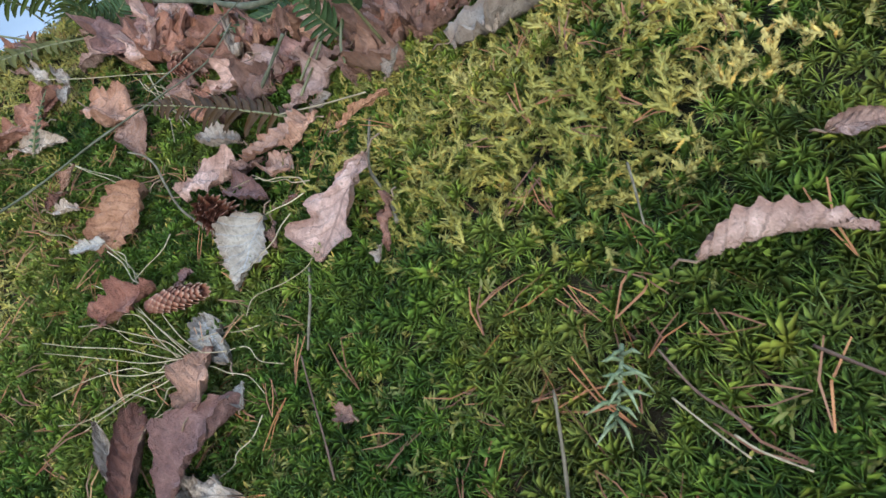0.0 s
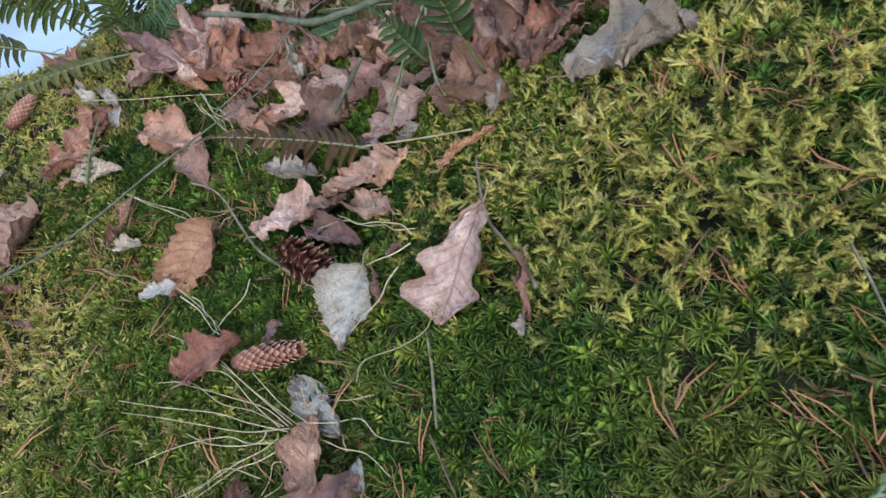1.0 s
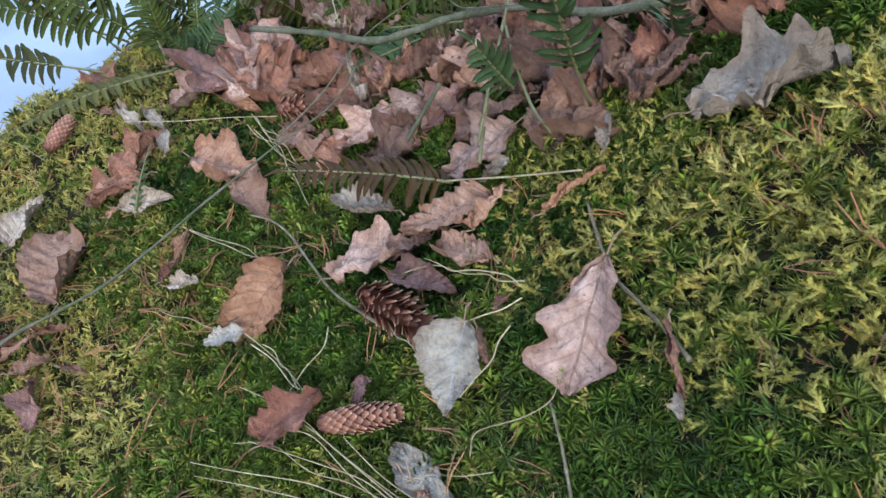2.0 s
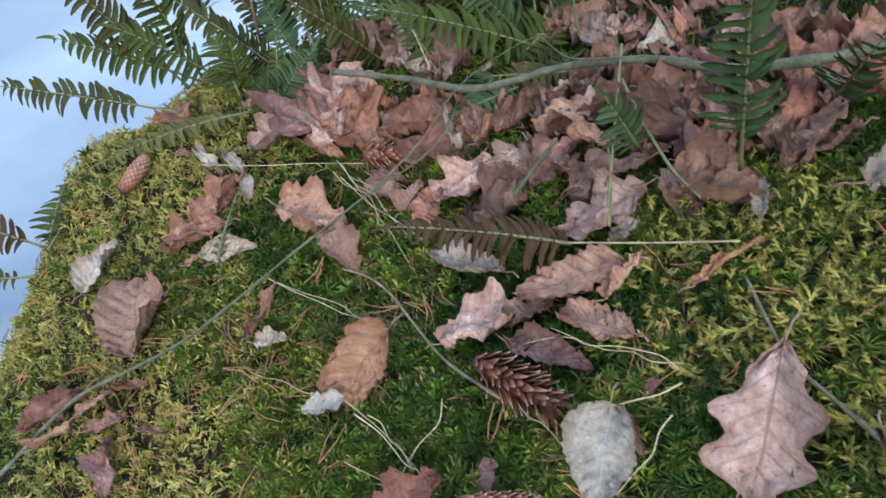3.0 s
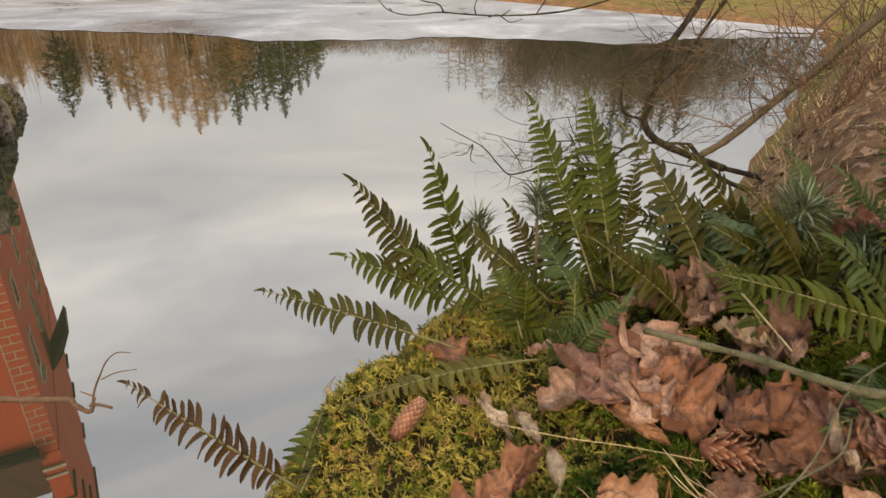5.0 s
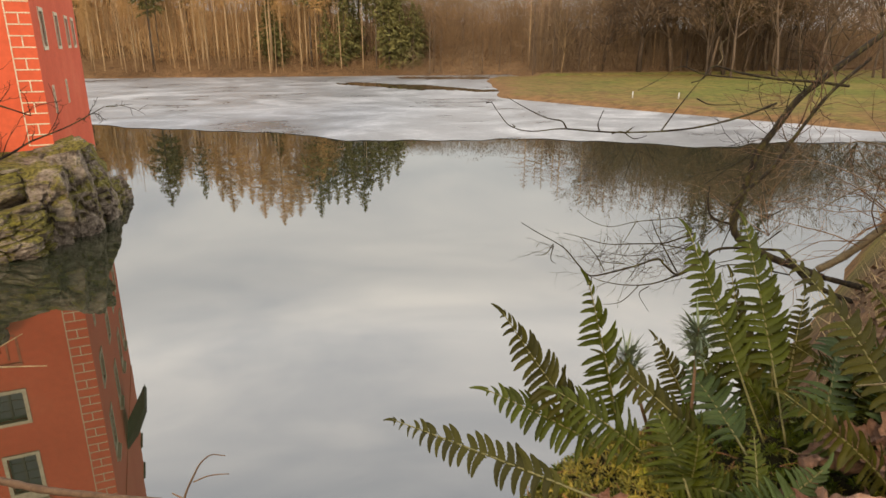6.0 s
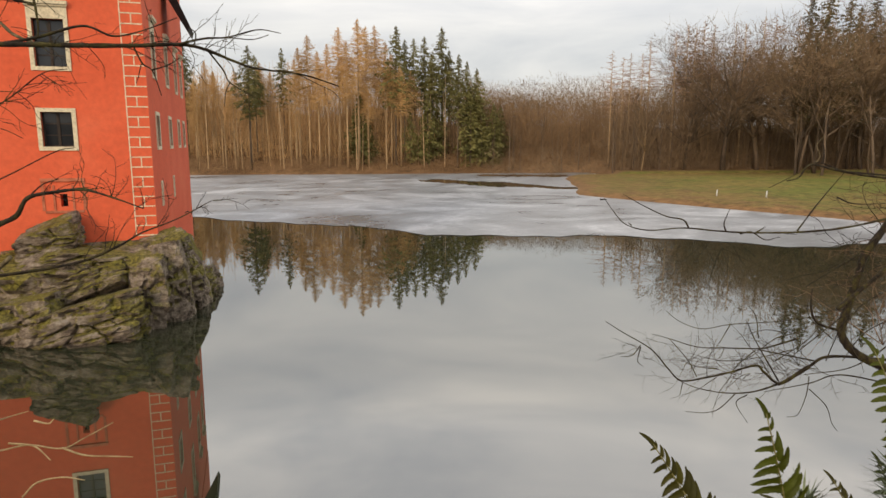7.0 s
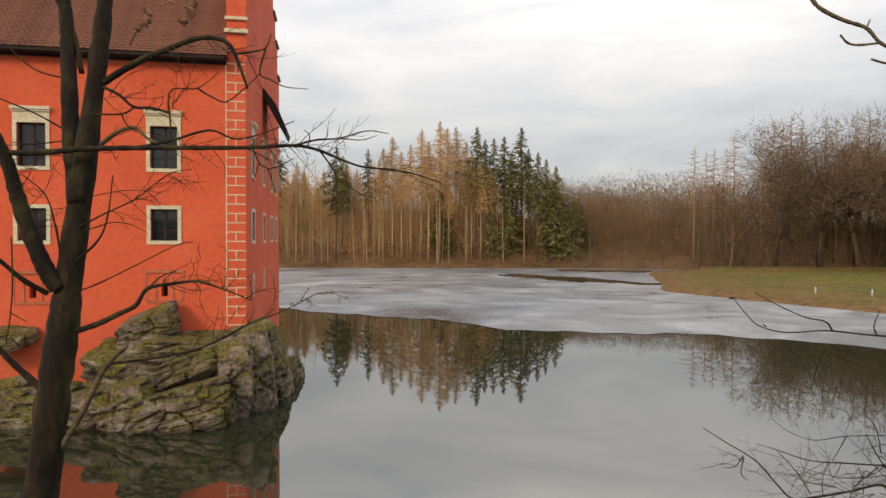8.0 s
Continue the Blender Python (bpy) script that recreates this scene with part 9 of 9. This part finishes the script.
# dry leaves and tangled stems on the bank that runs on beyond the knoll
rb = np.random.default_rng(12)
n_b = 5200
bx, by = rb.uniform(2.1, 9.5, n_b), rb.uniform(0.3, 7.5, n_b)
off_b = -0.60 * (bx - 2.0) + 0.80 * (by - 0.9)
keep = (off_b > -1.6) & (off_b < 0.9)
bx, by = bx[keep], by[keep]
leaf_v = [(-0.5, 0, 0), (-0.1, 0.32, 0.06), (0.5, 0.02, 0.10), (-0.05, -0.30, 0.05), (0, 0, -0.03)]
leaf_f = [(0, 4, 1), (1, 4, 2), (2, 4, 3), (3, 4, 0)]
litter_mat = leafy_green("bank_litter", [(0.3, (0.09, 0.051, 0.03)), (0.55, (0.174, 0.102, 0.06)), (0.75, (0.252, 0.174, 0.114))], 4.0, 0.4)
tagged(scattered("bank_litter", leaf_v, leaf_f, turn_matrices(surface_normals(bx, by), rb.uniform(0, 6.28, len(bx)), rb.uniform(0.05, 0.11, len(bx)), 0.35, rb), np.stack([bx, by, ground_z(bx, by) + 0.012], 1), litter_mat), "brown dry leaf litter on the far bank slope", "leaf litter")
n_b = 70
bx, by = rb.uniform(2.3, 8.5, n_b), rb.uniform(0.8, 6.5, n_b)
off_b = -0.60 * (bx - 2.0) + 0.80 * (by - 0.9)
keep = (off_b > -1.2) & (off_b < 0.7)
bx, by = bx[keep], by[keep]
cloud_v, cloud_f = twig_cloud(5, 90, 0.8)
tagged(scattered("bank_brush", cloud_v, cloud_f, turn_matrices(np.tile([0.0, 0, 1], (len(bx), 1)), rb.uniform(0, 6.28, len(bx)), rb.uniform(0.35, 0.8, len(bx)), 0.3, rb), np.stack([bx, by, ground_z(bx, by)], 1), straw_mat), "pale tangled dry stems on the bank", "brush")


def grass_tuft(base, high, count, seed, lean):
    """A tuft of bleached dry grass blades hanging over the bank."""
    ob = thing("grass_tuft", "bleached dry grass tuft on the steep bank", "grass", "bank grass", base)
    r = random.Random(seed)
    g = Geo()
    for k in range(count):
        a = r.uniform(0, 6.283)
        d = Vector((math.cos(a) * 0.6, math.sin(a) * 0.6, 1.0)) + Vector(lean) * r.uniform(0.5, 1.5)
        L = high * r.uniform(0.5, 1.1)
        p0 = Vector((r.uniform(-0.03, 0.03), r.uniform(-0.03, 0.03), 0))
        pts = [p0 + d * L * u + Vector((0, 0, -0.55 * L * u * u)) + Vector(lean) * (0.4 * L * u * u) for u in (0, 0.3, 0.6, 0.85, 1.0)]
        g.tube(pts, [0.0012, 0.0011, 0.0009, 0.0006, 0.0003], 3)
    tagged(part("tuft", g, pale_straw, ob), kind="stuff")


for k, (x, y, high) in enumerate(((0.80, 0.76, 0.21), (0.75, 0.72, 0.24), (0.84, 0.80, 0.15), (0.70, 0.70, 0.24), (0.88, 0.80, 0.11))):
    grass_tuft((x, y, float(ground_z(x, y)) - 0.01), high, 150 if k < 4 else 60, k + 1, (-0.45, 0.3, 0.0))

# fern thicket behind the leaf pile
rf = random.Random(41)
for k in range(28):
    x, y = rf.uniform(1.26, 1.74), rf.uniform(0.70, 0.98)
    z = float(knoll(np.array(x), np.array(y)))
    a = rf.uniform(-2.4, 0.9)
    L = rf.uniform(0.10, 0.19)
    tip = (x + L * 0.8 * math.sin(a), y - L * 0.45 * math.cos(a) * rf.uniform(-0.4, 1.0), z + L * rf.uniform(0.35, 0.85))
    frond((x, y, z), tip, rf.uniform(0.026, 0.040), rf.choice(("green", "green", "teal", "olive")), rf.uniform(0.08, 0.22), rf.randint(12, 16), (-0.4, -0.75, 0.6), 0.12, group="fern thicket")
for k in range(20):
    x, y = rf.uniform(1.52, 1.95), rf.uniform(0.55, 0.88)
    z = float(ground_z(x, y))
    a = rf.uniform(-2.6, 0.6)
    L = rf.uniform(0.12, 0.22)
    tip = (x + L * 0.7 * math.sin(a), y - L * 0.4 * math.cos(a) * rf.uniform(-0.8, 1.0), z + L * rf.uniform(0.4, 0.9))
    frond((x, y, z), tip, rf.uniform(0.030, 0.044), rf.choice(("green", "olive", "teal", "olive")), rf.uniform(0.08, 0.22), rf.randint(12, 16), (-0.4, -0.75, 0.6), 0.12, group="fern thicket")

for k in range(22):
    x, y = rf.uniform(1.62, 2.15), rf.uniform(0.28, 0.80)
    z = float(ground_z(x, y))
    a = rf.uniform(-2.6, 0.6)
    L = rf.uniform(0.14, 0.24)
    tip = (x + L * 0.7 * math.sin(a), y - L * 0.4 * math.cos(a) * rf.uniform(-0.8, 1.0), z + L * rf.uniform(0.3, 0.8))
    frond((x, y, z), tip, rf.uniform(0.030, 0.044), rf.choice(("green", "olive", "teal", "straw")), rf.uniform(0.08, 0.22), rf.randint(11, 14), (-0.4, -0.75, 0.6), 0.12, group="fern thicket")


def moss_sprig(base, along, up, size, count, seed):
    """A bleached dead moss shoot lying on the green moss: a bent stem with curved pale side shoots."""
    ob = thing("moss_sprig", "bleached pale green dead moss sprig on star moss", "moss", at=base)
    r = random.Random(seed)
    d, n = Vector(along).normalized(), Vector(up).normalized()
    s = d.cross(n)
    part("stem", Geo().tube([d * size * u + n * size * 0.18 * math.sin(3 * u) for u in (0, 0.35, 0.7, 1.0)], [0.0011, 0.0010, 0.0008, 0.0004], 5), sprig_mat, ob)
    for k in range(count):
        u = 0.08 + 0.88 * k / count
        sg = -1 if k % 2 else 1
        p = d * size * u + n * size * 0.18 * math.sin(3 * u)
        L = size * r.uniform(0.16, 0.48) * (1.1 - 0.4 * u)
        e = (d * r.uniform(-0.3, 1.0) + s * sg * r.uniform(0.4, 1.0) + n * r.uniform(-0.1, 0.9)).normalized()
        part("shoot", Geo().tube([p, p + e * L * 0.5 + n * L * 0.12, p + e * L - n * L * 0.05 + d * L * 0.25], [0.0009, 0.0010, 0.0002], 4), sprig_mat, ob)


sprig_mat = mottled("bleached_moss", [(0.3, (0.102, 0.12, 0.045)), (0.7, (0.24, 0.252, 0.12))], 80.0, rough=0.9)
moss_sprig((1.3038, -0.0852, 5.4080), (-0.637, -0.600, -0.485), (-0.4, -0.3, 0.9), 0.036, 15, 3)
